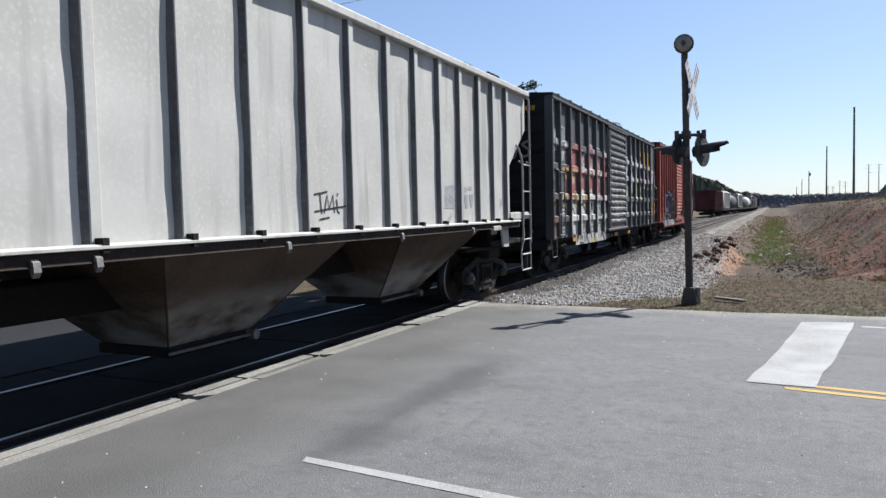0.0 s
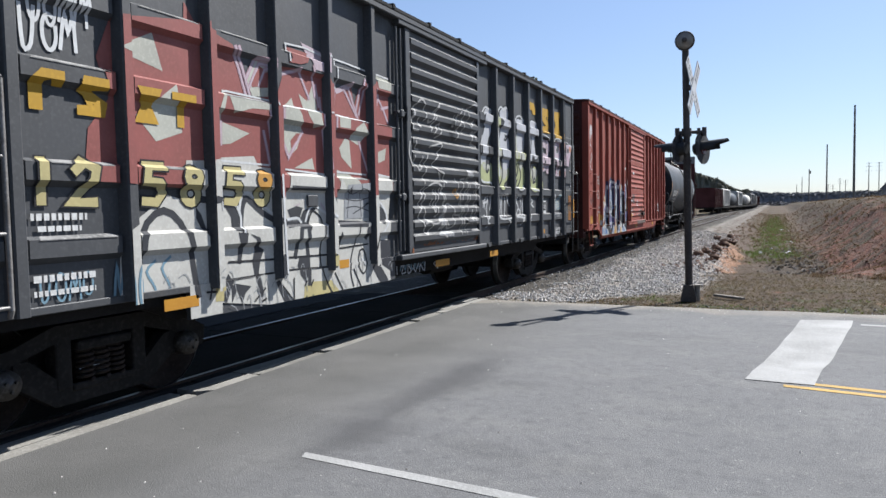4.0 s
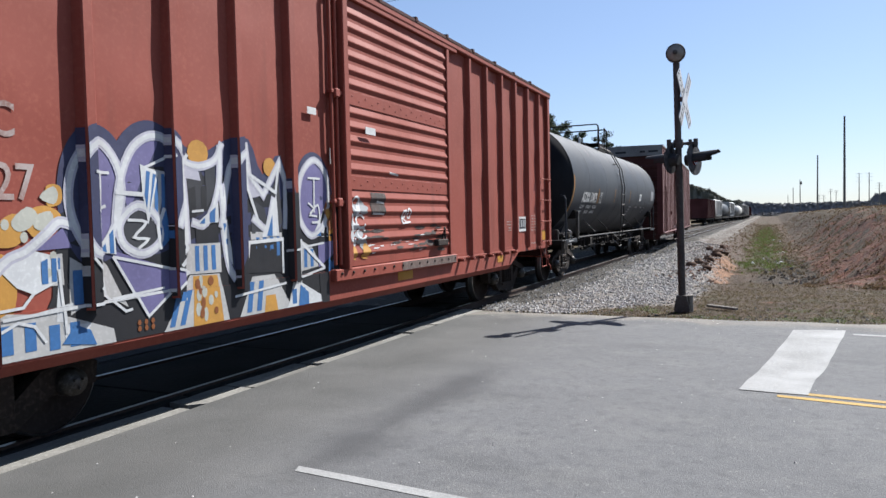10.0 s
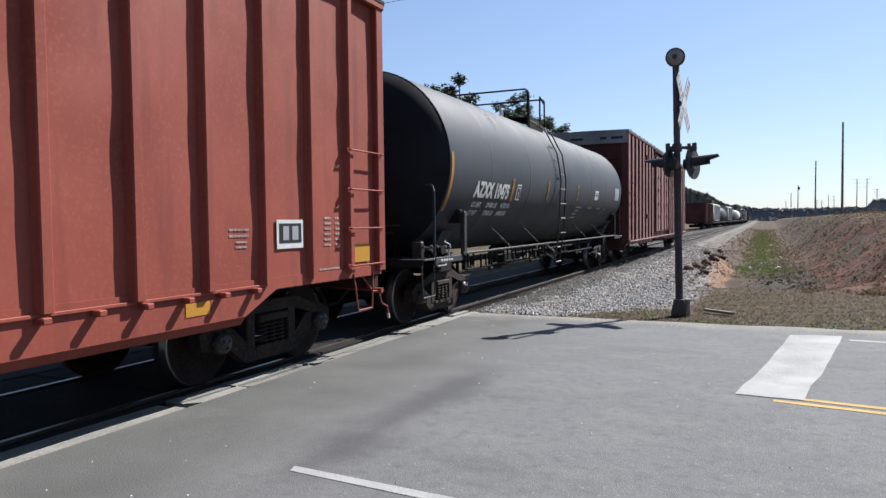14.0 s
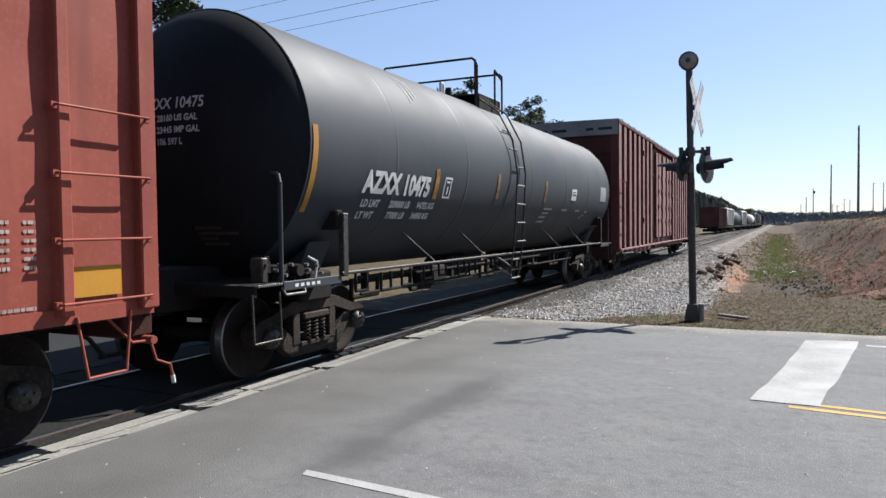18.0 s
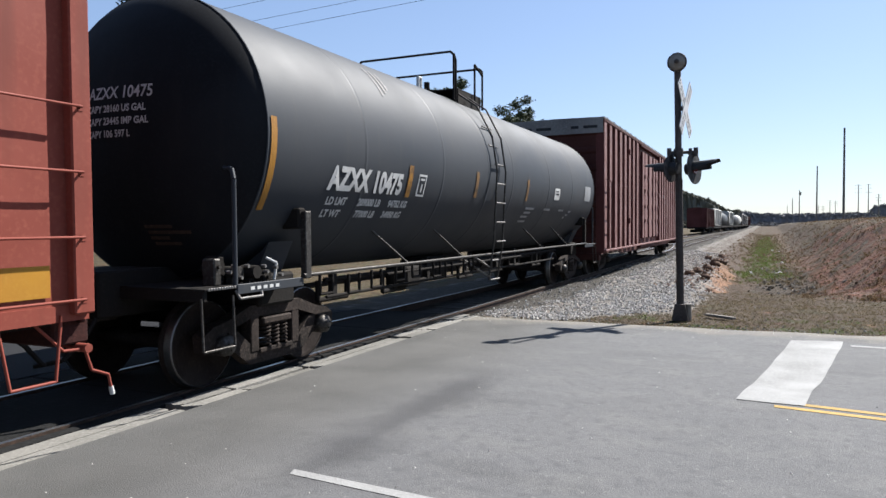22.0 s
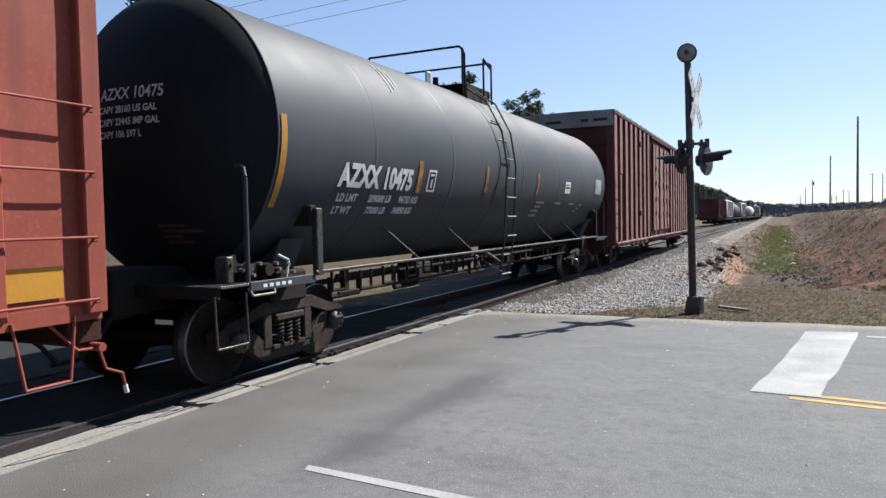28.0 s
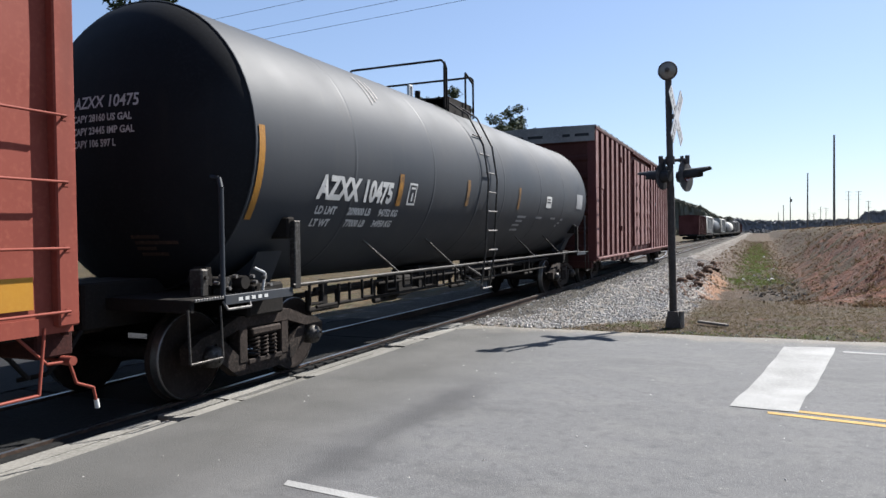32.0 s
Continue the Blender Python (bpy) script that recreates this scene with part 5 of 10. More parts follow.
def tag(u0, u1, z0, z1, n, seed, w=0.03):
    """A quick hand-styled tag: n looping strokes, as quads."""
    rng = random.Random(seed)
    out, step = [], (u1 - u0) / n
    for k in range(n):
        a = u0 + step * k
        kind = rng.randrange(4)
        h0, h1 = z0 + rng.uniform(0, 0.15) * (z1 - z0), z1 - rng.uniform(0, 0.2) * (z1 - z0)
        if kind == 0:
            pts = [(a, h1), (a + step * 0.1, h0), (a + step * 0.5, h0 + 0.1 * (h1 - h0)), (a + step * 0.7, h1)]
        elif kind == 1:
            pts = oval(a + step * 0.45, (h0 + h1) / 2, step * 0.36, (h1 - h0) / 2, 10, 60, 380)
        elif kind == 2:
            pts = [(a, h0), (a + step * 0.3, h1), (a + step * 0.45, h0 + 0.45 * (h1 - h0)), (a + step * 0.75, h1 * 0.9 + h0 * 0.1), (a + step * 0.85, h0)]
        else:
            pts = [(a + step * 0.7, h1), (a + step * 0.1, h1 - 0.2 * (h1 - h0)), (a + step * 0.6, h0 + 0.45 * (h1 - h0)), (a + step * 0.55, h0 + 0.1 * (h1 - h0)), (a, h0)]
        out += stroke(curve(pts, 3), w)
    return out


def red_boxcar():
    """Stands from -11.5 to 3.85 along the track when at rest."""
    c = -3.90
    posts = [p + 0.12 - c for p in (-10.65, -9.80, -8.94, -8.09, -7.26, -6.41, -1.33, -0.51, 0.31, 1.13, 1.95, 2.76)]
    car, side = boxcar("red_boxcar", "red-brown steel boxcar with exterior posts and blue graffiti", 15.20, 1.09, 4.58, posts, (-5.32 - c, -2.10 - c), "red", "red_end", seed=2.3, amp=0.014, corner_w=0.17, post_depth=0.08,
                       belly=(-9.55 - c, 0.95 - c, 0.77), trucks=(-9.60 - c, 1.95 - c), door_depth=0.032, gusset_depth=0.10, door_rows=18, door_bands=(3.28, 2.26), ribbed=True)
    ladder(car, -11.36 - c, -10.53 - c, (2.58, 2.10, 1.62, 1.16), 1.635, "red", None, 0.035)
    ladder(car, 2.80 - c, 3.61 - c, (2.58, 2.10, 1.62, 1.16), 1.635, "red", None, 0.035)
    for y in (-11.05, 3.22):
        stirrup(car, y - c, 1.56, 1.05, 0.58, "red")
    h = 15.20 / 2
    for s in (1,):
        part("uncoupling_lever", Geo().pipe([(1.46, s * (h - 0.42), 1.02), (1.50, s * (h - 0.30), 0.88), (1.50, s * (h - 0.20), 0.78), (1.50, s * (h - 0.02), 0.77), (1.51, s * (h + 0.03), 0.60), (1.52, s * (h + 0.17), 0.54), (1.52, s * (h + 0.20), 0.40)], 0.012, 6).pipe([(1.50, s * (h - 0.03), 0.77), (0.25, s * (h + 0.12), 0.80)], 0.015, 6).tube((1.44, s * (h - 0.03), 0.78), (1.56, s * (h - 0.03), 0.78), 0.035, 10), M["red"], car, "bent red uncoupling lever")
        part("lever_tip", Geo().tube((1.52, s * (h + 0.192), 0.44), (1.52, s * (h + 0.205), 0.375), 0.019, 6), M["letter"], car)
    # proud strip added so that its shadow darkens the sheet beside the door
    part("door_stop", Geo().box(1.50, 1.65, -5.345 - c, -5.28 - c, 1.12, 4.40, 0.01), M["red"], car, "deep upright strip added to shade the sheet beside the door")
    xs = 1.52
    words(car, (side, xs), "EE", 0.34, -10.17 - c, 2.33, "letter_faded", 0.85)
    words(car, (side, xs), "C", 0.34, -9.57 - c, 2.33, "letter_faded", 0.85)
    words(car, (side, xs), "62", 0.36, -10.22 - c, 1.90, "letter_faded", 0.85)
    words(car, (side, xs), "27", 0.36, -9.55 - c, 1.90, "letter_faded", 0.85)
    bars(car, (side, xs), [(-10.10 - c, -9.75 - c, 1.62, 0.05), (-10.10 - c, -9.75 - c, 1.48, 0.05)], "letter_faded")
    bars(car, (side, xs), [q for k in range(6) for q in ((2.37 - c, 2.50 - c, 1.735 - 0.063 * k, 0.026), (2.60 - c, 2.69 - c, 1.735 - 0.063 * k, 0.026))] + [(2.26 - c, 2.68 - c, 1.135, 0.026)], "letter_faded")
    bars(car, (side, xs), [(0.75 - c, 1.02 - c, 1.62, 0.025), (0.75 - c, 1.02 - c, 1.56, 0.025), (0.84 - c, 1.0 - c, 1.50, 0.02), (0.84 - c, 1.0 - c, 1.45, 0.02)], "letter_faded")
    g = Geo().box(xs + 0.012, xs + 0.020, 1.46 - c, 1.93 - c, 1.42, 1.73)
    plate = part("notice_plate", g, M["letter"], car, "white framed notice plate")
    part("notice_field", Geo().box(xs + 0.021, xs + 0.024, 1.50 - c, 1.89 - c, 1.48, 1.69), M["g_black"], plate)
    part("notice_mark", Geo().box(xs + 0.025, xs + 0.027, 1.56 - c, 1.66 - c, 1.51, 1.66).box(xs + 0.025, xs + 0.027, 1.72 - c, 1.83 - c, 1.51, 1.66), M["g_grey"], plate)
    for y0, y1, z0, z1 in ((-11.25, -10.80, 1.19, 1.41), (2.90, 3.38, 1.19, 1.42), (0.15, 0.45, 0.86, 0.98), (-3.9, -3.45, 0.86, 0.98)):
        x = xs + 0.016 if z0 > 1 else xs + 0.014
        part("reflector", Geo().box(x, x + 0.004, y0 - c, y1 - c, z0, z1), M["yellow"], car, "yellow reflector")
    for y, z, w, h in ((-5.98, 2.92, 0.17, 0.08), (-4.85, 2.80, 0.25, 0.09), (-5.56, 2.38, 0.05, 0.19)):
        x = xs + 0.11 if y > -5.3 else xs + 0.03
        part("sticker", Geo().box(x, x + 0.003, y - c, y - c + w, z, z + h), M["letter"], car)
    o = -c
    def P(l):
        return [[(u + o, v) for u, v in q] for q in l]
    part("track_wear", Geo().box(1.611, 1.614, -3.9 - c, -2.02 - c, 1.01, 1.125), M["scuffed"], car, "scuffed bare door track")
    # stains, overspray and chalk marks on the door's lower half
    rng = random.Random(3)
    def smudge(u0, u1, z0, z1, n, w, h):
        out = []
        for k in range(n):
            a, b, q, r = rng.uniform(u0, u1), rng.uniform(z0, z1), w * rng.uniform(0.4, 1.2), h * rng.uniform(0.4, 1.2)
            out.append(blob([(a - q, b + rng.uniform(-r, r) * 0.5), (a - q * 0.3, b + r), (a + q * 0.6, b + r * 0.7), (a + q, b), (a + q * 0.2, b - r), (a - q * 0.6, b - r * 0.8)], 3))
        return out
    paint(car, side, P([[(-4.68, 1.78), (-4.30, 1.78), (-4.30, 2.07), (-4.68, 2.07)]]), "stain", 1, "dark stains, overspray and chalk marks on the door", name="stain")
    paint(car, side, P([[(-4.64, 1.785), (-4.34, 1.78), (-4.34, 1.80), (-4.64, 1.81)], [(-4.52, 1.94), (-4.32, 1.93), (-4.32, 1.95), (-4.52, 1.965)], [(-4.18, 2.33), (-3.92, 2.31), (-3.92, 2.335), (-4.18, 2.36)]]), "g_white", 2, name="chalk_mark")
    paint(car, side, P(smudge(-4.9, -2.5, 1.28, 1.62, 26, 0.16, 0.02)), "stain", 1, name="stain")
    paint(car, side, P(smudge(-3.2, -2.3, 1.22, 1.56, 9, 0.16, 0.05)), "stain", 1, name="stain")
    paint(car, side, P(smudge(-5.15, -4.85, 1.25, 1.95, 12, 0.09, 0.06)), "g_grey", 2, name="stain")
    paint(car, side, P(smudge(-4.9, -3.0, 1.26, 1.5, 12, 0.10, 0.008)), "g_white", 2, name="chalk_mark")
    paint(car, side, P(smudge(-5.12, -4.78, 1.16, 1.36, 7, 0.10, 0.07)), "g_orange", 3, name="stain")
    paint(car, side, P(smudge(-5.2, -4.95, 1.15, 1.9, 6, 0.05, 0.10)), "g_white", 3, name="stain")
    loops = [oval(-5.05, 1.92, 0.08, 0.09, 10, 0, 350), oval(-4.95, 1.70, 0.11, 0.08, 10, 30, 330), oval(-4.92, 1.55, 0.10, 0.07, 10, 30, 330), [(-3.84, 1.68), (-3.80, 1.83), (-3.72, 1.84), (-3.74, 1.75), (-3.82, 1.74), (-3.70, 1.67)], oval(-3.62, 1.80, 0.05, 0.07, 10, 0, 350), [(-3.84, 1.66), (-3.6, 1.68)]]
    paint(car, side, P(strokes(loops, 0.026)), "g_white", 4, name="chalk_mark")
    part("door_latch", Geo().box(xs + 0.06, xs + 0.14, -2.80 - c, -2.42 - c, 1.30, 1.40, 0.012).pipe([(xs + 0.12, -2.62 - c, 1.40), (xs + 0.16, -2.60 - c, 1.55), (xs + 0.12, -2.52 - c, 1.58), (xs + 0.12, -2.50 - c, 1.40)], 0.016, 6), M["truck"], car, "dark steel door latch")
    for k in range(14):
        part("track_bolt", shared("track bolt", lambda: Geo().lathe([(0.0, 0.018), (0.016, 0.014), (0.020, 0.0)], (0, 0, 0), "x", 7).mesh("track_bolt", M["truck"])), None, car, m=pose(1.61, -5.45 - c + 0.26 * k, 1.08))
    paint(car, side, P(strokes([[(-4.57, 0.95), (-4.57, 0.79)], [(-4.64, 0.86), (-4.57, 0.78), (-4.50, 0.86)]], 0.03)), "g_white", 2, name="chalk_mark")
    # big piece: navy and violet letters with white outlines over blue, orange and black
    lo = 0.79
    def ring(pts):
        q = blob(pts, 4)
        return q + [q[0]]
    def stripes(u0, u1, z0, z1, n, lean=0.0):
        w = (u1 - u0) / (2 * n - 1)
        return [[(u0 + 2 * k * w, z0), (u0 + 2 * k * w + w, z0), (u0 + 2 * k * w + w + lean, z1), (u0 + 2 * k * w + lean, z1)] for k in range(n)]
    back = [(-9.10, 1.60), (-8.96, 2.1), (-8.7, 2.2), (-8.4, 2.2), (-7.98, 2.2), (-7.5, 2.15), (-7.2, 2.2), (-6.6, 2.05), (-6.1, 2.0), (-5.6, 1.8), (-5.42, 1.6), (-5.38, lo), (-7.35, lo), (-9.2, lo), (-9.15, 1.2)]
    paint(car, side, P([[(u, max(v, lo)) for u, v in blob(back, 3)]]), "g_black", 0, "sprayed graffiti letters in navy, white, blue and orange")
    glow = [blob(oval(-8.74, 1.93, 0.34, 0.56, 12)), blob(oval(-8.20, 2.02, 0.44, 0.56, 12)), blob(oval(-5.86, 1.98, 0.37, 0.52, 12)), blob([(-8.0, 2.42), (-7.65, 2.34), (-7.3, 2.5), (-6.95, 2.54), (-6.75, 2.2), (-6.45, 2.42), (-6.3, 1.6), (-7.2, 1.4), (-7.9, 1.5)], 3)]
    paint(car, side, P(glow), "g_navy", 0)
    oval1 = [(-8.73, 2.36), (-8.56, 2.20), (-8.52, 1.93), (-8.61, 1.66), (-8.78, 1.49), (-8.93, 1.67), (-8.99, 1.92), (-8.93, 2.18)]
    oval2 = [(-8.58, 1.75), (-8.53, 2.07), (-8.38, 2.35), (-8.15, 2.46), (-7.93, 2.36), (-7.86, 2.05), (-7.98, 1.70), (-8.19, 1.61)]
    oval3 = [(-5.84, 2.41), (-5.63, 2.26), (-5.57, 1.99), (-5.68, 1.69), (-5.93, 1.55), (-6.14, 1.73), (-6.17, 2.01), (-6.07, 2.27)]
    disc = [(-8.36, 1.87), (-8.17, 1.77), (-8.13, 1.58), (-8.32, 1.47), (-8.51, 1.55), (-8.54, 1.73)]
    paint(car, side, P([blob(oval1), blob(oval3), [(-8.62, 1.46), (-7.82, 1.28), (-8.30, 0.95)], blob([(-8.50, 2.15), (-8.30, 2.36), (-8.12, 2.40), (-8.3, 2.1), (-8.45, 1.85)])]), "g_violet", 1)
    paint(car, side, P([blob([(-8.74, 2.34), (-8.74, 1.93), (-8.78, 1.52), (-8.91, 1.67), (-8.97, 1.92), (-8.91, 2.18)]), blob([(-8.12, 2.4), (-7.93, 2.30), (-7.90, 2.05), (-8.02, 1.72), (-8.12, 1.70), (-8.05, 2.1)]), [(-7.26, 2.28), (-7.05, 2.42), (-7.03, 1.54), (-7.24, 1.18)]]), "g_navy", 2)
    paint(car, side, P([blob(disc), [(-7.80, 2.15), (-7.62, 2.18), (-7.62, 1.80), (-7.80, 1.75)], [(-7.58, 2.2), (-7.44, 2.25), (-7.46, 2.02), (-7.58, 1.85)], [(-6.94, 1.95), (-6.74, 1.85), (-6.70, 1.6), (-6.96, 1.6)], [(-6.64, 2.02), (-6.50, 2.22), (-6.46, 1.7), (-6.60, 1.62)]]), "g_slate", 2)
    paint(car, side, P([[(-7.88, 2.30), (-7.67, 2.22), (-7.64, 2.10), (-7.86, 2.12)], [(-7.00, 2.42), (-6.92, 2.1), (-6.80, 1.98), (-6.98, 1.95)]]), "g_lilac", 3)
    white = [[(-8.80, 1.50), (-8.68, 1.40), (-8.50, 1.05), (-8.73, 1.18)], [(-8.21, 2.18), (-8.05, 2.16), (-8.14, 1.77), (-8.22, 1.74)], [(-7.81, 1.53), (-7.41, 1.53), (-7.41, 1.25), (-7.88, 1.26)], [(-7.81, 1.25), (-7.44, 1.24), (-7.33, lo), (-8.14, lo)], [(-6.98, 1.17), (-6.62, 1.17), (-6.35, lo), (-7.18, lo)], [(-6.31, 1.06), (-5.63, lo), (-6.42, lo)], [(-6.98, 1.62), (-6.48, 1.60), (-6.46, 1.34), (-6.96, 1.30)],
             [(-9.30, 1.50), (-9.06, 1.51), (-9.05, 1.28), (-9.28, 1.28)], [(-9.80, 1.10), (-9.50, 1.12), (-9.11, 1.07), (-8.65, 0.90), (-8.63, lo), (-9.95, lo)], [(-5.66, 1.42), (-5.47, 1.5), (-5.46, lo), (-5.58, lo)], [(-9.0, 1.48), (-8.86, 1.40), (-8.92, 1.1), (-9.02, 1.05)], [(-6.12, 1.50), (-5.92, 1.42), (-5.76, 1.2), (-6.13, 1.16)]]
    paint(car, side, P(white), "g_chalk", 2)
    bl = stripes(-8.19, -8.08, 1.80, 2.14, 2, 0.02) + stripes(-7.74, -7.48, 1.28, 1.51, 3) + stripes(-8.08, -7.90, 0.82, 1.12, 2, 0.10) + stripes(-7.08, -6.86, 0.82, 1.12, 2, 0.05) + stripes(-6.34, -6.10, 0.82, 0.98, 2) + stripes(-6.90, -6.52, 1.36, 1.56, 4) + stripes(-9.22, -9.08, 1.30, 1.48, 2) + stripes(-9.72, -9.30, 0.84, 1.04, 3) + stripes(-9.20, -8.95, 0.82, 1.0, 2) + stripes(-5.60, -5.49, 0.9, 1.3, 1) + stripes(-8.98, -8.88, 1.12, 1.38, 1) + stripes(-6.08, -5.90, 1.2, 1.4, 2)
    paint(car, side, P(bl), "g_blue", 3)
    orange = [[(-7.77, 1.24), (-7.47, 1.23), (-7.41, lo), (-7.80, lo)], [(-6.78, 0.96), (-6.63, 0.96), (-6.59, lo), (-6.81, lo)], oval(-7.66, 2.35, 0.13, 0.12, 12), oval(-6.64, 2.28, 0.10, 0.10, 12), blob([(-9.36, 1.78), (-9.2, 1.86), (-9.06, 1.80), (-9.1, 1.68), (-9.26, 1.62)]), blob([(-9.85, 1.42), (-9.55, 1.36), (-9.42, 1.25), (-9.55, 1.10), (-9.85, 1.14)]), blob([(-9.16, 2.0), (-9.05, 2.0), (-9.05, 1.88), (-9.16, 1.86)]), blob([(-9.55, 1.72), (-9.40, 1.80), (-9.38, 1.60), (-9.55, 1.58)]), [(-5.62, 1.70), (-5.48, 1.65), (-5.46, 1.38), (-5.58, 1.45)]]
    paint(car, side, P(orange), "g_orange", 3)
    rng = random.Random(8)
    paint(car, side, P([oval(rng.uniform(-7.74, -7.48), rng.uniform(0.84, 1.2), rng.uniform(0.02, 0.05), rng.uniform(0.03, 0.07), 8) for k in range(9)] + [oval(-9.3 + rng.uniform(-0.4, 0.2), rng.uniform(1.2, 1.8), 0.03, 0.04, 8) for k in range(5)]), "g_cream", 4)
    paint(car, side, P([oval(rng.uniform(-7.74, -7.48), rng.uniform(0.84, 1.2), rng.uniform(0.02, 0.04), rng.uniform(0.03, 0.06), 8) for k in range(7)]), "g_rust", 5)
    lines = [ring(oval1), ring(oval3), curve(oval2[:7]), ring(disc), curve([(-7.90, 2.35), (-7.83, 2.26), (-7.65, 2.23), (-7.45, 2.30), (-7.36, 2.45)]), [(-7.86, 2.27), (-7.83, 1.55)], curve([(-7.38, 2.42), (-7.41, 2.06), (-7.59, 1.72), (-7.75, 1.72)]), [(-7.38, 2.06), (-7.36, 1.69)], [(-7.01, 2.48), (-6.96, 2.18), (-6.76, 1.99), (-6.48, 2.34), (-6.38, 2.13), (-6.42, 1.66)], curve([(-7.39, 1.69), (-7.25, 2.23), (-7.05, 2.42)]), curve([(-7.36, 1.63), (-7.31, 1.31), (-7.23, 1.18)]), [(-6.92, 1.75), (-6.72, 1.62), (-6.60, 1.95)], curve([(-9.95, lo + 0.02), (-9.75, 1.16), (-9.51, 1.46), (-9.34, 1.54), (-9.18, 1.66), (-9.08, 1.74), (-8.98, 1.72)])]
    paint(car, side, P(strokes(lines, 0.082)), "g_lilac", 4)
    paint(car, side, P(strokes(lines, 0.042)), "g_white", 5)
    # shards, stripes and second outlines worked over the letters
    paint(car, side, P([[(-7.01, 1.54), (-6.47, 1.54), (-6.47, 1.18), (-7.05, 1.21)], [(-7.8, 2.02), (-7.71, 2.05), (-7.71, 1.77), (-7.82, 1.75)], [(-7.64, 2.05), (-7.57, 2.06), (-7.58, 1.82), (-7.65, 1.84)], [(-7.73, 1.68), (-7.44, 1.7), (-7.43, 1.53), (-7.72, 1.53)]]), "g_black", 3)
    paint(car, side, P([[(-9.27, 1.54), (-9.05, 1.7), (-8.98, 1.55)], [(-8.62, 1.51), (-8.17, 1.37), (-8.32, 0.95)]]), "g_violet", 3)
    paint(car, side, P([blob(q, 3) for q in [[(-9.44, 1.75), (-9.32, 1.85), (-9.24, 1.79), (-9.31, 1.7), (-9.4, 1.68)], [(-9.22, 1.92), (-9.11, 2.0), (-9.07, 1.94), (-9.11, 1.87)], [(-9.27, 1.78), (-9.14, 1.82), (-9.12, 1.72), (-9.19, 1.68), (-9.27, 1.7)]]]), "g_cream", 4)
    paint(car, side, P([[(-8.32, 2.21), (-8.13, 2.15), (-8.26, 1.71), (-8.31, 1.96)], [(-7.73, 1.7), (-7.43, 1.9), (-7.43, 1.72)], [(-6.81, 1.56), (-6.55, 2.01), (-6.53, 1.57)], [(-8.78, 1.51), (-8.6, 1.72), (-8.59, 1.48)], [(-7.4, 1.75), (-7.31, 1.74), (-7.26, 1.47), (-7.25, 1.3), (-7.36, 1.46)]]), "g_white", 5)
    paint(car, side, P([[(-5.92, 1.54), (-5.58, 1.98), (-5.6, 1.53)], [(-6.43, 0.79), (-6.25, 1.08), (-5.63, 0.79)], [(-9.53, 1.49), (-9.28, 1.54), (-9.1, 1.49), (-9.09, 1.31), (-9.29, 1.23), (-9.42, 1.29), (-9.53, 1.41)], [(-9.09, 0.99), (-8.85, 0.97), (-8.91, 0.86), (-9.07, 0.87)], [(-9.1, 1.29), (-9.07, 1.26), (-9.08, 1.01), (-9.14, 1.02)]]), "g_white", 3)
    paint(car, side, P([[(-8.26, 2.16), (-8.22, 2.15), (-8.27, 1.84), (-8.29, 1.96)], [(-8.19, 2.14), (-8.16, 2.13), (-8.25, 1.8)], [(-7.68, 1.71), (-7.61, 1.77), (-7.61, 1.71)], [(-7.55, 1.81), (-7.47, 1.86), (-7.48, 1.72), (-7.55, 1.72)], [(-6.73, 1.57), (-6.63, 1.79), (-6.64, 1.57)], [(-8.74, 1.52), (-8.69, 1.57), (-8.68, 1.5)], [(-8.65, 1.64), (-8.61, 1.68), (-8.61, 1.49), (-8.65, 1.49)]]), "g_blue", 6)
    paint(car, side, P([[(-8.14, 1.7), (-8.07, 1.84), (-8.01, 1.6), (-8.12, 1.51)], [(-5.84, 1.55), (-5.75, 1.66), (-5.75, 1.54)], [(-6.23, 0.79), (-6.19, 1.02), (-6.04, 0.92), (-6.04, 0.79)], [(-9.1, 0.85), (-8.99, 0.98), (-8.86, 0.92), (-8.81, 0.8)], [(-9.23, 1.46), (-9.18, 1.48), (-9.18, 1.3), (-9.23, 1.3)], [(-9.15, 1.48), (-9.11, 1.48), (-9.11, 1.31), (-9.15, 1.31)], [(-7.37, 1.71), (-7.33, 1.71), (-7.29, 1.47), (-7.32, 1.47)]]), "g_blue", 5)
    paint(car, side, P(strokes([[(-7.03, 2.45), (-6.99, 2.05), (-6.85, 1.71)], [(-6.98, 2.2), (-6.56, 2.02), (-6.49, 2.33)], [(-7.1, 1.51), (-6.47, 1.53), (-6.47, 1.18)], [(-7.06, 1.21), (-7.01, 1.51)], [(-6.17, 1.51), (-5.68, 1.17)], [(-6.17, 1.51), (-6.17, 1.11)], [(-8.57, 1.97), (-8.32, 1.96)], [(-7.86, 2.24), (-7.8, 2.32)], [(-7.89, 1.7), (-7.83, 1.49), (-7.97, 1.35)], [(-8.09, 1.84), (-8.16, 1.69), (-8.14, 1.51)]], 0.036)), "g_white", 6)
    paint(car, side, P(strokes([[(-8.64, 1.13), (-8.12, 1.17)], [(-9.3, 1.09), (-8.99, 1.13)], [(-8.79, 1.23), (-8.53, 1.02), (-8.47, 1.03)], [(-8.88, 1.5), (-8.73, 1.32), (-8.71, 1.18)], [(-9.54, 1.14), (-9.38, 1.15), (-9.3, 1.24)], [(-9.55, 1.0), (-9.43, 1.05), (-9.31, 1.01), (-9.23, 0.89)], [(-6.24, 2.04), (-6.24, 1.67)], [(-5.99, 1.92), (-5.88, 1.86), (-5.96, 1.78), (-5.83, 1.77)], [(-7.76, 1.82), (-7.63, 1.83)]], 0.022)), "g_white", 6)
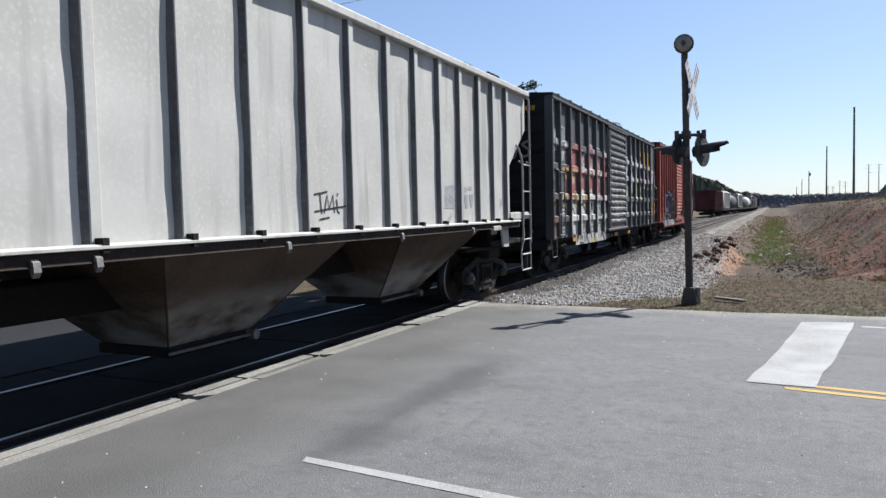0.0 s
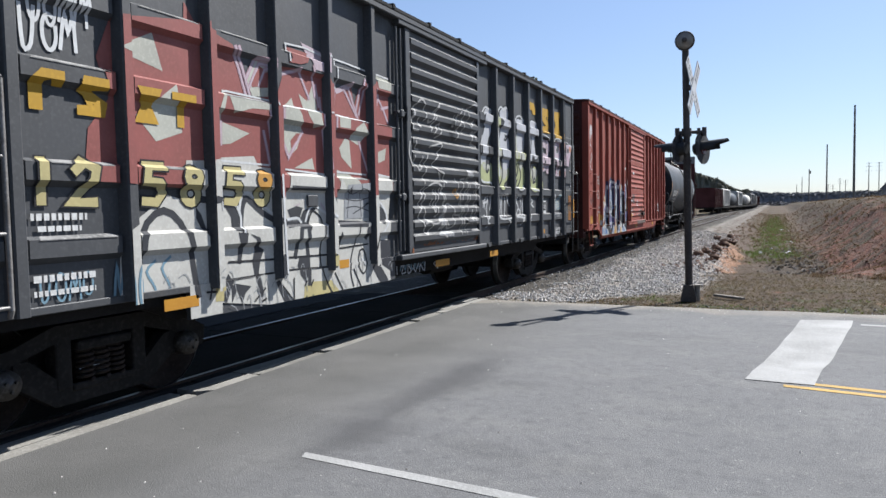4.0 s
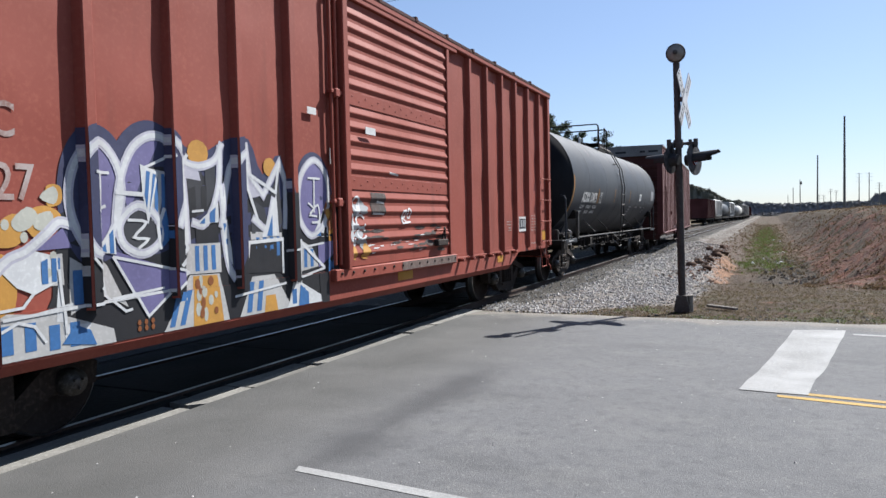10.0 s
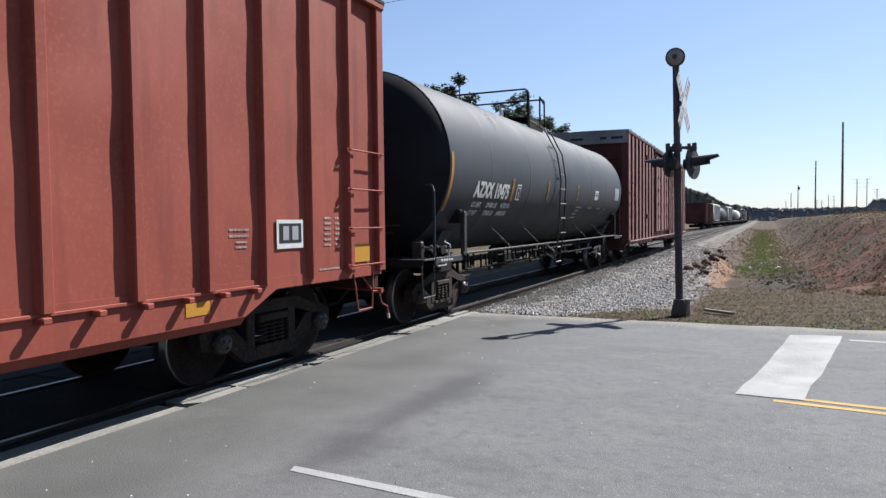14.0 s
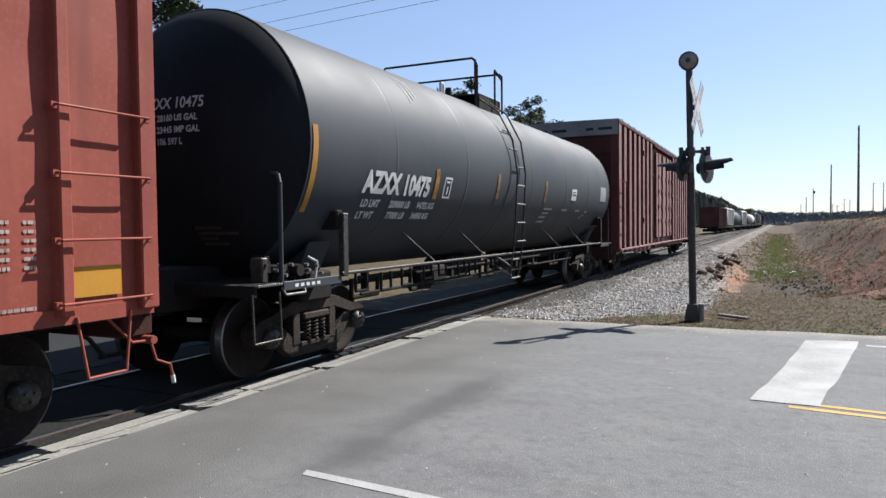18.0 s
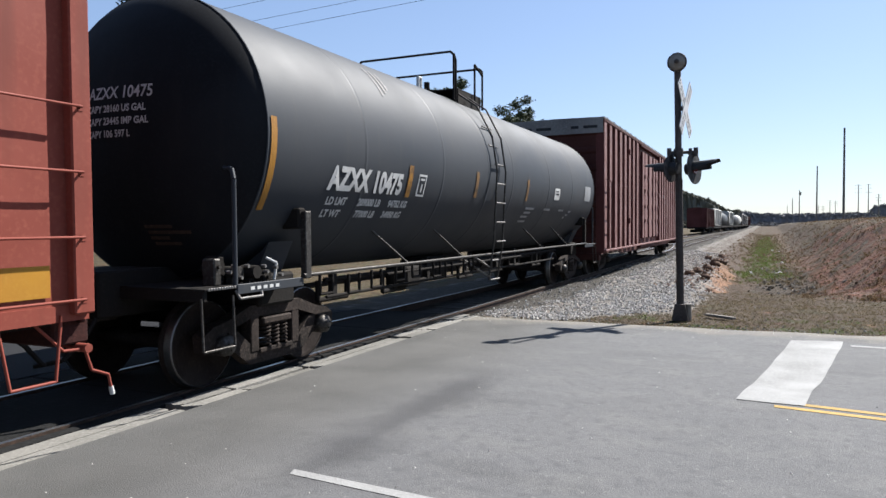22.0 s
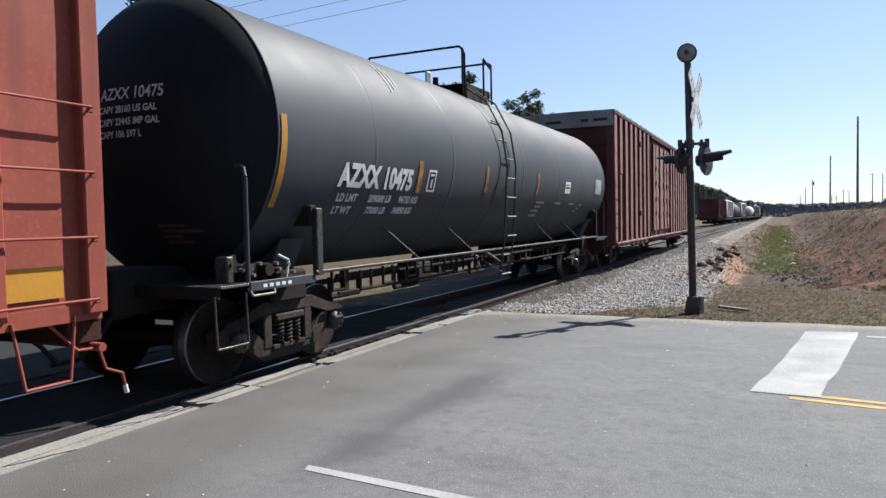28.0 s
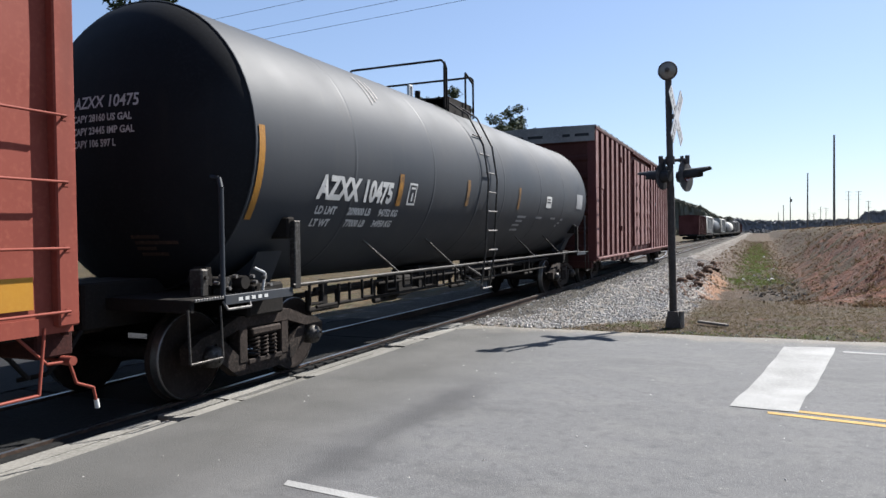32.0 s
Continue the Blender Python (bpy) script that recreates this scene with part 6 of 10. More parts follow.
    fine = [curve([(-8.46, 1.75), (-8.28, 1.73), (-8.41, 1.61), (-8.27, 1.59), (-8.37, 1.52)], 3), [(-8.80, 2.12), (-8.64, 2.12)], [(-8.72, 2.12), (-8.73, 1.66)], [(-8.78, 1.82), (-8.68, 1.86)], [(-8.62, 1.46), (-7.82, 1.28)], [(-8.62, 1.46), (-8.30, 0.95), (-7.82, 1.28)], [(-9.53, 1.08), (-8.87, 1.11), (-8.03, 1.14)], [(-9.09, 1.39), (-9.06, 0.93)], [(-5.98, 2.20), (-5.76, 2.20)], [(-5.87, 2.20), (-5.88, 1.82)], curve([(-5.96, 1.80), (-5.80, 1.90), (-5.78, 1.72), (-5.92, 1.70)], 3), [(-6.15, 1.10), (-5.68, 1.17)], [(-6.13, 1.51), (-6.15, 1.10)], [(-7.24, 1.0), (-6.45, 1.06)], [(-6.40, 1.4), (-5.7, 1.46)], [(-8.0, 2.3), (-8.28, 2.18)]]
    paint(car, side, P(strokes(fine, 0.024)), "g_white", 6)
    paint(car, side, P([oval(-8.40 + 0.07 * (k % 3), 0.86 + 0.05 * (k // 3), 0.02, 0.025, 6) for k in range(6)]), "g_rust", 4)
    # narrow tags near the corner
    paint(car, side, P(strokes([curve(l, 3) for l in [[(-11.23, 3.64), (-11.18, 3.38), (-10.95, 3.41), (-10.77, 3.35)], [(-11.21, 3.31), (-11.24, 2.86)], [(-10.95, 3.29), (-11.14, 3.03), (-10.97, 2.92), (-10.88, 3.23), (-10.94, 2.81)], [(-10.86, 3.14), (-10.78, 3.05), (-10.91, 2.96)], [(-11.15, 2.93), (-11.16, 2.66), (-11.07, 2.88)], [(-11.03, 2.85), (-10.92, 2.73), (-10.8, 2.72)], [(-10.92, 3.43), (-10.9, 3.63), (-10.78, 3.79)], [(-10.99, 3.42), (-10.97, 3.75)]]], 0.022)), "g_white", 3, "white sprayed tag")
    paint(car, side, P([blob(q, 3) for q in [[(-11.17, 3.42), (-11.05, 3.81), (-10.92, 4.0), (-10.89, 3.83), (-11.04, 3.54), (-11.09, 3.41)], [(-10.89, 3.57), (-10.78, 3.89), (-10.85, 3.97), (-10.89, 3.73)], [(-11.18, 2.67), (-11.15, 2.9), (-11.05, 2.81), (-11.1, 2.66)]]]), "g_white", 2)
    paint(car, side, P(strokes([curve(l, 3) for l in [[(-11.1, 1.99), (-10.99, 2.01), (-11.02, 1.83), (-10.95, 1.97), (-10.9, 1.99)], [(-11.12, 1.91), (-10.96, 1.75), (-11.03, 1.69)], [(-10.95, 1.91), (-10.87, 1.7), (-10.76, 1.91), (-10.7, 1.7)], [(-11.06, 1.85), (-10.72, 1.79)], [(-10.9, 2.01), (-10.88, 1.83), (-10.77, 1.85)]]], 0.010)), "g_dim", 2)
    paint(car, side, P(strokes([curve(l, 3) for l in [[(-10.25, 1.67), (-10.22, 1.37)], [(-10.36, 1.55), (-10.18, 1.58)], [(-10.38, 1.48), (-10.35, 1.24), (-10.15, 1.19)], [(-10.31, 1.6), (-10.21, 1.26)], [(-10.19, 1.55), (-10.31, 1.32)], [(-10.11, 1.46), (-10.25, 1.23)], [(-10.38, 1.38), (-10.15, 1.37)]]], 0.024)), "g_white", 2)
    paint(car, side, P([blob(q, 3) for q in [[(-9.94, 1.43), (-9.82, 1.46), (-9.81, 1.19), (-9.91, 1.18)], [(-9.61, 1.52), (-9.43, 1.46), (-9.44, 1.13), (-9.59, 1.11)]]]), "g_orange", 1)
    # the piece runs on over the bare sheet beside the added shade strip
    paint(car, side, P([blob([(-5.75, 1.73), (-5.55, 1.90), (-5.40, 1.98), (-5.36, 1.82), (-5.36, 0.80), (-5.79, 0.80)], 3)]), "g_black", 3)
    paint(car, side, P([[(-5.81, 1.46), (-5.40, 1.49), (-5.42, 1.36), (-5.80, 1.18)]]), "g_violet", 5)
    paint(car, side, P([[(-5.50, 1.00), (-5.36, 0.82), (-5.53, 0.80)]]), "g_blue", 5)
    paint(car, side, P(strokes([[(-5.50, 1.13), (-5.40, 0.92), (-5.50, 0.80)]], 0.03)), "g_white", 6)
    paint(car, side, P([blob([(-5.67, 1.87), (-5.50, 2.02), (-5.42, 1.75), (-5.58, 1.60)], 3)]), "g_rust", 4)
    paint(car, side, P([oval(-5.60, 1.80, 0.05, 0.06), oval(-5.50, 1.92, 0.04, 0.05)]), "g_orange", 6)
    return car, c


def mark_shapes():
    """Three plain yellow shapes: a hook, a zigzag and an hourglass, one unit high."""
    return [[(0, 0), (0, 0.75), (0.25, 1), (0.85, 1), (0.85, 0.62), (0.6, 0.62), (0.5, 0.76), (0.35, 0.7), (0.35, 0)], [(0, 0), (0.8, 0), (0.9, 0.4), (0.4, 0.65), (0.85, 0.7), (0.85, 1), (0.1, 1), (0, 0.6), (0.5, 0.3), (0, 0.25)], [(0, 0), (0.85, 0), (0.6, 0.5), (0.85, 1), (0, 1), (0.25, 0.5)]]


def black_boxcar():
    """Stands from -28.5 to -13.13 along the track when at rest."""
    c = -20.815
    posts = [p + 0.12 - c for p in (-27.90, -26.95, -26.00, -25.06, -24.10, -23.14, -18.70, -17.75, -16.82, -15.93, -15.0, -14.1)]
    beads = (3.32, 2.74, 2.02, 1.47)
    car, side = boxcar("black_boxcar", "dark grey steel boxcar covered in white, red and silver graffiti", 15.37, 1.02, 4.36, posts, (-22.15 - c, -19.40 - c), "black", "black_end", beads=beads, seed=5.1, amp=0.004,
                       belly=(-26.2 - c, -15.8 - c, 0.74), trucks=(-26.75 - c, -15.3 - c), door_rows=15, door_depth=0.062, sill_material="under", truck_material="truck_black")
    ladder(car, -28.42 - c, -27.95 - c, (2.56, 2.08, 1.58, 1.10), 1.72, "bright", (1.08, 2.62))
    ladder(car, -13.66 - c, -13.14 - c, (2.50, 2.02, 1.54, 1.06), 1.70, "cap", (0.60, 2.55))
    stirrup(car, -28.30 - c, 1.56, 1.0, 0.58, "bright")
    part("corner_plate", Geo().box(1.50, 1.575, -13.80 - c, -13.25 - c, 1.03, 4.24, 0.006), M["black"], car, "flat riveted corner plate")
    side.rects.append((-13.79 - c, -13.25 - c, 1.05, 4.2, 1.575, False))
    for k in range(34):
        part("rivet", shared("rivet", lambda: Geo().lathe([(0.0, 0.012), (0.014, 0.008), (0.018, 0.0)], (0, 0, 0), "x", 6).mesh("rivet", M["black"])), None, car, m=pose(1.575, -13.40 - c, 1.12 + 0.088 * k))
    for k in range(26):
        part("rivet", shared("rivet", lambda: Geo().lathe([(0.0, 0.012), (0.014, 0.008), (0.018, 0.0)], (0, 0, 0), "x", 6).mesh("rivet", M["black"])), None, car, m=pose(1.60, -28.44 - c, 1.15 + 0.122 * k))
    side.flanks.clear()
    o = -c
    def P(l):
        return [[(u + o, v) for u, v in q] for q in l]
    # red, cream and white piece on the near half
    paint(car, side, P([[(-27.2, 1.95), (-25.9, 1.9), (-25.9, 3.42), (-26.9, 3.25), (-27.05, 2.9), (-26.95, 2.6), (-27.15, 2.35)]] + [[(-26.22, 1.9), (-26.13, 3.55), (-25.99, 3.38), (-25.58, 3.28), (-25.33, 2.85), (-25.22, 2.83), (-25, 2.88), (-24.84, 3.21), (-24.52, 3.23), (-24.04, 3.24), (-23.98, 3.16), (-23.8, 3.12), (-23.44, 3.26), (-23.37, 2.98), (-23.2, 3.31), (-23.07, 3.25), (-22.92, 3.35), (-22.51, 3.29), (-22.51, 2.17), (-22.52, 1.88), (-23.19, 1.85), (-23.75, 1.9), (-24.41, 1.74), (-24.8, 1.6), (-25.01, 1.93), (-25.22, 1.92)]]), "g_red", 0, "sprayed red, cream and white graffiti")
    shards = [[(-25.73, 2.55), (-25.32, 2.47), (-25.59, 2.35), (-25.73, 2.33)], [(-25.36, 2.99), (-25.21, 3.23), (-24.98, 3.24), (-25.02, 2.87), (-25.26, 2.84), (-25.32, 2.94)], [(-25.64, 2.79), (-25.33, 2.79), (-24.97, 2.79), (-25.05, 2.73), (-25.33, 2.71), (-25.57, 2.64)], [(-25.79, 2.62), (-25.69, 2.85), (-25.66, 2.84), (-25.71, 2.67), (-25.73, 2.33), (-25.8, 2.36)], [(-24.83, 2.76), (-24.63, 2.91), (-24.6, 2.84), (-24.51, 2.74), (-24.45, 2.55), (-24.56, 2.37), (-24.71, 2.27), (-24.77, 2.35), (-24.83, 2.53)]]
    shards += [[(-24.5, 2.97), (-24.35, 2.91), (-24.24, 3.11), (-24.19, 2.96), (-24.11, 2.66), (-24.26, 2.62), (-24.39, 2.76)], [(-24.61, 2.16), (-24.28, 2.29), (-24.24, 2.16)], [(-23.5, 2.56), (-23.41, 2.7), (-23.23, 2.79), (-23.09, 2.65), (-23.31, 2.5)], [(-23.72, 2.44), (-23.59, 2.57), (-23.5, 2.54), (-23.46, 2.2), (-23.68, 2.33)], [(-22.87, 2.43), (-22.6, 2.51), (-22.64, 2.35), (-22.83, 2.3)], [(-23.86, 2.19), (-23.49, 2.12), (-23.21, 1.95), (-23.66, 1.94), (-23.82, 2.06)], [(-22.89, 3.45), (-22.5, 3.42), (-22.51, 3.27), (-22.83, 3.27)]]
    shards += [[(-23.77, 2.84), (-23.53, 2.8), (-23.54, 2.68), (-23.77, 2.68)]]
    paint(car, side, P(shards + [[(-26.7, 2.5), (-26.3, 2.8), (-26.2, 2.4), (-26.5, 2.3)], [(-26.9, 3.0), (-26.5, 3.2), (-26.4, 2.9)]]), "g_cream", 1)
    paint(car, side, P([[(-24.43, 3.54), (-23.98, 3.49), (-23.99, 3.27), (-24.23, 3.27), (-24.32, 3.4)], [(-23.8, 3.12), (-23.44, 3.26), (-23.41, 3.2), (-23.76, 3.07)]]), "g_rose", 1)
    paint(car, side, P([[(-25.28, 3), (-25.16, 3.16), (-25.08, 3.14), (-25.17, 2.95), (-25.26, 2.93)], [(-25.12, 3.09), (-25.01, 3.12), (-25.02, 2.96), (-25.15, 2.94)], [(-24.67, 2.45), (-24.56, 2.54), (-24.47, 2.54), (-24.58, 2.39), (-24.66, 2.37)], [(-24.65, 3.33), (-24.71, 3.44), (-24.32, 3.44), (-24.38, 3.32), (-24.52, 3.28), (-24.71, 3.27)]]), "g_red", 2)
    pale = [[(-25.54, 3.27), (-25.45, 3.08), (-25.36, 2.84)], [(-25.49, 3.28), (-25.4, 3.1), (-25.3, 2.84)], [(-25.36, 2.99), (-25.21, 3.22), (-24.98, 3.24)], [(-25.31, 2.92), (-25.15, 3.18), (-24.98, 3.19)], [(-25.17, 2.96), (-25.07, 3.13), (-24.99, 3.16)], [(-25.11, 2.51), (-25.02, 2.18)], [(-25.05, 2.72), (-25, 2.45)], [(-24.82, 3.13), (-24.49, 3.23)], [(-24.51, 3.24), (-24.31, 2.94)], [(-24.27, 3.3), (-24.2, 2.97)], [(-24.11, 2.98), (-24.02, 2.18)], [(-24.19, 3.11), (-24.13, 2.87)], [(-23.61, 3.16), (-23.33, 2.86)], [(-23.51, 3.19), (-23.29, 2.83)], [(-23.18, 3.32), (-23.34, 2.91)]]
    pale += [[(-23.11, 3.27), (-23.27, 2.88)], [(-23.29, 2.55), (-23.07, 2.15)], [(-23.8, 3.17), (-23.87, 2.19)], [(-24.82, 2.77), (-24.83, 2.49), (-24.71, 2.27), (-24.45, 2.56)], [(-22.88, 3.24), (-22.64, 3), (-22.54, 2.86)], [(-22.71, 3.02), (-22.53, 3.06)], [(-22.78, 3.19), (-22.88, 2.88)], [(-25.8, 2.36), (-25.81, 2.19)], [(-24.8, 1.84), (-24.61, 1.74), (-24.46, 1.84)], [(-24.77, 1.77), (-24.7, 1.61)], [(-24.23, 1.87), (-24.03, 1.66)], [(-25.72, 2.55), (-25.73, 2.33)]]
    paint(car, side, P(strokes(pale, 0.042)), "g_pink", 2)
    paint(car, side, P(strokes(pale, 0.022)), "g_rose", 3)
    # white figures with dark outlines along the bottom
    paint(car, side, P([[(-26.95, 0.75), (-26.9, 1.55), (-26.4, 1.85), (-25.8, 1.72), (-25.8, 0.75)]] + [[(-26.22, 1.82), (-26.17, 2.16), (-25.94, 2.17), (-25.73, 2.21), (-25.27, 2.25), (-25.21, 2.15), (-25.01, 2.14), (-25, 1.83), (-24.78, 1.86), (-24.74, 2.11), (-24, 2.11), (-24.01, 1.87), (-23.9, 1.68), (-23.83, 1.87), (-23.77, 2.1), (-23.66, 1.96), (-23.05, 1.88), (-22.97, 1.88), (-22.92, 2.15), (-22.53, 2.13), (-22.53, 1.85), (-22.62, 1.41), (-22.58, 0.71), (-24.73, 0.68), (-26.27, 0.92)]]), "g_bone", 3)
    paint(car, side, P(strokes([[(-25.69, 2.83), (-25.64, 2.84), (-24.99, 2.83), (-24.96, 2.79)], [(-24.85, 2.79), (-24.74, 2.81), (-23.97, 2.82)], [(-24.72, 3.47), (-24.38, 3.49), (-23.98, 3.46)], [(-24.71, 3.47), (-24.69, 3.29)], [(-23.8, 3.47), (-23.58, 3.47), (-23.06, 3.45)], [(-23.79, 3.45), (-23.79, 3.13)], [(-23.79, 2.82), (-23.09, 2.8)], [(-22.89, 3.45), (-22.5, 3.44)], [(-25.73, 2.18), (-25.04, 2.17)], [(-24.77, 2.14), (-24, 2.11)], [(-23.8, 2.15), (-23.13, 2.14)], [(-22.89, 2.16), (-22.53, 2.13)]], 0.020)), "g_white", 4)
    paint(car, side, P([[(-24.55, 0.66), (-24.51, 0.86), (-24.36, 0.9), (-23.99, 0.88), (-23.81, 0.72), (-23.97, 0.61)], [(-25.88, 1), (-25.77, 1.04), (-25.78, 0.86), (-25.89, 0.87)], [(-24.05, 1.21), (-23.93, 1.17), (-23.95, 1.04), (-24.06, 1.06)]]), "g_straw", 4)
    dark = [[(-25.91, 1.85), (-25.66, 1.79), (-25.55, 1.73), (-25.51, 1.61), (-25.51, 1.51), (-25.62, 1.52), (-25.63, 1.65), (-25.7, 1.74), (-25.77, 1.77), (-25.92, 1.79)], [(-25.59, 1.5), (-25.45, 1.49), (-25.48, 1.33), (-25.52, 1.19), (-25.57, 1.2), (-25.55, 1.33)], [(-25.42, 1.48), (-25.28, 1.44), (-25.25, 1.35), (-25.17, 1.31), (-25.22, 1.22), (-25.26, 1.09), (-25.2, 0.85), (-25.24, 0.83), (-25.32, 1.05), (-25.35, 1.21), (-25.31, 1.31), (-25.33, 1.42)], [(-25.78, 0.86), (-25.75, 1.04), (-25.7, 1.11), (-25.63, 1.03), (-25.69, 0.95), (-25.74, 0.84)]]
    dark += [[(-25.67, 0.83), (-25.67, 0.99), (-25.62, 1.01), (-25.39, 0.96), (-25.48, 0.9), (-25.53, 0.81), (-25.6, 0.95)], [(-25.01, 0.96), (-24.95, 0.98), (-24.88, 0.87), (-24.71, 0.67), (-24.85, 0.7)], [(-24.9, 1.26), (-24.78, 1.25), (-24.81, 1.13), (-24.95, 0.99), (-25.02, 0.98), (-25.01, 1.24)], [(-24.56, 1.6), (-24.48, 1.7), (-24.34, 1.74), (-24.23, 1.72), (-24.37, 1.67), (-24.41, 1.54), (-24.44, 1.5), (-24.54, 1.5)], [(-24.61, 1.1), (-24.57, 1.2), (-24.44, 1.19), (-24.43, 0.99), (-24.49, 0.91), (-24.58, 1)], [(-23.84, 1.58), (-23.16, 1.55), (-23.18, 1.48), (-23.83, 1.5)]]
    dark += [[(-23.21, 1.47), (-23.12, 1.49), (-23.08, 1.4), (-23.17, 1.31), (-23.24, 1.35)], [(-23.05, 0.95), (-22.95, 1.03), (-22.8, 0.92), (-22.64, 0.75), (-22.81, 0.69)], [(-22.91, 1.78), (-22.71, 1.7), (-22.65, 1.57), (-22.77, 1.5), (-22.88, 1.55)], [(-22.82, 1.3), (-22.55, 1.28), (-22.57, 0.87), (-22.8, 0.97)], [(-24.76, 1.71), (-24.61, 1.75), (-24.49, 1.73), (-24.56, 1.61), (-24.71, 1.61)], [(-24.73, 1.97), (-24.01, 1.96), (-24.01, 1.92), (-24.73, 1.92)], [(-23.9, 1.31), (-23.79, 1.44), (-23.74, 1.35), (-23.82, 1.19), (-23.9, 1.14)]]
    dark += [[(-26.08, 1.75), (-26.02, 1.68), (-25.95, 1.52), (-25.98, 1.48), (-26.08, 1.64)]]
    paint(car, side, P(dark), "g_slate", 5)
    wide = [[(-25.5, 1.5), (-25.48, 1.7), (-25.44, 1.8), (-25.38, 1.82), (-25.18, 1.69), (-24.97, 1.6), (-24.85, 1.56)], [(-24.58, 1.5), (-24.6, 1.35), (-24.65, 1.2)], [(-24.45, 1.49), (-24.43, 1.34), (-24.41, 1.14), (-24.42, 0.88)], [(-24.8, 1.55), (-24.62, 1.56), (-24.53, 1.53)], [(-26.07, 1.82), (-25.9, 1.81)]]
    paint(car, side, P(strokes([curve(l, 3) for l in wide + [[(-26.75, 0.85), (-26.7, 1.5), (-26.45, 1.72), (-26.2, 1.5), (-26.1, 0.95)]]], 0.062)), "g_slate", 5)
    paint(car, side, P([[(-23.64, 2), (-23.06, 2.04), (-23.08, 1.59), (-23.67, 1.59)]]), "g_grey", 6)
    paint(car, side, P(strokes([curve(l, 3) for l in [[(-23.63, 1.93), (-23.46, 1.89), (-23.28, 1.96), (-23.08, 1.91)], [(-23.62, 1.83), (-23.37, 1.81), (-23.09, 1.85)], [(-23.54, 1.99), (-23.6, 1.61)], [(-23.32, 2.01), (-23.28, 1.62)], [(-23.63, 1.72), (-23.4, 1.74), (-23.1, 1.68)], [(-23.47, 1.65), (-23.09, 1.78)]]], 0.012)), "g_slate", 7)
    ink = [[(-24.41, 1.49), (-24.38, 1.61), (-24.31, 1.69), (-24.22, 1.66), (-24.14, 1.58), (-24.13, 1.43), (-24.19, 1.22), (-24.13, 0.95), (-23.94, 0.68)], [(-23.36, 1.56), (-23.42, 1.33), (-23.51, 1.17), (-23.57, 0.94), (-23.51, 0.76)], [(-23.37, 1.01), (-23.34, 1.17), (-23.25, 1.2), (-23.18, 1.07), (-23.21, 0.94), (-23.29, 0.9), (-23.39, 1.01)], [(-24.95, 0.96), (-24.65, 0.67)], [(-24.7, 0.97), (-24.71, 0.68)], [(-23.91, 0.96), (-23.71, 0.68)], [(-23.5, 0.97), (-23.34, 0.74)], [(-23.58, 1.96), (-23.33, 1.72), (-23.6, 1.65)], [(-23.33, 1.72), (-23.07, 1.79)], [(-25.69, 1.22), (-25.02, 1.2)]]
    ink += [[(-25.75, 1.05), (-25.03, 1.06)], [(-24.91, 1.07), (-23.99, 1.04)], [(-24.76, 1.2), (-23.98, 1.18)], [(-23.86, 1.24), (-23.13, 1.26)], [(-25.3, 0.92), (-25.27, 0.88)], [(-25.18, 0.92), (-25.23, 0.87)], [(-25.34, 0.81), (-25.28, 0.85)], [(-25.17, 0.81), (-25.23, 0.79)], [(-24.51, 0.87), (-24.47, 0.92)], [(-24.39, 0.86), (-24.35, 0.92)], [(-24.52, 0.7), (-24.48, 0.75)], [(-24.4, 0.68), (-24.36, 0.75)], [(-25.96, 0.9), (-25.93, 1.01)], [(-26, 0.97), (-25.88, 0.96)], [(-23.09, 1.13), (-22.96, 1.43), (-22.94, 1.79)]]
    paint(car, side, P(strokes([curve(l, 3) for l in ink], 0.021)), "g_black", 6)
    paint(car, side, P(strokes([curve(l, 3) for l in [[(-25.52, 1.69), (-25.48, 1.85), (-25.41, 1.88), (-25.33, 1.86), (-25, 1.66)], [(-25.79, 1.86), (-25.58, 1.77), (-25.5, 1.66), (-25.5, 1.5)], [(-24.88, 1.59), (-24.61, 1.62), (-24.53, 1.57)], [(-24.45, 1.58), (-24.38, 1.71), (-24.27, 1.75), (-24.12, 1.69), (-23.92, 1.61)], [(-22.93, 1.84), (-22.76, 1.76), (-22.63, 1.57), (-22.86, 1.35)], [(-25.84, 1.79), (-25.81, 1.47), (-25.82, 1.07)], [(-23.29, 1.1), (-23.23, 1.01)], [(-24.95, 2.07), (-24.94, 1.61), (-24.91, 1.05)]]], 0.030)), "g_white", 7)
    rng = random.Random(14)
    soil_marks = []
    for k in range(40):
        u, v = rng.uniform(-26.9, -22.6), rng.uniform(0.80, 1.15)
        l = rng.uniform(0.08, 0.3)
        soil_marks.append(curve([(u, v), (u + l * 0.3, v + rng.uniform(-0.05, 0.05)), (u + l * 0.5, v + rng.uniform(-0.25, -0.05))], 3))
    paint(car, side, P(strokes(soil_marks, 0.009)), "g_grey", 6)
    paint(car, side, P(tag(-27.6, -27.15, 1.06, 1.30, 4, 72, 0.018) + tag(-27.0, -26.35, 0.85, 1.35, 4, 73, 0.024)), "g_teal", 5)
    paint(car, side, P(strokes([curve(l, 3) for l in [[(-22.18, 0.94), (-22.04, 0.96)], [(-22.11, 0.95), (-22.1, 0.77)], [(-21.98, 0.87), (-21.89, 0.89), (-21.96, 0.77), (-21.84, 0.78)], [(-21.76, 0.93), (-21.77, 0.76), (-21.67, 0.79), (-21.74, 0.86)], [(-21.6, 0.86), (-21.53, 0.76), (-21.44, 0.87)], [(-21.4, 0.74), (-21.37, 0.86), (-21.24, 0.75), (-21.2, 0.88)], [(-20.78, 0.86), (-20.9, 0.83), (-20.76, 0.75), (-20.91, 0.7)]]], 0.020)), "g_silver", 3)
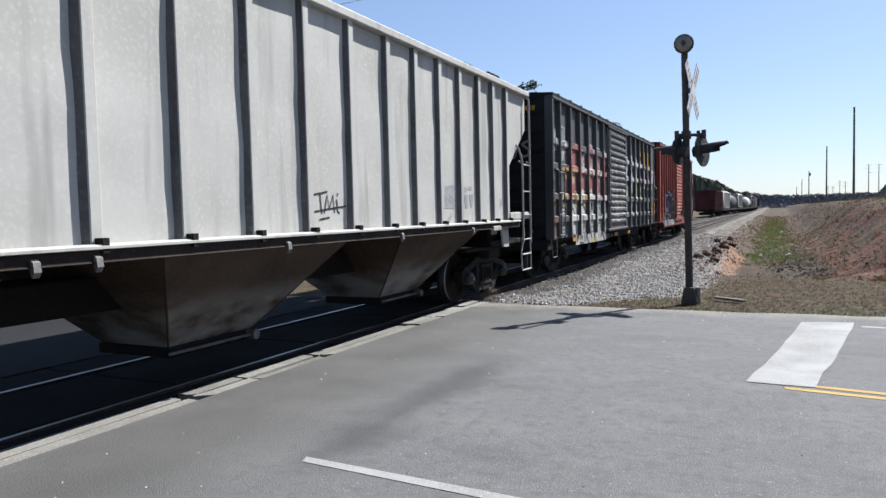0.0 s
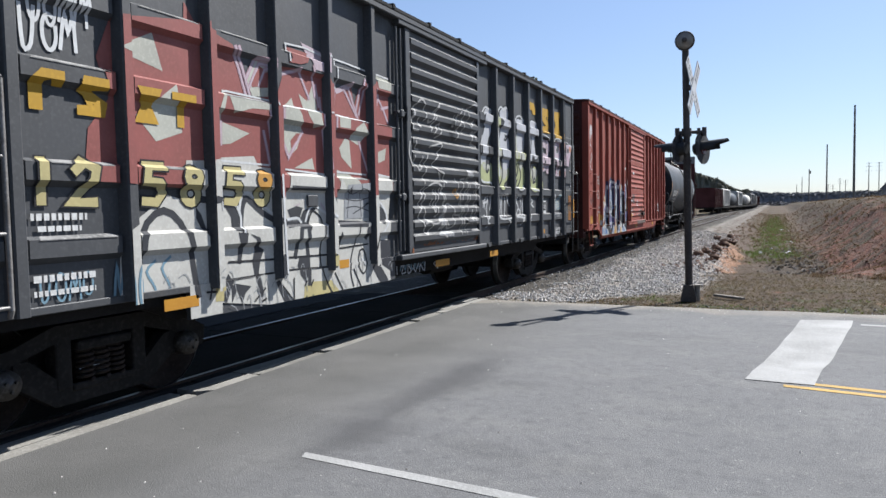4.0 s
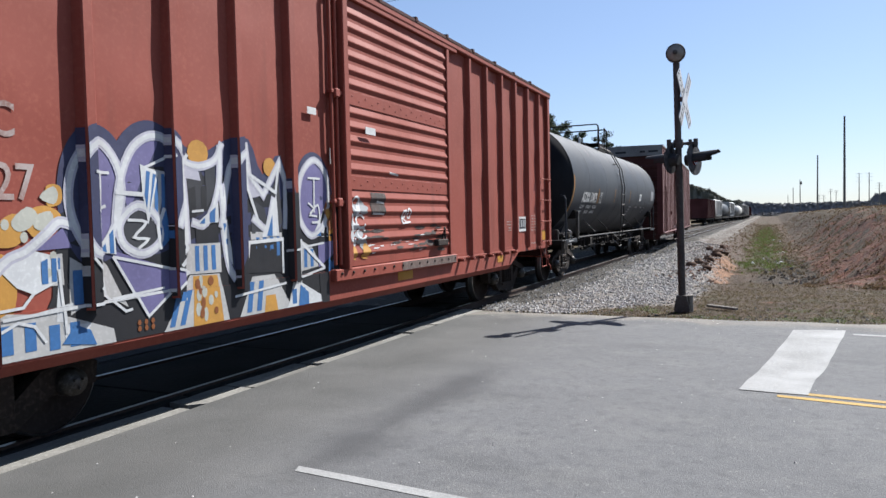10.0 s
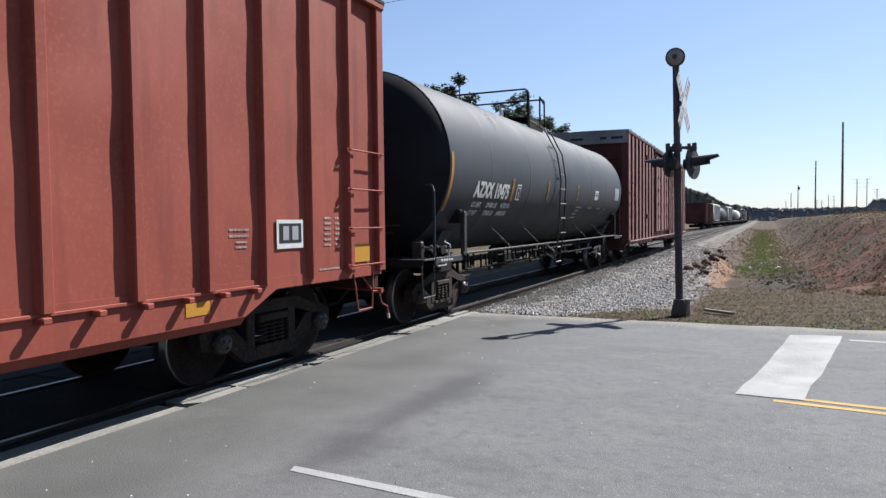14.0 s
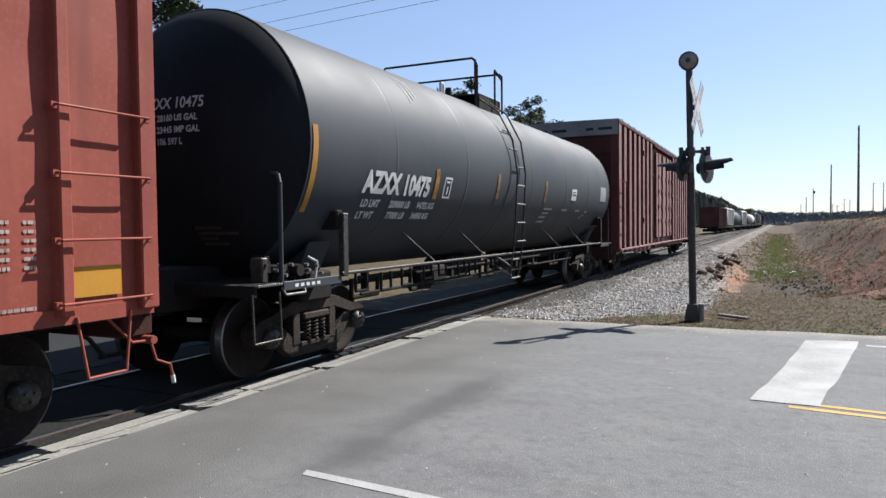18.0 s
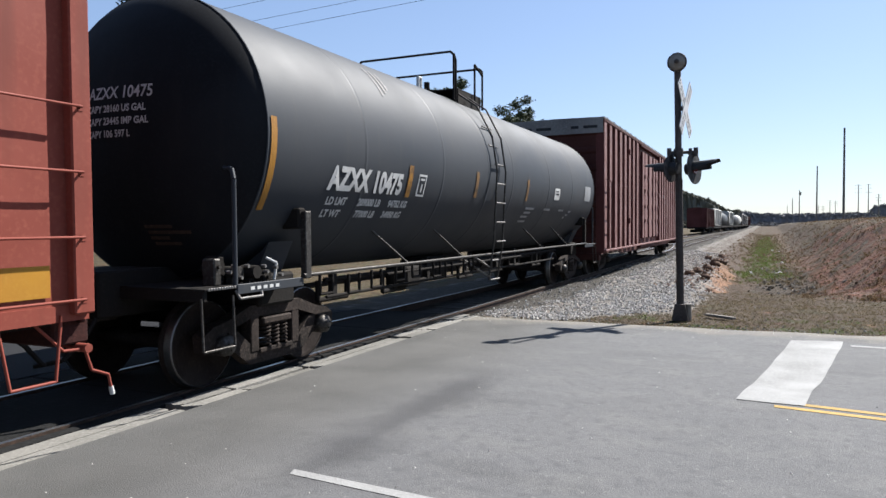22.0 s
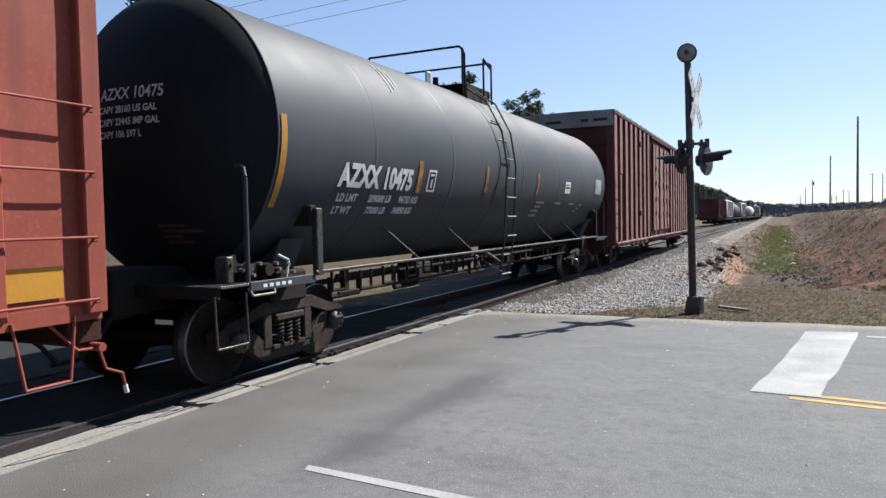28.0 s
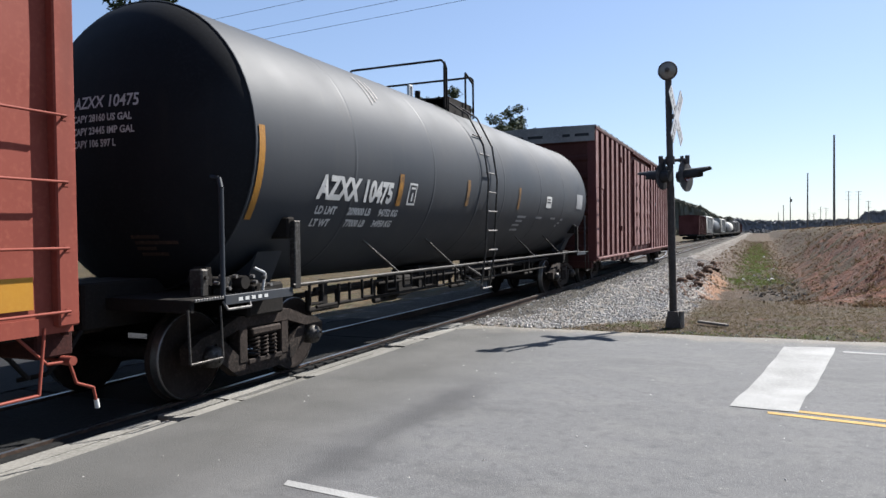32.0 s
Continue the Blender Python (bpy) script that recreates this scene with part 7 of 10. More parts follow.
    part("small_plate", Geo().box(1.512, 1.535, -24.42 - c, -24.22 - c, 1.74, 1.87, 0.008), M["black"], car, "small black plate holder")
    # yellow road number, outlined black
    nums = []
    for u in (-26.14, -25.18):
        nums += [oval(u, 2.015, 0.075, 0.062, 12) + [(u + 0.075, 2.015)], oval(u, 1.865, 0.088, 0.082, 12) + [(u + 0.088, 1.865)]]
    nums += [[(-26.46, 2.09), (-26.64, 2.09), (-26.66, 1.96), (-26.52, 1.95), (-26.46, 1.87), (-26.53, 1.79), (-26.66, 1.80)]]
    nums += [[(-27.56, 2.09), (-27.56, 1.79)], [(-27.32, 2.02), (-27.24, 2.09), (-27.14, 2.04), (-27.16, 1.95), (-27.32, 1.79), (-27.12, 1.79)], [(-25.50, 2.09), (-25.68, 2.09), (-25.70, 1.96), (-25.56, 1.95), (-25.50, 1.87), (-25.57, 1.79), (-25.70, 1.80)]]
    paint(car, side, P(strokes(nums, 0.105)), "g_black", 7, name="road_number")
    paint(car, side, P(strokes(nums, 0.074)), "g_straw", 8, name="road_number")
    paint(car, side, P(strokes(nums[2:3], 0.074)), "g_orange", 9, name="road_number")
    small = []
    for k, (q, u) in enumerate(zip(mark_shapes(), (-27.62, -27.24, -26.72))):
        small.append([(u + a * 0.30, 2.44 + b * 0.29) for a, b in q])
    small.append([(-26.36, 2.73), (-26.08, 2.73), (-26.08, 2.66), (-26.18, 2.66), (-26.18, 2.44), (-26.26, 2.44), (-26.26, 2.66), (-26.36, 2.66)])
    paint(car, side, P(small), "g_yellow", 6, name="painted_mark")
    bars(car, 1.516, [(-27.65 - c, -27.2 - c, 1.66, 0.05), (-27.6 - c, -27.25 - c, 1.58, 0.04), (-27.65 - c, -27.15 - c, 1.22, 0.05), (-27.65 - c, -27.15 - c, 1.12, 0.04)], "letter")
    paint(car, side, P(tag(-28.35, -27.9, 3.1, 3.75, 3, 55, 0.03) + tag(-27.65, -27.1, 3.3, 3.75, 3, 56, 0.035) + tag(-27.65, -27.2, 2.85, 3.2, 3, 57, 0.03) + tag(-27.6, -27.1, 3.05, 3.4, 4, 58, 0.025)), "g_white", 3)
    paint(car, side, P([[(-28.46, 1.15), (-28.40, 1.15), (-28.40, 1.75), (-28.46, 1.65)], [(-28.30, 1.1), (-28.0, 1.1), (-28.02, 1.5), (-28.28, 1.42)]]), "g_rust", 2)
    paint(car, side, P([[(-28.30, 1.1), (-28.05, 1.08), (-28.06, 1.24), (-28.28, 1.26)], [(-28.45, 1.7), (-28.40, 1.72), (-28.40, 2.0), (-28.45, 1.9)]]), "yellow", 3)
    # highlights painted on the upper slopes of the door's ridges and of the pressed beads
    drng = random.Random(91)
    lines = []
    step = (4.20 - 1.07 - 0.16) / 15
    for k in range(15):
        u, z = -21.95, 1.17 + k * step
        while u < -19.6:
            l = drng.uniform(0.25, 0.9)
            v = z + step * 0.70
            lines.append([(u, v), (min(u + l, -19.55), v + drng.uniform(-0.004, 0.004)), (min(u + l, -19.55), v + drng.uniform(0.022, 0.038)), (u + 0.04, v + drng.uniform(0.020, 0.036))])
            u += l + drng.uniform(0.0, 0.10)
    for z in beads:
        for k, a in enumerate(posts):
            u = a + c + 0.16
            lines.append([(u, z + 0.048), (u + 0.66, z + 0.048), (u + 0.64, z + 0.078), (u + 0.03, z + 0.078)])
    paint(car, side, P(lines), "dust", 0, "pale highlights painted on the ridges", name="dust")
    # rust along the door's foot
    rrng = random.Random(71)
    rust = [[(u, 1.06), (u + w, 1.06), (u + w * 0.9, 1.06 + q), (u + w * 0.5, 1.06 + q * 0.7), (u + w * 0.1, 1.06 + q)] for u, w, q in [(rrng.uniform(-22.1, -19.6), rrng.uniform(0.1, 0.3), rrng.uniform(0.04, 0.16)) for _ in range(26)]]
    paint(car, side, P(rust), "g_rust", 1, name="rust")
    # door tags
    loops = [[(-21.94, 3.05), (-21.86, 3.16), (-21.72, 3.27), (-21.57, 3.22), (-21.54, 3.07), (-21.59, 2.98)], [(-22.01, 2.93), (-21.9, 3.06), (-21.98, 2.84), (-21.81, 2.82)], [(-21.47, 3), (-21.35, 2.99), (-21.09, 3.29), (-21.2, 3.07), (-21.4, 2.85)], [(-21.77, 3), (-21.74, 2.88), (-21.81, 2.9)], [(-21.89, 2.66), (-21.86, 2.56), (-21.74, 2.55)], [(-21.94, 2.45), (-21.91, 2.36), (-21.81, 2.25), (-21.69, 2.35), (-21.7, 2.45)], [(-22.06, 2.64), (-22.09, 2.46), (-21.98, 2.3)]]
    loops += [[(-21.45, 2.61), (-21.21, 2.66), (-21.04, 2.68), (-21.09, 2.56), (-21.31, 2.38), (-21.19, 2.28), (-20.97, 2.23), (-20.89, 2.09)], [(-21.28, 2.82), (-21.06, 2.99), (-21.05, 2.85), (-21.2, 2.76)], [(-21.54, 2.47), (-21.58, 2.33), (-21.65, 2.06)], [(-20.92, 1.77), (-20.96, 1.65), (-21.06, 1.55), (-21.19, 1.48), (-21.34, 1.47), (-21.48, 1.5), (-21.59, 1.56), (-21.66, 1.66), (-21.68, 1.78), (-21.65, 1.89), (-21.57, 1.99), (-21.45, 2.05), (-21.3, 2.08), (-21.16, 2.07), (-21.03, 2), (-20.95, 1.9), (-20.92, 1.77)], [(-21.29, 1.98), (-21.29, 1.64)]]
    loops += [[(-21.2, 1.97), (-21.2, 1.61), (-21.26, 1.58)], [(-21.42, 1.83), (-21.36, 1.69), (-21.29, 1.64)], [(-21.64, 2.01), (-21.8, 1.83), (-21.77, 1.7), (-21.84, 1.62), (-21.7, 1.49), (-21.56, 1.32), (-21.4, 1.42), (-21.43, 1.5), (-21.63, 1.48)], [(-20.92, 1.51), (-21.02, 1.34), (-20.89, 1.25)]]
    paint(car, side, P(strokes([curve(l, 3) for l in loops], 0.030)), "g_chalk", 2, "white sprayed tags across the door corrugations")
    rows = [[(-20.61, 3), (-20.54, 2.99), (-20.49, 3.07), (-20.46, 3.18)], [(-20.38, 3.21), (-20.37, 3.09), (-20.34, 3.18), (-20.25, 3.26)], [(-20.12, 3.32), (-20.15, 3.16), (-20.21, 3.06)], [(-20.4, 2.94), (-20.35, 3.01), (-20.27, 3.07), (-20.16, 3.11), (-20.15, 3.01), (-20.2, 2.91)], [(-20.35, 2.95), (-20.46, 2.8)], [(-19.9, 3.37), (-19.96, 3.25), (-19.9, 3.19), (-19.94, 3.12), (-19.86, 3.05), (-19.79, 3.09), (-19.66, 3.17)], [(-19.86, 3.37), (-19.74, 3.43), (-19.58, 3.44)], [(-19.83, 2.91), (-19.74, 2.98), (-19.73, 2.92), (-19.81, 2.89), (-19.84, 2.79), (-19.75, 2.73)]]
    rows += [[(-19.77, 2.91), (-19.61, 2.99), (-19.68, 2.86)], [(-19.81, 2.77), (-19.56, 2.74)], [(-20.47, 2.17), (-20.43, 2.04), (-20.37, 1.87), (-20.32, 1.74), (-20.31, 1.56), (-20.3, 1.43), (-20.31, 1.27)], [(-20.24, 2.17), (-20.23, 2.01), (-20.26, 1.83), (-20.24, 1.69), (-20.22, 1.56), (-20.2, 1.29)], [(-20.23, 2.16), (-20.13, 2.18), (-20.08, 2.15)], [(-20.04, 2.31), (-20.02, 2.15), (-20.06, 1.97), (-20.05, 1.78), (-20.07, 1.55), (-20.1, 1.28)], [(-19.96, 2.29), (-19.96, 2.06), (-19.95, 1.88), (-19.98, 1.74)], [(-20.01, 2.31), (-19.87, 2.25)]]
    rows += [[(-19.73, 2.12), (-19.68, 1.98), (-19.71, 1.78), (-19.69, 1.59)], [(-19.63, 2.1), (-19.56, 2.15), (-19.53, 2.08), (-19.6, 2), (-19.52, 1.83), (-19.53, 1.58)], [(-19.43, 2.16), (-19.4, 1.98), (-19.43, 1.6)], [(-19.88, 1.66), (-19.82, 1.57), (-19.86, 1.45), (-19.76, 1.54), (-19.64, 1.44)], [(-20.53, 1.59), (-20.3, 1.58)], [(-21.18, 2.23), (-21.07, 2.19), (-20.99, 2.1), (-21.01, 1.98), (-21.05, 1.92), (-21.12, 2.01)], [(-21.03, 1.92), (-20.97, 1.8), (-20.93, 1.69)]]
    rows += [[(-20.57, 1.56), (-20.59, 1.49), (-20.64, 1.42), (-20.71, 1.39), (-20.79, 1.38), (-20.86, 1.4), (-20.92, 1.44), (-20.96, 1.51), (-20.97, 1.58), (-20.95, 1.65), (-20.91, 1.71), (-20.84, 1.75), (-20.77, 1.77), (-20.69, 1.75), (-20.63, 1.71), (-20.59, 1.64), (-20.57, 1.56)], [(-20.98, 1.67), (-21.05, 1.51), (-21.12, 1.38), (-21, 1.43)], [(-20.92, 1.59), (-20.87, 1.46), (-20.8, 1.42)], [(-20.83, 1.33), (-20.78, 1.27), (-20.72, 1.32), (-20.66, 1.26)]]
    paint(car, side, P(strokes([curve(l, 3) for l in rows], 0.028)), "g_chalk", 3)
    haze = [[(-21.2, 1.29), (-21, 1.35), (-20.65, 1.32), (-20.67, 1.26), (-21.01, 1.27)], [(-21.04, 1.67), (-20.94, 1.69), (-20.97, 1.47), (-21.12, 1.42)], [(-19.98, 2.33), (-19.78, 2.26), (-19.81, 2.2), (-19.99, 2.22)]]
    paint(car, side, P([blob(q, 3) for q in haze]), "g_grey", 1)
    paint(car, side, P(strokes([curve([(-20.70, 3.0), (-20.56, 3.05), (-20.52, 2.92), (-20.68, 2.84), (-20.54, 2.78)], 3), [(-20.72, 2.9), (-20.5, 2.9)]], 0.045)), "g_black", 4)
    paint(car, side, P(strokes([oval(-20.5, 1.93, 0.06, 0.07, 10, 20, 350)], 0.03)), "g_orange", 4)
    # silver and lime letters on the far half
    upper = [[(-18.97, 3.4), (-18.82, 3.47), (-18.72, 3.4), (-18.73, 3.3), (-18.89, 3.15), (-19.03, 3.25)], [(-18.94, 3.14), (-18.73, 3.2), (-18.74, 3.07), (-18.86, 2.97), (-18.95, 2.8), (-19.12, 2.75), (-19.09, 2.91), (-19.01, 3.05)], [(-18.17, 3.48), (-18.05, 3.55), (-17.87, 3.59), (-17.78, 3.53), (-17.8, 3.41), (-17.91, 3.43), (-18.01, 3.37), (-18.15, 3.38)], [(-18.06, 3.3), (-17.78, 3.33), (-17.77, 3.14), (-17.87, 3.13), (-17.99, 3.13), (-17.96, 3), (-17.78, 3.01), (-17.77, 2.84), (-18.23, 2.82), (-18.17, 3.08)]]
    upper += [[(-18.18, 2.78), (-17.77, 2.8), (-17.79, 2.46), (-18.02, 2.38), (-18.06, 2.59)], [(-17.35, 3.32), (-17.21, 3.43), (-17.06, 3.44), (-16.84, 3.45), (-16.83, 3.3), (-16.97, 3.34), (-17.16, 3.22), (-17.31, 3.26)], [(-17.22, 3.12), (-16.84, 3.28), (-16.86, 2.87), (-17.13, 2.78), (-17.2, 2.91)], [(-16.57, 3.22), (-16.35, 3.29), (-16.4, 2.85), (-16.52, 2.63), (-16.63, 2.69)], [(-16.45, 3.45), (-15.99, 3.5), (-15.94, 3.27), (-16.06, 3.29), (-16.13, 3.1), (-16.04, 2.8), (-16.27, 2.79), (-16.23, 3.16), (-16.37, 3.3)], [(-19.13, 2.73), (-18.97, 2.76), (-18.98, 2.5), (-19.15, 2.49)]]
    lower = [[(-19.15, 2.48), (-18.98, 2.49), (-18.96, 2.33), (-18.85, 2.31), (-18.75, 2.46), (-18.71, 2.43), (-18.74, 2.18), (-19.1, 2.17), (-19.18, 2.24)], [(-18.5, 3.44), (-18.4, 3.49), (-18.33, 3.45), (-18.33, 3.05), (-18.43, 3), (-18.53, 3.03), (-18.53, 3.24)], [(-18.52, 2.9), (-18.27, 2.92), (-18.26, 2.78), (-18.5, 2.77)], [(-18.53, 2.73), (-18.3, 2.76), (-18.28, 2.6), (-18.16, 2.43), (-18.22, 2.25), (-18.4, 2.19), (-18.56, 2.28)], [(-18.02, 2.37), (-17.78, 2.43), (-17.8, 2.3), (-18.01, 2.19), (-18.13, 2.08), (-18.23, 2.06), (-18.3, 2.11), (-18.12, 2.24)]]
    lower += [[(-17.53, 3.18), (-17.39, 3.08), (-17.26, 2.86), (-17.19, 2.6), (-17.2, 2.36), (-17.3, 2.28), (-17.5, 2.29), (-17.57, 2.46)], [(-17.13, 2.73), (-16.85, 2.79), (-16.88, 2.69), (-17.02, 2.52), (-16.83, 2.45), (-16.84, 2.19), (-17.08, 2.06), (-17.28, 2.11), (-17.15, 2.3), (-17.16, 2.53)], [(-16.6, 2.58), (-16.39, 2.57), (-16.31, 2.39), (-16.35, 2.21), (-16.52, 2.14), (-16.65, 2.23)], [(-16.22, 2.46), (-16.04, 2.52), (-15.9, 2.3), (-15.86, 2.12), (-16.21, 2.05), (-16.45, 2.1), (-16.29, 2.21)]]
    hooks = [[(-18.93, 2.77), (-18.93, 2.59), (-18.97, 2.39), (-18.91, 2.34), (-18.85, 2.39)], [(-17.77, 3.08), (-17.9, 3), (-18, 3)], [(-18.24, 2.77), (-18.23, 2.57), (-18.11, 2.41), (-18.16, 2.22), (-18.34, 2.07)], [(-17.28, 2.56), (-17.22, 2.44), (-17.29, 2.33)], [(-17.1, 2.75), (-17.14, 2.51), (-17.03, 2.37), (-17.14, 2.18), (-17.31, 2.07)], [(-16.26, 2.76), (-16.33, 2.57), (-16.22, 2.42), (-16.3, 2.25)], [(-16.14, 2.33), (-16.21, 2.22), (-16.06, 2.25), (-16.14, 2.33)]]
    every = [blob(q, 3) for q in upper + lower]
    paint(car, side, P(strokes([q + [q[0]] for q in every], 0.15)), "g_black", 0, "silver and lime sprayed letters with black edges")
    for letter, colour in ((upper, "g_silver"), (lower, "g_lime")):
        outline = [blob(q, 3) for q in letter]
        paint(car, side, P(outline + strokes([q + [q[0]] for q in outline], 0.07)), colour, 1)
    # paler overspray where silver fades into lime
    fade = [blob([(min(a for a, _ in q) + 0.03, max(b for _, b in q) - 0.02), (max(a for a, _ in q) - 0.03, max(b for _, b in q) - 0.03), (sum(a for a, _ in q) / len(q), sum(b for _, b in q) / len(q))], 3) for q in lower]
    paint(car, side, P(fade), "g_cream", 2)
    paint(car, side, P(strokes([curve(l, 3) for l in hooks], 0.050)), "g_black", 3)
    crown = [[(-19.12, 3.35), (-19.06, 3.44), (-18.94, 3.5), (-18.83, 3.49), (-18.69, 3.48), (-18.69, 3.43)], [(-18.5, 3.54), (-18.46, 3.5), (-18.33, 3.47), (-18.25, 3.55), (-18.14, 3.6), (-18, 3.56), (-17.9, 3.62), (-17.8, 3.58), (-17.76, 3.48)], [(-17.54, 3.57), (-17.43, 3.47), (-17.34, 3.43), (-17.25, 3.5), (-17.08, 3.55), (-16.96, 3.52), (-16.8, 3.48)], [(-16.64, 3.55), (-16.52, 3.42), (-16.31, 3.52), (-16.16, 3.52), (-15.93, 3.5)], [(-19.19, 2.19), (-19.06, 2.15), (-18.73, 2.15), (-18.69, 2.06)], [(-17.56, 2.19), (-17.34, 2.1), (-17.17, 2.04), (-16.94, 2.08), (-16.84, 2.15)]]
    crown += [[(-16.63, 2.2), (-16.41, 2.14), (-16.3, 2.07), (-15.88, 2.05)], [(-18.51, 3.41), (-18.56, 3.02), (-18.56, 2.62), (-18.56, 2.28)], [(-19.13, 2.98), (-19.2, 2.76), (-19.19, 2.48)], [(-17.53, 3.18), (-17.57, 2.79), (-17.57, 2.48), (-17.52, 2.23)], [(-16.62, 3.25), (-16.64, 2.83), (-16.65, 2.2)]]
    paint(car, side, P(strokes([curve(l) for l in crown], 0.034)), "g_white", 4)
    tags = [[(-19.02, 1.89), (-19.07, 1.78), (-19.04, 1.67)], [(-18.94, 1.92), (-18.93, 1.81), (-18.97, 1.7), (-18.96, 1.54), (-19.03, 1.45), (-18.99, 1.4)], [(-19.12, 1.77), (-18.91, 1.81)], [(-18.8, 1.93), (-18.77, 1.81), (-18.82, 1.66)], [(-19.11, 1.56), (-19.03, 1.5), (-18.91, 1.52)], [(-19.01, 1.34), (-18.94, 1.41)], [(-19.13, 1.82), (-19.13, 1.7)], [(-18.49, 1.92), (-18.43, 1.69), (-18.39, 1.5)], [(-18.35, 1.92), (-18.32, 1.72), (-18.35, 1.52)], [(-18.27, 1.91), (-18.26, 1.72), (-18.3, 1.51)], [(-18.17, 1.93), (-18.2, 1.69), (-18.19, 1.51)]]
    tags += [[(-18.09, 1.93), (-17.92, 1.93), (-17.85, 1.81), (-17.75, 1.72)], [(-18.01, 1.9), (-18.01, 1.69), (-18.05, 1.51)], [(-18.39, 1.5), (-18.17, 1.47), (-17.76, 1.48)], [(-17.92, 1.47), (-17.79, 1.39), (-17.77, 1.33)], [(-18.47, 1.91), (-18.14, 1.93)], [(-17.55, 1.78), (-17.47, 1.89), (-17.29, 1.93), (-17.05, 1.91)], [(-17.23, 1.91), (-17.32, 1.81), (-17.21, 1.7), (-17.31, 1.58)], [(-17.38, 1.46), (-17.25, 1.64), (-17.12, 1.63), (-17.2, 1.46)], [(-17.1, 1.88), (-17.02, 1.74), (-17.08, 1.51), (-17.01, 1.37)], [(-16.95, 1.91), (-16.94, 1.64), (-16.98, 1.43), (-17.08, 1.33)]]
    tags += [[(-17.49, 1.51), (-16.93, 1.47)], [(-16.64, 1.95), (-16.57, 1.81), (-16.66, 1.62)], [(-16.4, 1.86), (-16.47, 1.74), (-16.55, 1.63)], [(-16.4, 1.88), (-16.26, 1.81), (-16.37, 1.76), (-16.19, 1.69)], [(-16.48, 1.59), (-16.56, 1.33)]]
    paint(car, side, P(strokes([curve(l, 3) for l in tags], 0.034)), "g_white", 2)
    # plain yellow shapes where the owner's mark stands
    mark = [[(-16.60, 3.42), (-16.60, 3.78), (-16.45, 3.92), (-16.10, 3.92), (-16.02, 3.80), (-16.02, 3.68), (-16.20, 3.68), (-16.24, 3.76), (-16.38, 3.76), (-16.42, 3.66), (-16.42, 3.42)], [(-15.62, 3.34), (-15.10, 3.36), (-14.98, 3.50), (-15.02, 3.62), (-15.38, 3.74), (-15.00, 3.76), (-15.04, 3.92), (-15.50, 3.90), (-15.60, 3.76), (-15.56, 3.64), (-15.22, 3.52), (-15.60, 3.48)], [(-14.62, 3.30), (-14.00, 3.32), (-14.00, 3.42), (-14.18, 3.64), (-14.02, 3.96), (-14.62, 3.92), (-14.60, 3.80), (-14.44, 3.62), (-14.62, 3.42)]]
    paint(car, side, P(mark), "g_yellow", 6, name="painted_mark")
    pink = [[(-15.30, 3.10), (-15.55, 3.12), (-15.66, 2.85), (-15.55, 2.55), (-15.32, 2.6), (-15.30, 2.8), (-15.45, 2.82)], [(-15.14, 2.5), (-15.12, 3.10), (-14.98, 3.05)]]
    paint(car, side, P(strokes(pink, 0.25)), "g_black", 4, "pink and pale sprayed letters with orange spots")
    paint(car, side, P(strokes(pink, 0.17)), "g_rose", 5)
    big = [[(-14.50, 3.24), (-13.96, 3.24), (-14.10, 2.83), (-14.61, 2.85)], [(-14.57, 2.81), (-14.37, 2.81), (-14.29, 2.57), (-14.31, 2.42), (-14.50, 2.41), (-14.42, 2.57), (-14.49, 2.68)], [(-13.99, 2.98), (-13.91, 2.82), (-13.95, 2.68), (-14.16, 2.67)], [(-14.19, 2.60), (-13.94, 2.61), (-13.95, 2.41), (-14.30, 2.42)], [(-13.76, 3.21), (-13.24, 3.20), (-13.42, 2.94), (-13.56, 2.68), (-13.76, 2.69)], [(-14.72, 3.23), (-14.56, 3.23), (-14.66, 2.82), (-14.74, 2.53), (-14.76, 2.84)]]
    paint(car, side, P(strokes([q + [q[0]] for q in big], 0.09)), "g_black", 4)
    paint(car, side, P(big), "g_rose", 5)
    paint(car, side, P([[(-14.36, 3.14), (-14.17, 3.14), (-14.24, 2.96), (-14.43, 2.97)], [(-13.70, 3.12), (-13.51, 3.11), (-13.57, 3.00), (-13.73, 3.01)], [(-14.48, 2.74), (-14.42, 2.74), (-14.44, 2.62)]]), "black", 6)
    paint(car, side, P([oval(-14.05, 3.13, 0.08, 0.10), oval(-14.09, 2.50, 0.11, 0.07), oval(-13.42, 3.11, 0.08, 0.08), oval(-15.52, 2.56, 0.08, 0.07)]), "g_spot", 6)
    paint(car, side, P([oval(-14.30, 3.19, 0.04, 0.02), oval(-14.16, 2.90, 0.05, 0.03), oval(-13.66, 2.90, 0.04, 0.04), oval(-13.56, 2.82, 0.05, 0.05), oval(-14.05, 2.75, 0.05, 0.04), oval(-14.40, 2.5, 0.04, 0.03)]), "g_pink", 6)
    fine = [q + [q[0]] for q in big[:1]] + [[(-14.36, 3.14), (-14.43, 2.97), (-14.24, 2.96)], [(-14.60, 2.84), (-13.95, 2.80)], [(-14.30, 2.42), (-14.05, 2.90), (-13.97, 3.0)], curve([(-13.75, 3.27), (-13.38, 3.20), (-13.20, 3.21), (-13.16, 3.1), (-13.17, 2.6), (-13.35, 2.3), (-13.45, 2.1)], 3), curve([(-15.78, 3.3), (-15.3, 3.28), (-14.9, 3.2), (-14.5, 3.3), (-14.0, 3.26)], 3), curve([(-14.85, 1.93), (-14.92, 1.77), (-14.89, 1.53), (-14.99, 1.27), (-14.86, 0.98)], 3), curve([(-14.72, 1.97), (-14.53, 1.85), (-14.49, 1.66)], 3)]
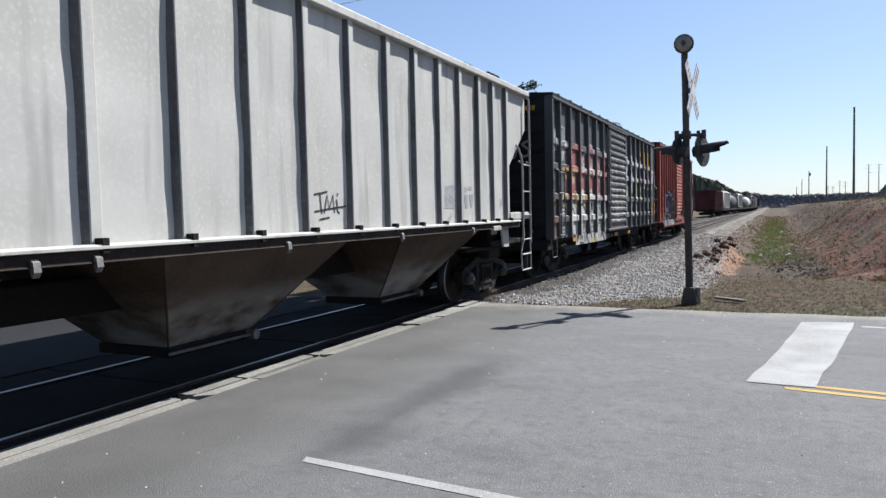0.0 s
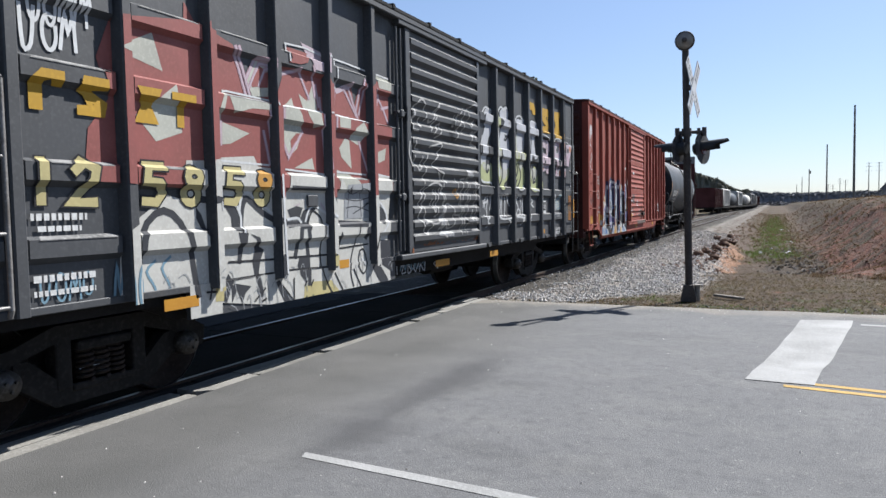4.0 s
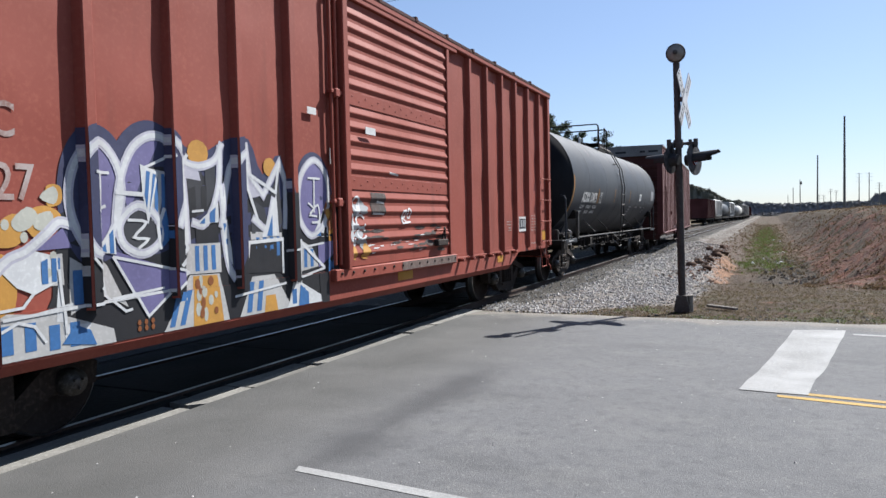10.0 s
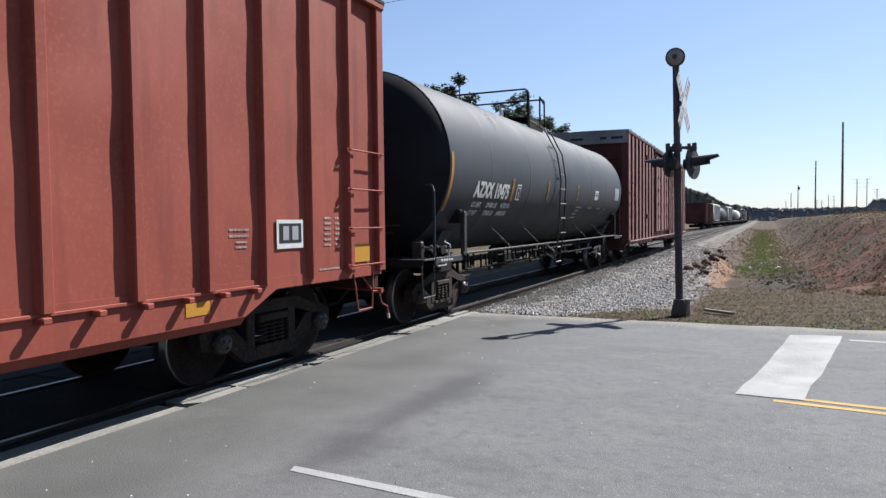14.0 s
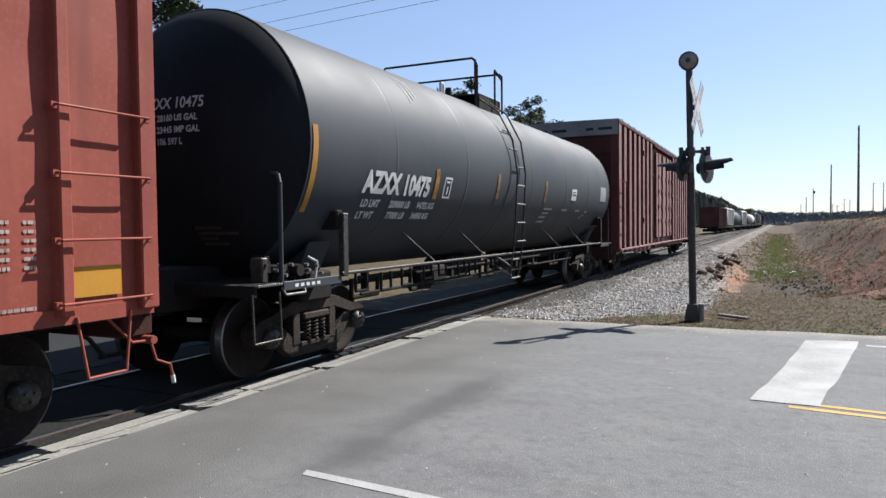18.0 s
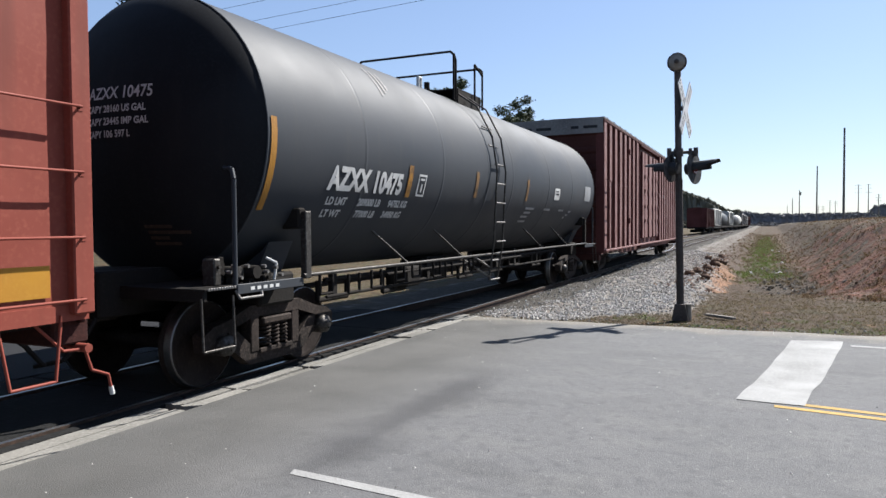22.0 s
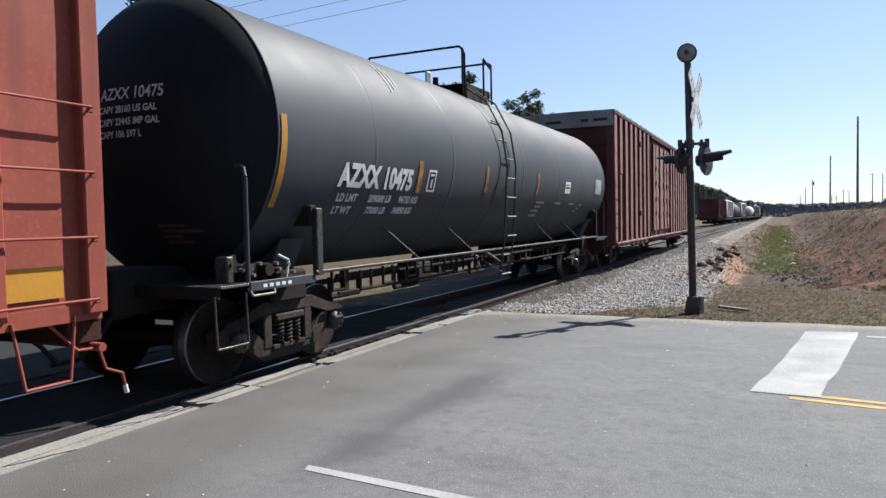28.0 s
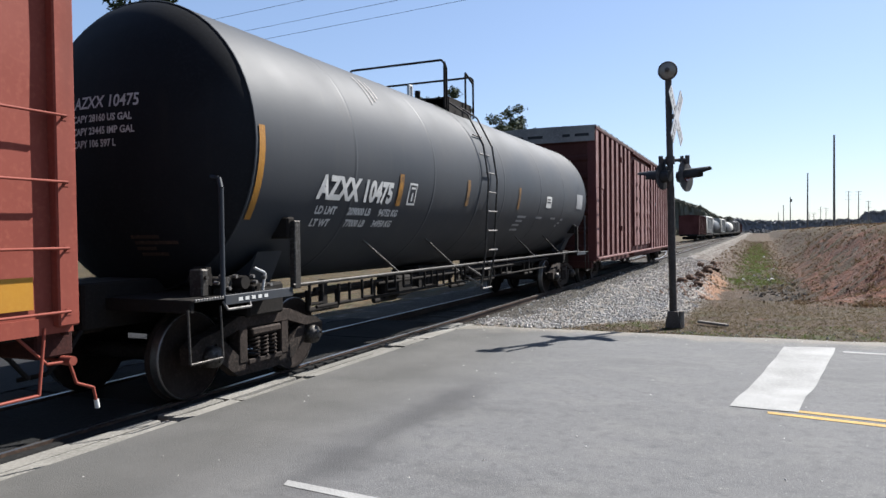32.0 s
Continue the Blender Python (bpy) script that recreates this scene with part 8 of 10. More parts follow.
    paint(car, side, P(strokes(fine, 0.022)), "g_white", 7)
    # orange patches by the corner ladder
    paint(car, side, P([[(-13.57, 1.96), (-13.31, 1.96), (-13.32, 1.71), (-13.58, 1.71)], [(-13.59, 1.57), (-13.36, 1.56), (-13.37, 1.34), (-13.60, 1.35)]]), "g_rust", 3)
    paint(car, side, P([[(-13.26, 1.86), (-13.14, 1.87), (-13.15, 1.4), (-13.26, 1.4)], [(-13.57, 1.96), (-13.54, 1.96), (-13.55, 1.35), (-13.59, 1.35)], [(-13.40, 1.96), (-13.36, 1.96), (-13.37, 1.34), (-13.41, 1.34)]]), "yellow", 4)
    # frame mark, reflectors, small print
    part("notice_plate", Geo().box(1.512, 1.516, -15.72 - c, -15.30 - c, 1.55, 1.83), M["letter"], car, "white framed notice plate")
    part("notice_field", Geo().box(1.517, 1.520, -15.69 - c, -15.33 - c, 1.61, 1.80), M["g_black"], car)
    bars(car, 1.523, [(-15.66 - c, -15.38 - c, 1.64, 0.12)], "letter")
    dome = [(-14.52, 1.62), (-14.48, 1.79), (-14.33, 1.96), (-14.15, 1.97), (-14.03, 1.79), (-14.02, 1.61)]
    paint(car, side, P([curve(dome, 4)]), "g_teal", 1)
    paint(car, side, P(strokes([[(-14.49 + 0.05 * k, 1.62), (-14.42 + 0.055 * k, 1.80 + 0.12 * math.sin(0.4 * k))] for k in range(8)] + [curve(dome, 4)] + [[(-14.50, 1.66 + 0.06 * k), (-14.06, 1.72 + 0.06 * k)] for k in range(3)], 0.018)), "g_cream", 2)
    words(car, 1.520, "1\u00bd INCH TREAD", 0.095, -14.66 - c, 1.125, "letter", 0.85, bold=0.002)
    words(car, 1.520, "COMP SHOES", 0.095, -14.64 - c, 1.04, "letter", 0.85, bold=0.002)
    bars(car, 1.562, [(-14.60 - c, -14.30 - c, 1.50, 0.025), (-14.56 - c, -14.34 - c, 1.455, 0.025)], "g_grey")
    for y0, y1, z0, z1, x in ((-15.75, -15.40, 1.10, 1.19, 1.516), (-18.85, -18.45, 0.80, 0.90, 1.516), (-21.15, -20.65, 0.80, 0.90, 1.516), (-24.0, -23.6, 1.0, 1.1, 1.520), (-26.5, -26.1, 0.86, 0.96, 1.520)):
        part("reflector", Geo().box(x, x + 0.004, y0 - c, y1 - c, z0, z1), M["yellow"], car, "yellow reflector")
    paint(car, side, P(tag(-22.0, -21.2, 0.80, 0.95, 5, 71, 0.022)), "g_teal", 2)
    g = Geo()
    for q in tag(-0.75, 0.75, 2.92, 3.32, 5, 43, 0.06):
        g.add([(a + 0.4, -7.685 - 0.052, b) for a, b in q], [tuple(range(len(q)))])
    part("graffiti", g, M["g_dim"], car, "pale sprayed tag on the dark end")
    for k in range(9):
        part("end_number", shared("end number", lambda: Geo().box(-0.032, 0.032, -7.741, -7.737, 4.02, 4.12).mesh("end_number", M["g_yellow"])), None, car, m=pose(0.38 + 0.09 * k + (0.06 if k > 2 else 0), 0, 0))
    return car, c


def maroon_boxcar():
    """Stands from 22.6 to 40.8 along the track when at rest."""
    c = 33.4
    L = 21.6
    posts = [-9.72 + 0.905 * k for k in range(7)] + [2.45 + 0.905 * k for k in range(9)]
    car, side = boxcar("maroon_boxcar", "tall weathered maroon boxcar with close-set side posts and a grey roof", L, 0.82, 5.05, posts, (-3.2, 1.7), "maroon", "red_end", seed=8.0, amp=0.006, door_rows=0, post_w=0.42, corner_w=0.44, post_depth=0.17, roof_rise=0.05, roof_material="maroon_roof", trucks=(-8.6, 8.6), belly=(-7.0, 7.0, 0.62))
    part("end_cap_sheet", Geo().box(-1.58, 1.58, -10.865, -10.845, 4.58, 5.05, 0.004), M["maroon_roof"], car, "grey galvanised sheet over the end wall")
    g = Geo()
    for u0, u1 in ((-1.2, -0.75), (-0.6, -0.1), (0.55, 0.8), (0.95, 1.4)):
        g.box(u0, u1, -10.870, -10.867, 4.74, 4.83)
    tagged(part("small_print", g, M["g_black"], car), kind="stuff")
    ladder(car, -10.6, -10.1, (2.9, 2.45, 2.0, 1.55, 1.1), 1.70, "maroon", (0.95, 3.1))
    for u, w in ((-2.75, 0.26), (-1.97, 0.36), (-0.70, 0.42), (0.45, 0.30), (1.30, 0.26)):
        bar = part("door_bar", Geo().box(1.46, 1.598, u - w, u + w, 1.1, 4.7, 0.012), M["maroon"], car)
        part("bar_face", Geo().box(1.599, 1.604, u - w + 0.02, u + w - 0.02, 1.12, 4.68), M["maroon_pale"], bar)
        for z in (1.75, 2.35, 3.0, 3.6):
            part("bar_cleat", Geo().box(1.604, 1.66, u + w - 0.10, u + w + 0.02, z, z + 0.16, 0.01), M["maroon"], bar)
    for p in posts + [-10.58, 10.58]:
        part("post_face", Geo().box(1.601, 1.606, p - 0.185, p + 0.185, 0.90, 4.92), M["maroon_pale"], car)
    for z in (1.72, 4.25):
        part("jack_pad", Geo().box(1.606, 1.70, -6.62, -6.40, z, z + 0.2, 0.015), M["maroon"], car)
    part("side_ledge", Geo().box(1.54, 1.665, -10.78, 10.78, 0.825, 0.885, 0.008), M["maroon_pale"], car, "pale worn ledge along the sill")
    rng = random.Random(12)
    sc = [[(u, z), (u + 0.06, z), (u + 0.05, z + h), (u + 0.01, z + h)] for u, z, h in [(rng.uniform(-2.5, 4.2), rng.uniform(1.4, 3.8), rng.uniform(0.2, 0.5)) for _ in range(40)]]
    paint(car, side, sc, "g_grey", 1, name="scrape")
    return car, c


def hopper_car():
    """Stands from -48.9 to -30.2 along the track when at rest."""
    c = -39.5
    L, h = 18.6, 9.3
    car = thing("covered_hopper", "light grey covered hopper car with dark side posts and dusty slopes", "railway car", "freight train")
    m, xp = M["hopper"], 1.495
    side = Side(4.4, 0.012)
    zb, zt = 1.505, 4.10
    posts = [7.97, 7.25, 6.56, 5.73, 4.95, 4.14, 3.33, 2.41] + [1.49 - 0.92 * k for k in range(11)]
    bounds = [-8.1] + sorted(posts) + [h - 0.03]
    for a, b in zip(bounds, bounds[1:]):
        if b > 8.1:
            # end bay with the corner cut away
            g = Geo().add([(xp, a, zb), (xp, a, zt), (xp, h - 0.03, zt), (xp, h - 0.03, 3.36), (xp, a + 0.08, 2.40), (xp, a + 0.08, zb)], [(0, 1, 2, 3, 4, 5)])
            g.add([(xp, h - 0.03, 3.36), (xp, a + 0.08, 2.40), (xp - 0.25, a + 0.08, 2.40), (xp - 0.25, h - 0.03, 3.36)], [(0, 1, 2, 3)])
            part("side_panel", g, m, car)
            side.rects.append((a, b, 3.4, zt, xp, False))
            continue
        panel(car, m, a, b, zb, zt, xp, side)
        side.rects.append((a, b, zb, zt, xp, True))
    for p in posts:
        post = part("side_post", Geo().prism([(xp - 0.02, p - 0.034), (1.553, p + 0.016), (1.560, p + 0.024), (1.560, p + 0.118), (1.553, p + 0.126), (xp - 0.02, p + 0.165)], "z", zb, zt - 0.05), m, car)
        # flank sheet whose dark colour carries the shade beside the post
        part("post_flank", Geo().add([(xp - 0.02, p - 0.038, zb), (1.553, p + 0.012, zb), (1.553, p + 0.012, zt - 0.06), (xp - 0.02, p - 0.038, zt - 0.06)], [(0, 1, 2, 3)]), M["flank_shade"], post, "leading flank of the post with its shade painted in")
        part("post_foot", shared("post_foot", lambda: Geo().prism([(1.50, 0.04), (1.632, 0.06), (1.632, 0.12), (1.50, 0.14)], "z", 1.44, 1.555).mesh("post_foot", M["under"])), None, car, m=pose(0, p, 0))
    part("top_chord", Geo().box(xp - 0.08, 1.60, -h + 0.03, h, zt - 0.06, zt + 0.05, 0.015), m, car)
    part("side_sill", Geo().box(1.38, 1.60, -h, h - 0.75, 1.365, 1.466, 0.006).prism([(1.56, 1.366), (1.615, 1.366), (1.622, 1.372), (1.615, 1.378), (1.56, 1.378)], "y", -h, h - 2.3), M["sill"], car, "rusty dark side sill")
    part("sill_lip", Geo().prism([(1.44, 1.468), (1.625, 1.468), (1.64, 1.474), (1.64, 1.494), (1.60, 1.508), (1.44, 1.510)], "y", -h, h - 0.75), m, car)
    part("sill_extension", Geo().box(1.50, 1.58, h - 1.22, h - 0.05, 1.52, 1.66, 0.01), m, car)
    for y in (6.07, 3.55, 1.05, -1.25, -1.75, -4.25, -6.75):
        part("sill_clip", shared("clip", lambda: Geo().prism([(1.60, 1.43), (1.635, 1.41), (1.645, 1.34), (1.615, 1.30), (1.60, 1.33)], "y", -0.025, 0.03).mesh("sill_clip", M["bright"])), None, car, m=pose(0, y, 0))
    part("tie_plate", Geo().box(1.60, 1.63, 7.02, 7.42, 1.335, 1.42, 0.008), M["grab"], car, "pale bolted tie plate")
    part("far_side", Geo().box(-1.6, -1.5, -h, h, 1.4, zt), m, car)
    part("roof", Geo().prism([(-1.6, zt), (-1.3, zt + 0.18), (1.3, zt + 0.18), (1.6, zt)], "y", -h + 0.03, h - 0.03), m, car)
    part("roof_hatch", Geo().box(-0.35, 0.35, -h + 0.5, h - 0.9, zt + 0.18, zt + 0.30, 0.03), m, car)
    part("running_board", Geo().box(-0.95, -0.45, -h, h, zt + 0.36, zt + 0.40).box(0.45, 0.95, h - 0.9, h, zt + 0.36, zt + 0.40), M["bright"], car)
    part("roof_handrail", Geo().pipe([(0.95, h - 0.75, zt + 0.2), (0.95, h - 0.68, zt + 0.42), (0.95, h - 0.08, zt + 0.42), (0.95, h - 0.03, zt + 0.1)], 0.016, 6), M["under"], car)
    part("hatch_cover", Geo().lathe([(0.0, 0.20), (0.20, 0.19), (0.30, 0.14), (0.34, 0.05), (0.36, 0.0)], (0.6, h - 1.35, zt + 0.18), "z", 16), M["under"], car, "dark round hatch cover")
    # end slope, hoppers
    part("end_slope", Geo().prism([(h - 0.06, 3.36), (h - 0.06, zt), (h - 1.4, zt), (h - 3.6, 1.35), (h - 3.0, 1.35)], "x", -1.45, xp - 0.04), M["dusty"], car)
    part("inner_body", Geo().box(-1.4, 1.30, -h + 1.0, h - 3.2, 1.40, zt), M["under"], car)
    for yc in (-3.35, 1.0, 5.35):
        zt2, z0, bt, ht = 1.40, 0.34, 0.64, 1.47
        low = [(-0.48, yc + 0.1 - bt, z0), (0.48, yc + 0.1 - bt, z0), (0.48, yc + 0.1 + bt, z0), (-0.48, yc + 0.1 + bt, z0)]
        up = [(-1.48, yc - ht, zt2), (1.48, yc - ht, zt2), (1.48, yc + ht, zt2), (-1.48, yc + ht, zt2)]
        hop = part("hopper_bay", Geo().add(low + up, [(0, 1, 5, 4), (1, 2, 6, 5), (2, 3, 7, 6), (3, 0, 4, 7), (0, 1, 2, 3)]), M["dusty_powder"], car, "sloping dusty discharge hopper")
        part("outlet_gate", Geo().box(-0.52, 0.54, yc + 0.06 - bt, yc + 0.14 + bt, z0 - 0.10, z0 + 0.01, 0.015), M["under"], hop)
        part("gate_gear", Geo().tube((0.52, yc + bt, z0 - 0.04), (0.66, yc + bt, z0 - 0.04), 0.06, 10).tube((0.60, yc - bt, z0 - 0.04), (0.60, yc + bt + 0.12, z0 - 0.04), 0.018, 6), M["bright"], hop)
        for d in (-1, 1):
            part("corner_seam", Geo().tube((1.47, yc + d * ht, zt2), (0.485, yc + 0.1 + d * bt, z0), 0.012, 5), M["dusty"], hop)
    part("centre_sill", Geo().box(-0.32, 0.32, -h + 0.1, h - 0.1, 0.80, 1.15, 0.02), M["under"], car)
    part("end_platform", Geo().box(-1.45, 1.40, h - 1.8, h - 0.02, 1.02, 1.12, 0.02).box(-1.4, 1.42, h - 0.12, h - 0.02, 0.9, 1.12), M["under"], car)
    for s in (-1, 1):
        part("body_bolster", Geo().box(-1.36, 1.30, s * (h - 1.55) - 1.25, s * (h - 1.55) + 1.25, 0.96, 1.015, 0.01).box(-1.36, 1.28, s * (h - 1.35) - 0.30, s * (h - 1.35) + 0.30, 0.78, 1.36, 0.03).box(-1.36, -1.20, s * (h - 1.65) - 1.3, s * (h - 1.65) + 1.3, 0.80, 1.40), M["under"], car)
    part("bolster_plate", Geo().prism([(h - 1.43, 1.462), (h - 1.02, 1.462), (h - 0.99, 0.99), (h - 1.27, 0.99)], "x", 1.41, 1.45).box(1.36, 1.41, h - 1.03, h - 0.99, 0.99, 1.46), M["hopper"], car)
    for x in (1.20, -1.3):
        part("end_post", Geo().box(x, x + 0.16, h - 0.95, h - 0.80, 1.12, 3.0, 0.01), M["under"], car)
    ladder(car, h - 0.52, h - 0.04, (2.62, 2.08, 1.60, 1.10), 1.60, "grab", (1.06, 2.68))
    part("ladder_stay", Geo().pipe([(1.60, h - 0.52, 2.66), (1.585, h - 0.545, 2.78), (1.54, h - 0.60, 2.96), (1.50, h - 0.60, 3.02)], 0.023, 6), M["grab"], car)
    part("grab_post", Geo().pipe([(1.60, h - 0.04, 2.66), (1.60, h - 0.04, 3.98), (1.53, h - 0.04, 4.04)], 0.023, 6), M["grab"], car)
    part("stirrup", Geo().pipe([(1.58, h - 0.50, 1.05), (1.58, h - 0.62, 0.82), (1.60, h - 0.62, 0.48), (1.60, h - 0.06, 0.48), (1.60, h - 0.06, 0.82), (1.58, h - 0.04, 1.05)], 0.016, 6).pipe([(1.60, h - 0.62, 0.80), (1.60, h - 0.06, 0.80)], 0.016, 6), M["grab"], car)
    for y in (h - 1.35, -h + 1.35):
        truck(car, y, True, "truck_black")
    coupler(car, h, 1)
    coupler(car, -h, -1)
    paint(car, side, [[(u - c, v) for u, v in q] for q in strokes([[(-37.850, 1.92), (-37.686, 1.94), (-37.538, 1.96)], [(-37.686, 1.94), (-37.655, 1.71)], [(-37.600, 1.72), (-37.538, 1.92), (-37.491, 1.76), (-37.413, 1.92), (-37.382, 1.72)], [(-37.335, 1.87), (-37.320, 1.73), (-37.281, 1.71)], [(-37.320, 1.94), (-37.312, 1.92)], [(-37.827, 1.73), (-37.273, 1.78), (-37.148, 1.79)], [(-37.702, 1.64), (-37.499, 1.66)]], 0.020)], "g_black", 1, "small black sprayed tag")
    rng = random.Random(33)
    patch = []
    for k in range(60):
        a, b, q, r = rng.uniform(5.22, 5.60), rng.uniform(1.77, 2.11), rng.uniform(0.02, 0.06), rng.uniform(0.01, 0.035)
        if abs(a - 5.38) > 0.06 or rng.random() < 0.4:
            patch.append(blob([(a - q, b), (a, b + r), (a + q, b + 0.2 * r), (a + 0.2 * q, b - r)], 3))
    paint(car, side, [[(5.20, 1.75), (5.61, 1.75), (5.62, 2.125), (5.19, 2.11)]], "faded", 0, name="faded_patch", label="mottled grey patch painted over old print")
    paint(car, side, patch, "g_grey", 1, name="faded_patch")
    paint(car, side, [[(6.00, 1.975), (6.145, 1.98), (6.13, 1.755), (6.04, 1.75)], [(6.205, 1.985), (6.42, 1.99), (6.335, 1.76), (6.275, 1.755)]], "g_grey", 0, name="faded_patch")
    paint(car, side, [[(6.00, 2.02), (6.10, 2.02), (6.10, 2.11), (6.0, 2.11)], [(6.18, 2.06), (6.34, 2.06), (6.34, 2.12), (6.16, 2.12)], [(7.72, 1.78), (7.84, 1.78), (7.84, 1.93), (7.72, 1.92)]], "faded", 0, name="faded_patch")
    bars(car, xp + 0.020, [(5.38 + 0.05 * k, 5.405 + 0.05 * k, 1.61, 0.07) for k in range(3)], "faded")
    return car, c


def tank_car():
    """Shell from 6.05 to 21.55 along the track when at rest."""
    c, r, zc, hl = 13.575, 1.59, 2.68, 7.595
    car = thing("tank_car", "black tank car with white lettering and amber stripes", "railway car", "freight train")
    prof = [(0.0, -hl - 0.62), (0.35, -hl - 0.60), (0.75, -hl - 0.52), (1.10, -hl - 0.38), (1.39, -hl - 0.22), (1.545, -hl - 0.07), (r, -hl), (r, -hl + 0.06)]
    seams = [y - c for y in (7.95, 10.35, 12.35, 13.75, 16.4, 18.6)]
    for y in seams:
        prof += [(r, y - 0.05), (r, y - 0.022), (r + 0.004, y - 0.012), (r + 0.004, y + 0.012), (r, y + 0.022), (r, y + 0.05)]
    prof += [(a, -b) for a, b in prof[7::-1]]
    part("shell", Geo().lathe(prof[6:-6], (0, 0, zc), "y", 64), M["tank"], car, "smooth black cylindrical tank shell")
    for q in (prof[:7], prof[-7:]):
        part("tank_head", Geo().lathe(q, (0, 0, zc), "y", 64), M["tank_head"], car, "domed black tank head with its shade in the colour")
    for y in (-hl, hl):
        part("head_seam", Geo().lathe([(r, y - 0.015), (r + 0.008, y - 0.008), (r + 0.008, y + 0.008), (r, y + 0.015)], (0, 0, zc), "y", 64), M["tank"], car)

    def wrap(y, s, lift=0.011):
        """A point at y, s metres up round the shell from its widest line."""
        a = (s + 0.13) / r
        return ((r + lift) * math.cos(a), y, zc + (r + lift) * math.sin(a))

    def sticker(y0, y1, s0, s1, material, name, label="", lift=0.009):
        g = Geo().grid(lambda u, v: wrap(u, v, lift), [y0, y1], [s0 + (s1 - s0) * k / 8 for k in range(9)])
        return part(name, g, M[material], car, label)
    sticker(-hl + 0.045, -hl + 0.14, -0.98, 0.02, "amber", "stripe", "amber reflective stripe")
    for y, z0, m in ((9.22, -0.72, "amber_worn"), (11.80, -0.64, "amber_faded"), (14.75, -0.62, "amber_faded")):
        sticker(y - c - 0.065, y - c + 0.065, z0, z0 + 0.46, m, "stripe")
    def fit(u, v):
        return wrap(u, v)
    for body, size, y, s, sq in (("AZXX", 0.385, 7.18, -0.68, 0.86), ("10475", 0.385, 8.20, -0.68, 0.83)):
        g = Geo()
        put_text(g, body, size, fit, y - c, s, 0.019, sq)
        tagged(part("lettering", g, M["letter"], car), "white painted lettering", kind="stuff")
    for body, y, s in (("LD LMT", 7.22, -0.88), ("209000 LB", 7.95, -0.88), ("94752 KG", 8.75, -0.88), ("LT WT", 7.22, -1.05), ("77000 LB", 7.98, -1.05), ("34950 KG", 8.70, -1.05)):
        g = Geo()
        put_text(g, body, 0.140, fit, y - c, s, 0.006, 0.95)
        tagged(part("lettering", g, M["letter"], car), kind="stuff")
    # boxed mark
    g = Geo()
    for q in stroke([(9.50 - c, -0.68), (9.73 - c, -0.68), (9.73 - c, -0.38), (9.50 - c, -0.38), (9.50 - c, -0.68)], 0.03) + stroke([(9.615 - c, -0.62), (9.615 - c, -0.52)], 0.04) + stroke([(9.56 - c, -0.44), (9.67 - c, -0.44)], 0.03):
        g.add([fit(a, b) for a, b in q], [tuple(range(len(q)))])
    part("boxed_mark", g, M["letter"], car)
    sticker(16.9 - c, 17.35 - c, -0.52, -0.24, "letter", "placard", "white placard")
    sticker(20.0 - c, 20.7 - c, -0.46, -0.05, "g_grey", "placard", "faded grey placard")
    part("placard_print", Geo().grid(lambda u, v: wrap(u, v, 0.013), [16.97 - c, 17.28 - c], [-0.40, -0.36]).grid(lambda u, v: wrap(u, v, 0.013), [16.97 - c, 17.22 - c], [-0.33, -0.30]), M["g_black"], car)
    g = Geo()
    for y, w, s in ((14.9, 0.6, -0.80), (14.9, 0.45, -0.90), (14.8, 0.45, -1.00), (14.8, 0.5, -1.12), (16.3, 0.5, -0.80), (17.6, 0.45, -0.80), (18.6, 0.25, -0.82), (18.45, 0.2, -0.92), (18.3, 0.15, -1.0)):
        g.grid(lambda u, v: wrap(u, v), [y - c, y - c + w], [s, s + 0.05])
    tagged(part("small_print", g, M["g_grey"], car), kind="stuff")
    # faint scrubbed marks across the shell
    g = Geo()
    for k in range(3):
        y = 8.72 - c + 0.13 * k
        g.grid(lambda u, v: wrap(u + v * 0.05, v), [y, y + 0.025 + 0.012 * (k % 2)], [0.72 + 0.07 * k + 0.05 * j for j in range(12 - 2 * k)])
    part("scuff", g, M["g_dim"], car)
    # lettering on the near head
    def head(u, v):
        rr = min(1.5, math.hypot(u, v))
        depth = np.interp(rr, [0.0, 0.35, 0.75, 1.10, 1.39, 1.545, 1.59], [0.62, 0.60, 0.52, 0.38, 0.22, 0.07, 0.0])
        return (u, -hl - float(depth) - 0.012, zc + v)
    for body, size, u, v in (("AZXX 10475", 0.175, -0.26, 0.34), ("CAPY 28160 US GAL", 0.10, -0.27, 0.20), ("CAPY 23445 IMP GAL", 0.10, -0.27, 0.07), ("CAPY 106 597 L", 0.10, -0.27, -0.06)):
        g = Geo()
        put_text(g, body, size, head, u, v, 0.003, 0.88)
        tagged(part("lettering", g, M["letter"], car), kind="stuff")
    g = Geo()
    for u0, u1, v in ((0.30, 0.62, -1.0), (0.33, 0.80, -1.06), (0.33, 0.55, -1.12), (0.36, 0.66, -1.18)):
        g.add([head(u0, v), head(u1, v), head(u1, v + 0.035), head(u0, v + 0.035)], [(0, 1, 2, 3)])
    tagged(part("small_print", g, M["rail"], car), kind="stuff")
    # saddle, sills, end platforms
    for s in (-1, 1):
        y = s * 6.9
        part("saddle", Geo().prism([(-1.0, 1.11), (1.0, 1.11), (1.20, 1.52), (1.1, 1.42), (0.7, 1.16), (0, 1.12), (-0.7, 1.16), (-1.1, 1.42), (-1.34, 1.72)], "y", y - 0.22, y + 0.22), M["tank"], car)
        a, b = sorted((s * 5.9, s * (hl + 1.05)))
        part("stub_sill", Geo().box(-0.36, 0.36, a, b, 0.80, 1.26, 0.02), M["under"], car)
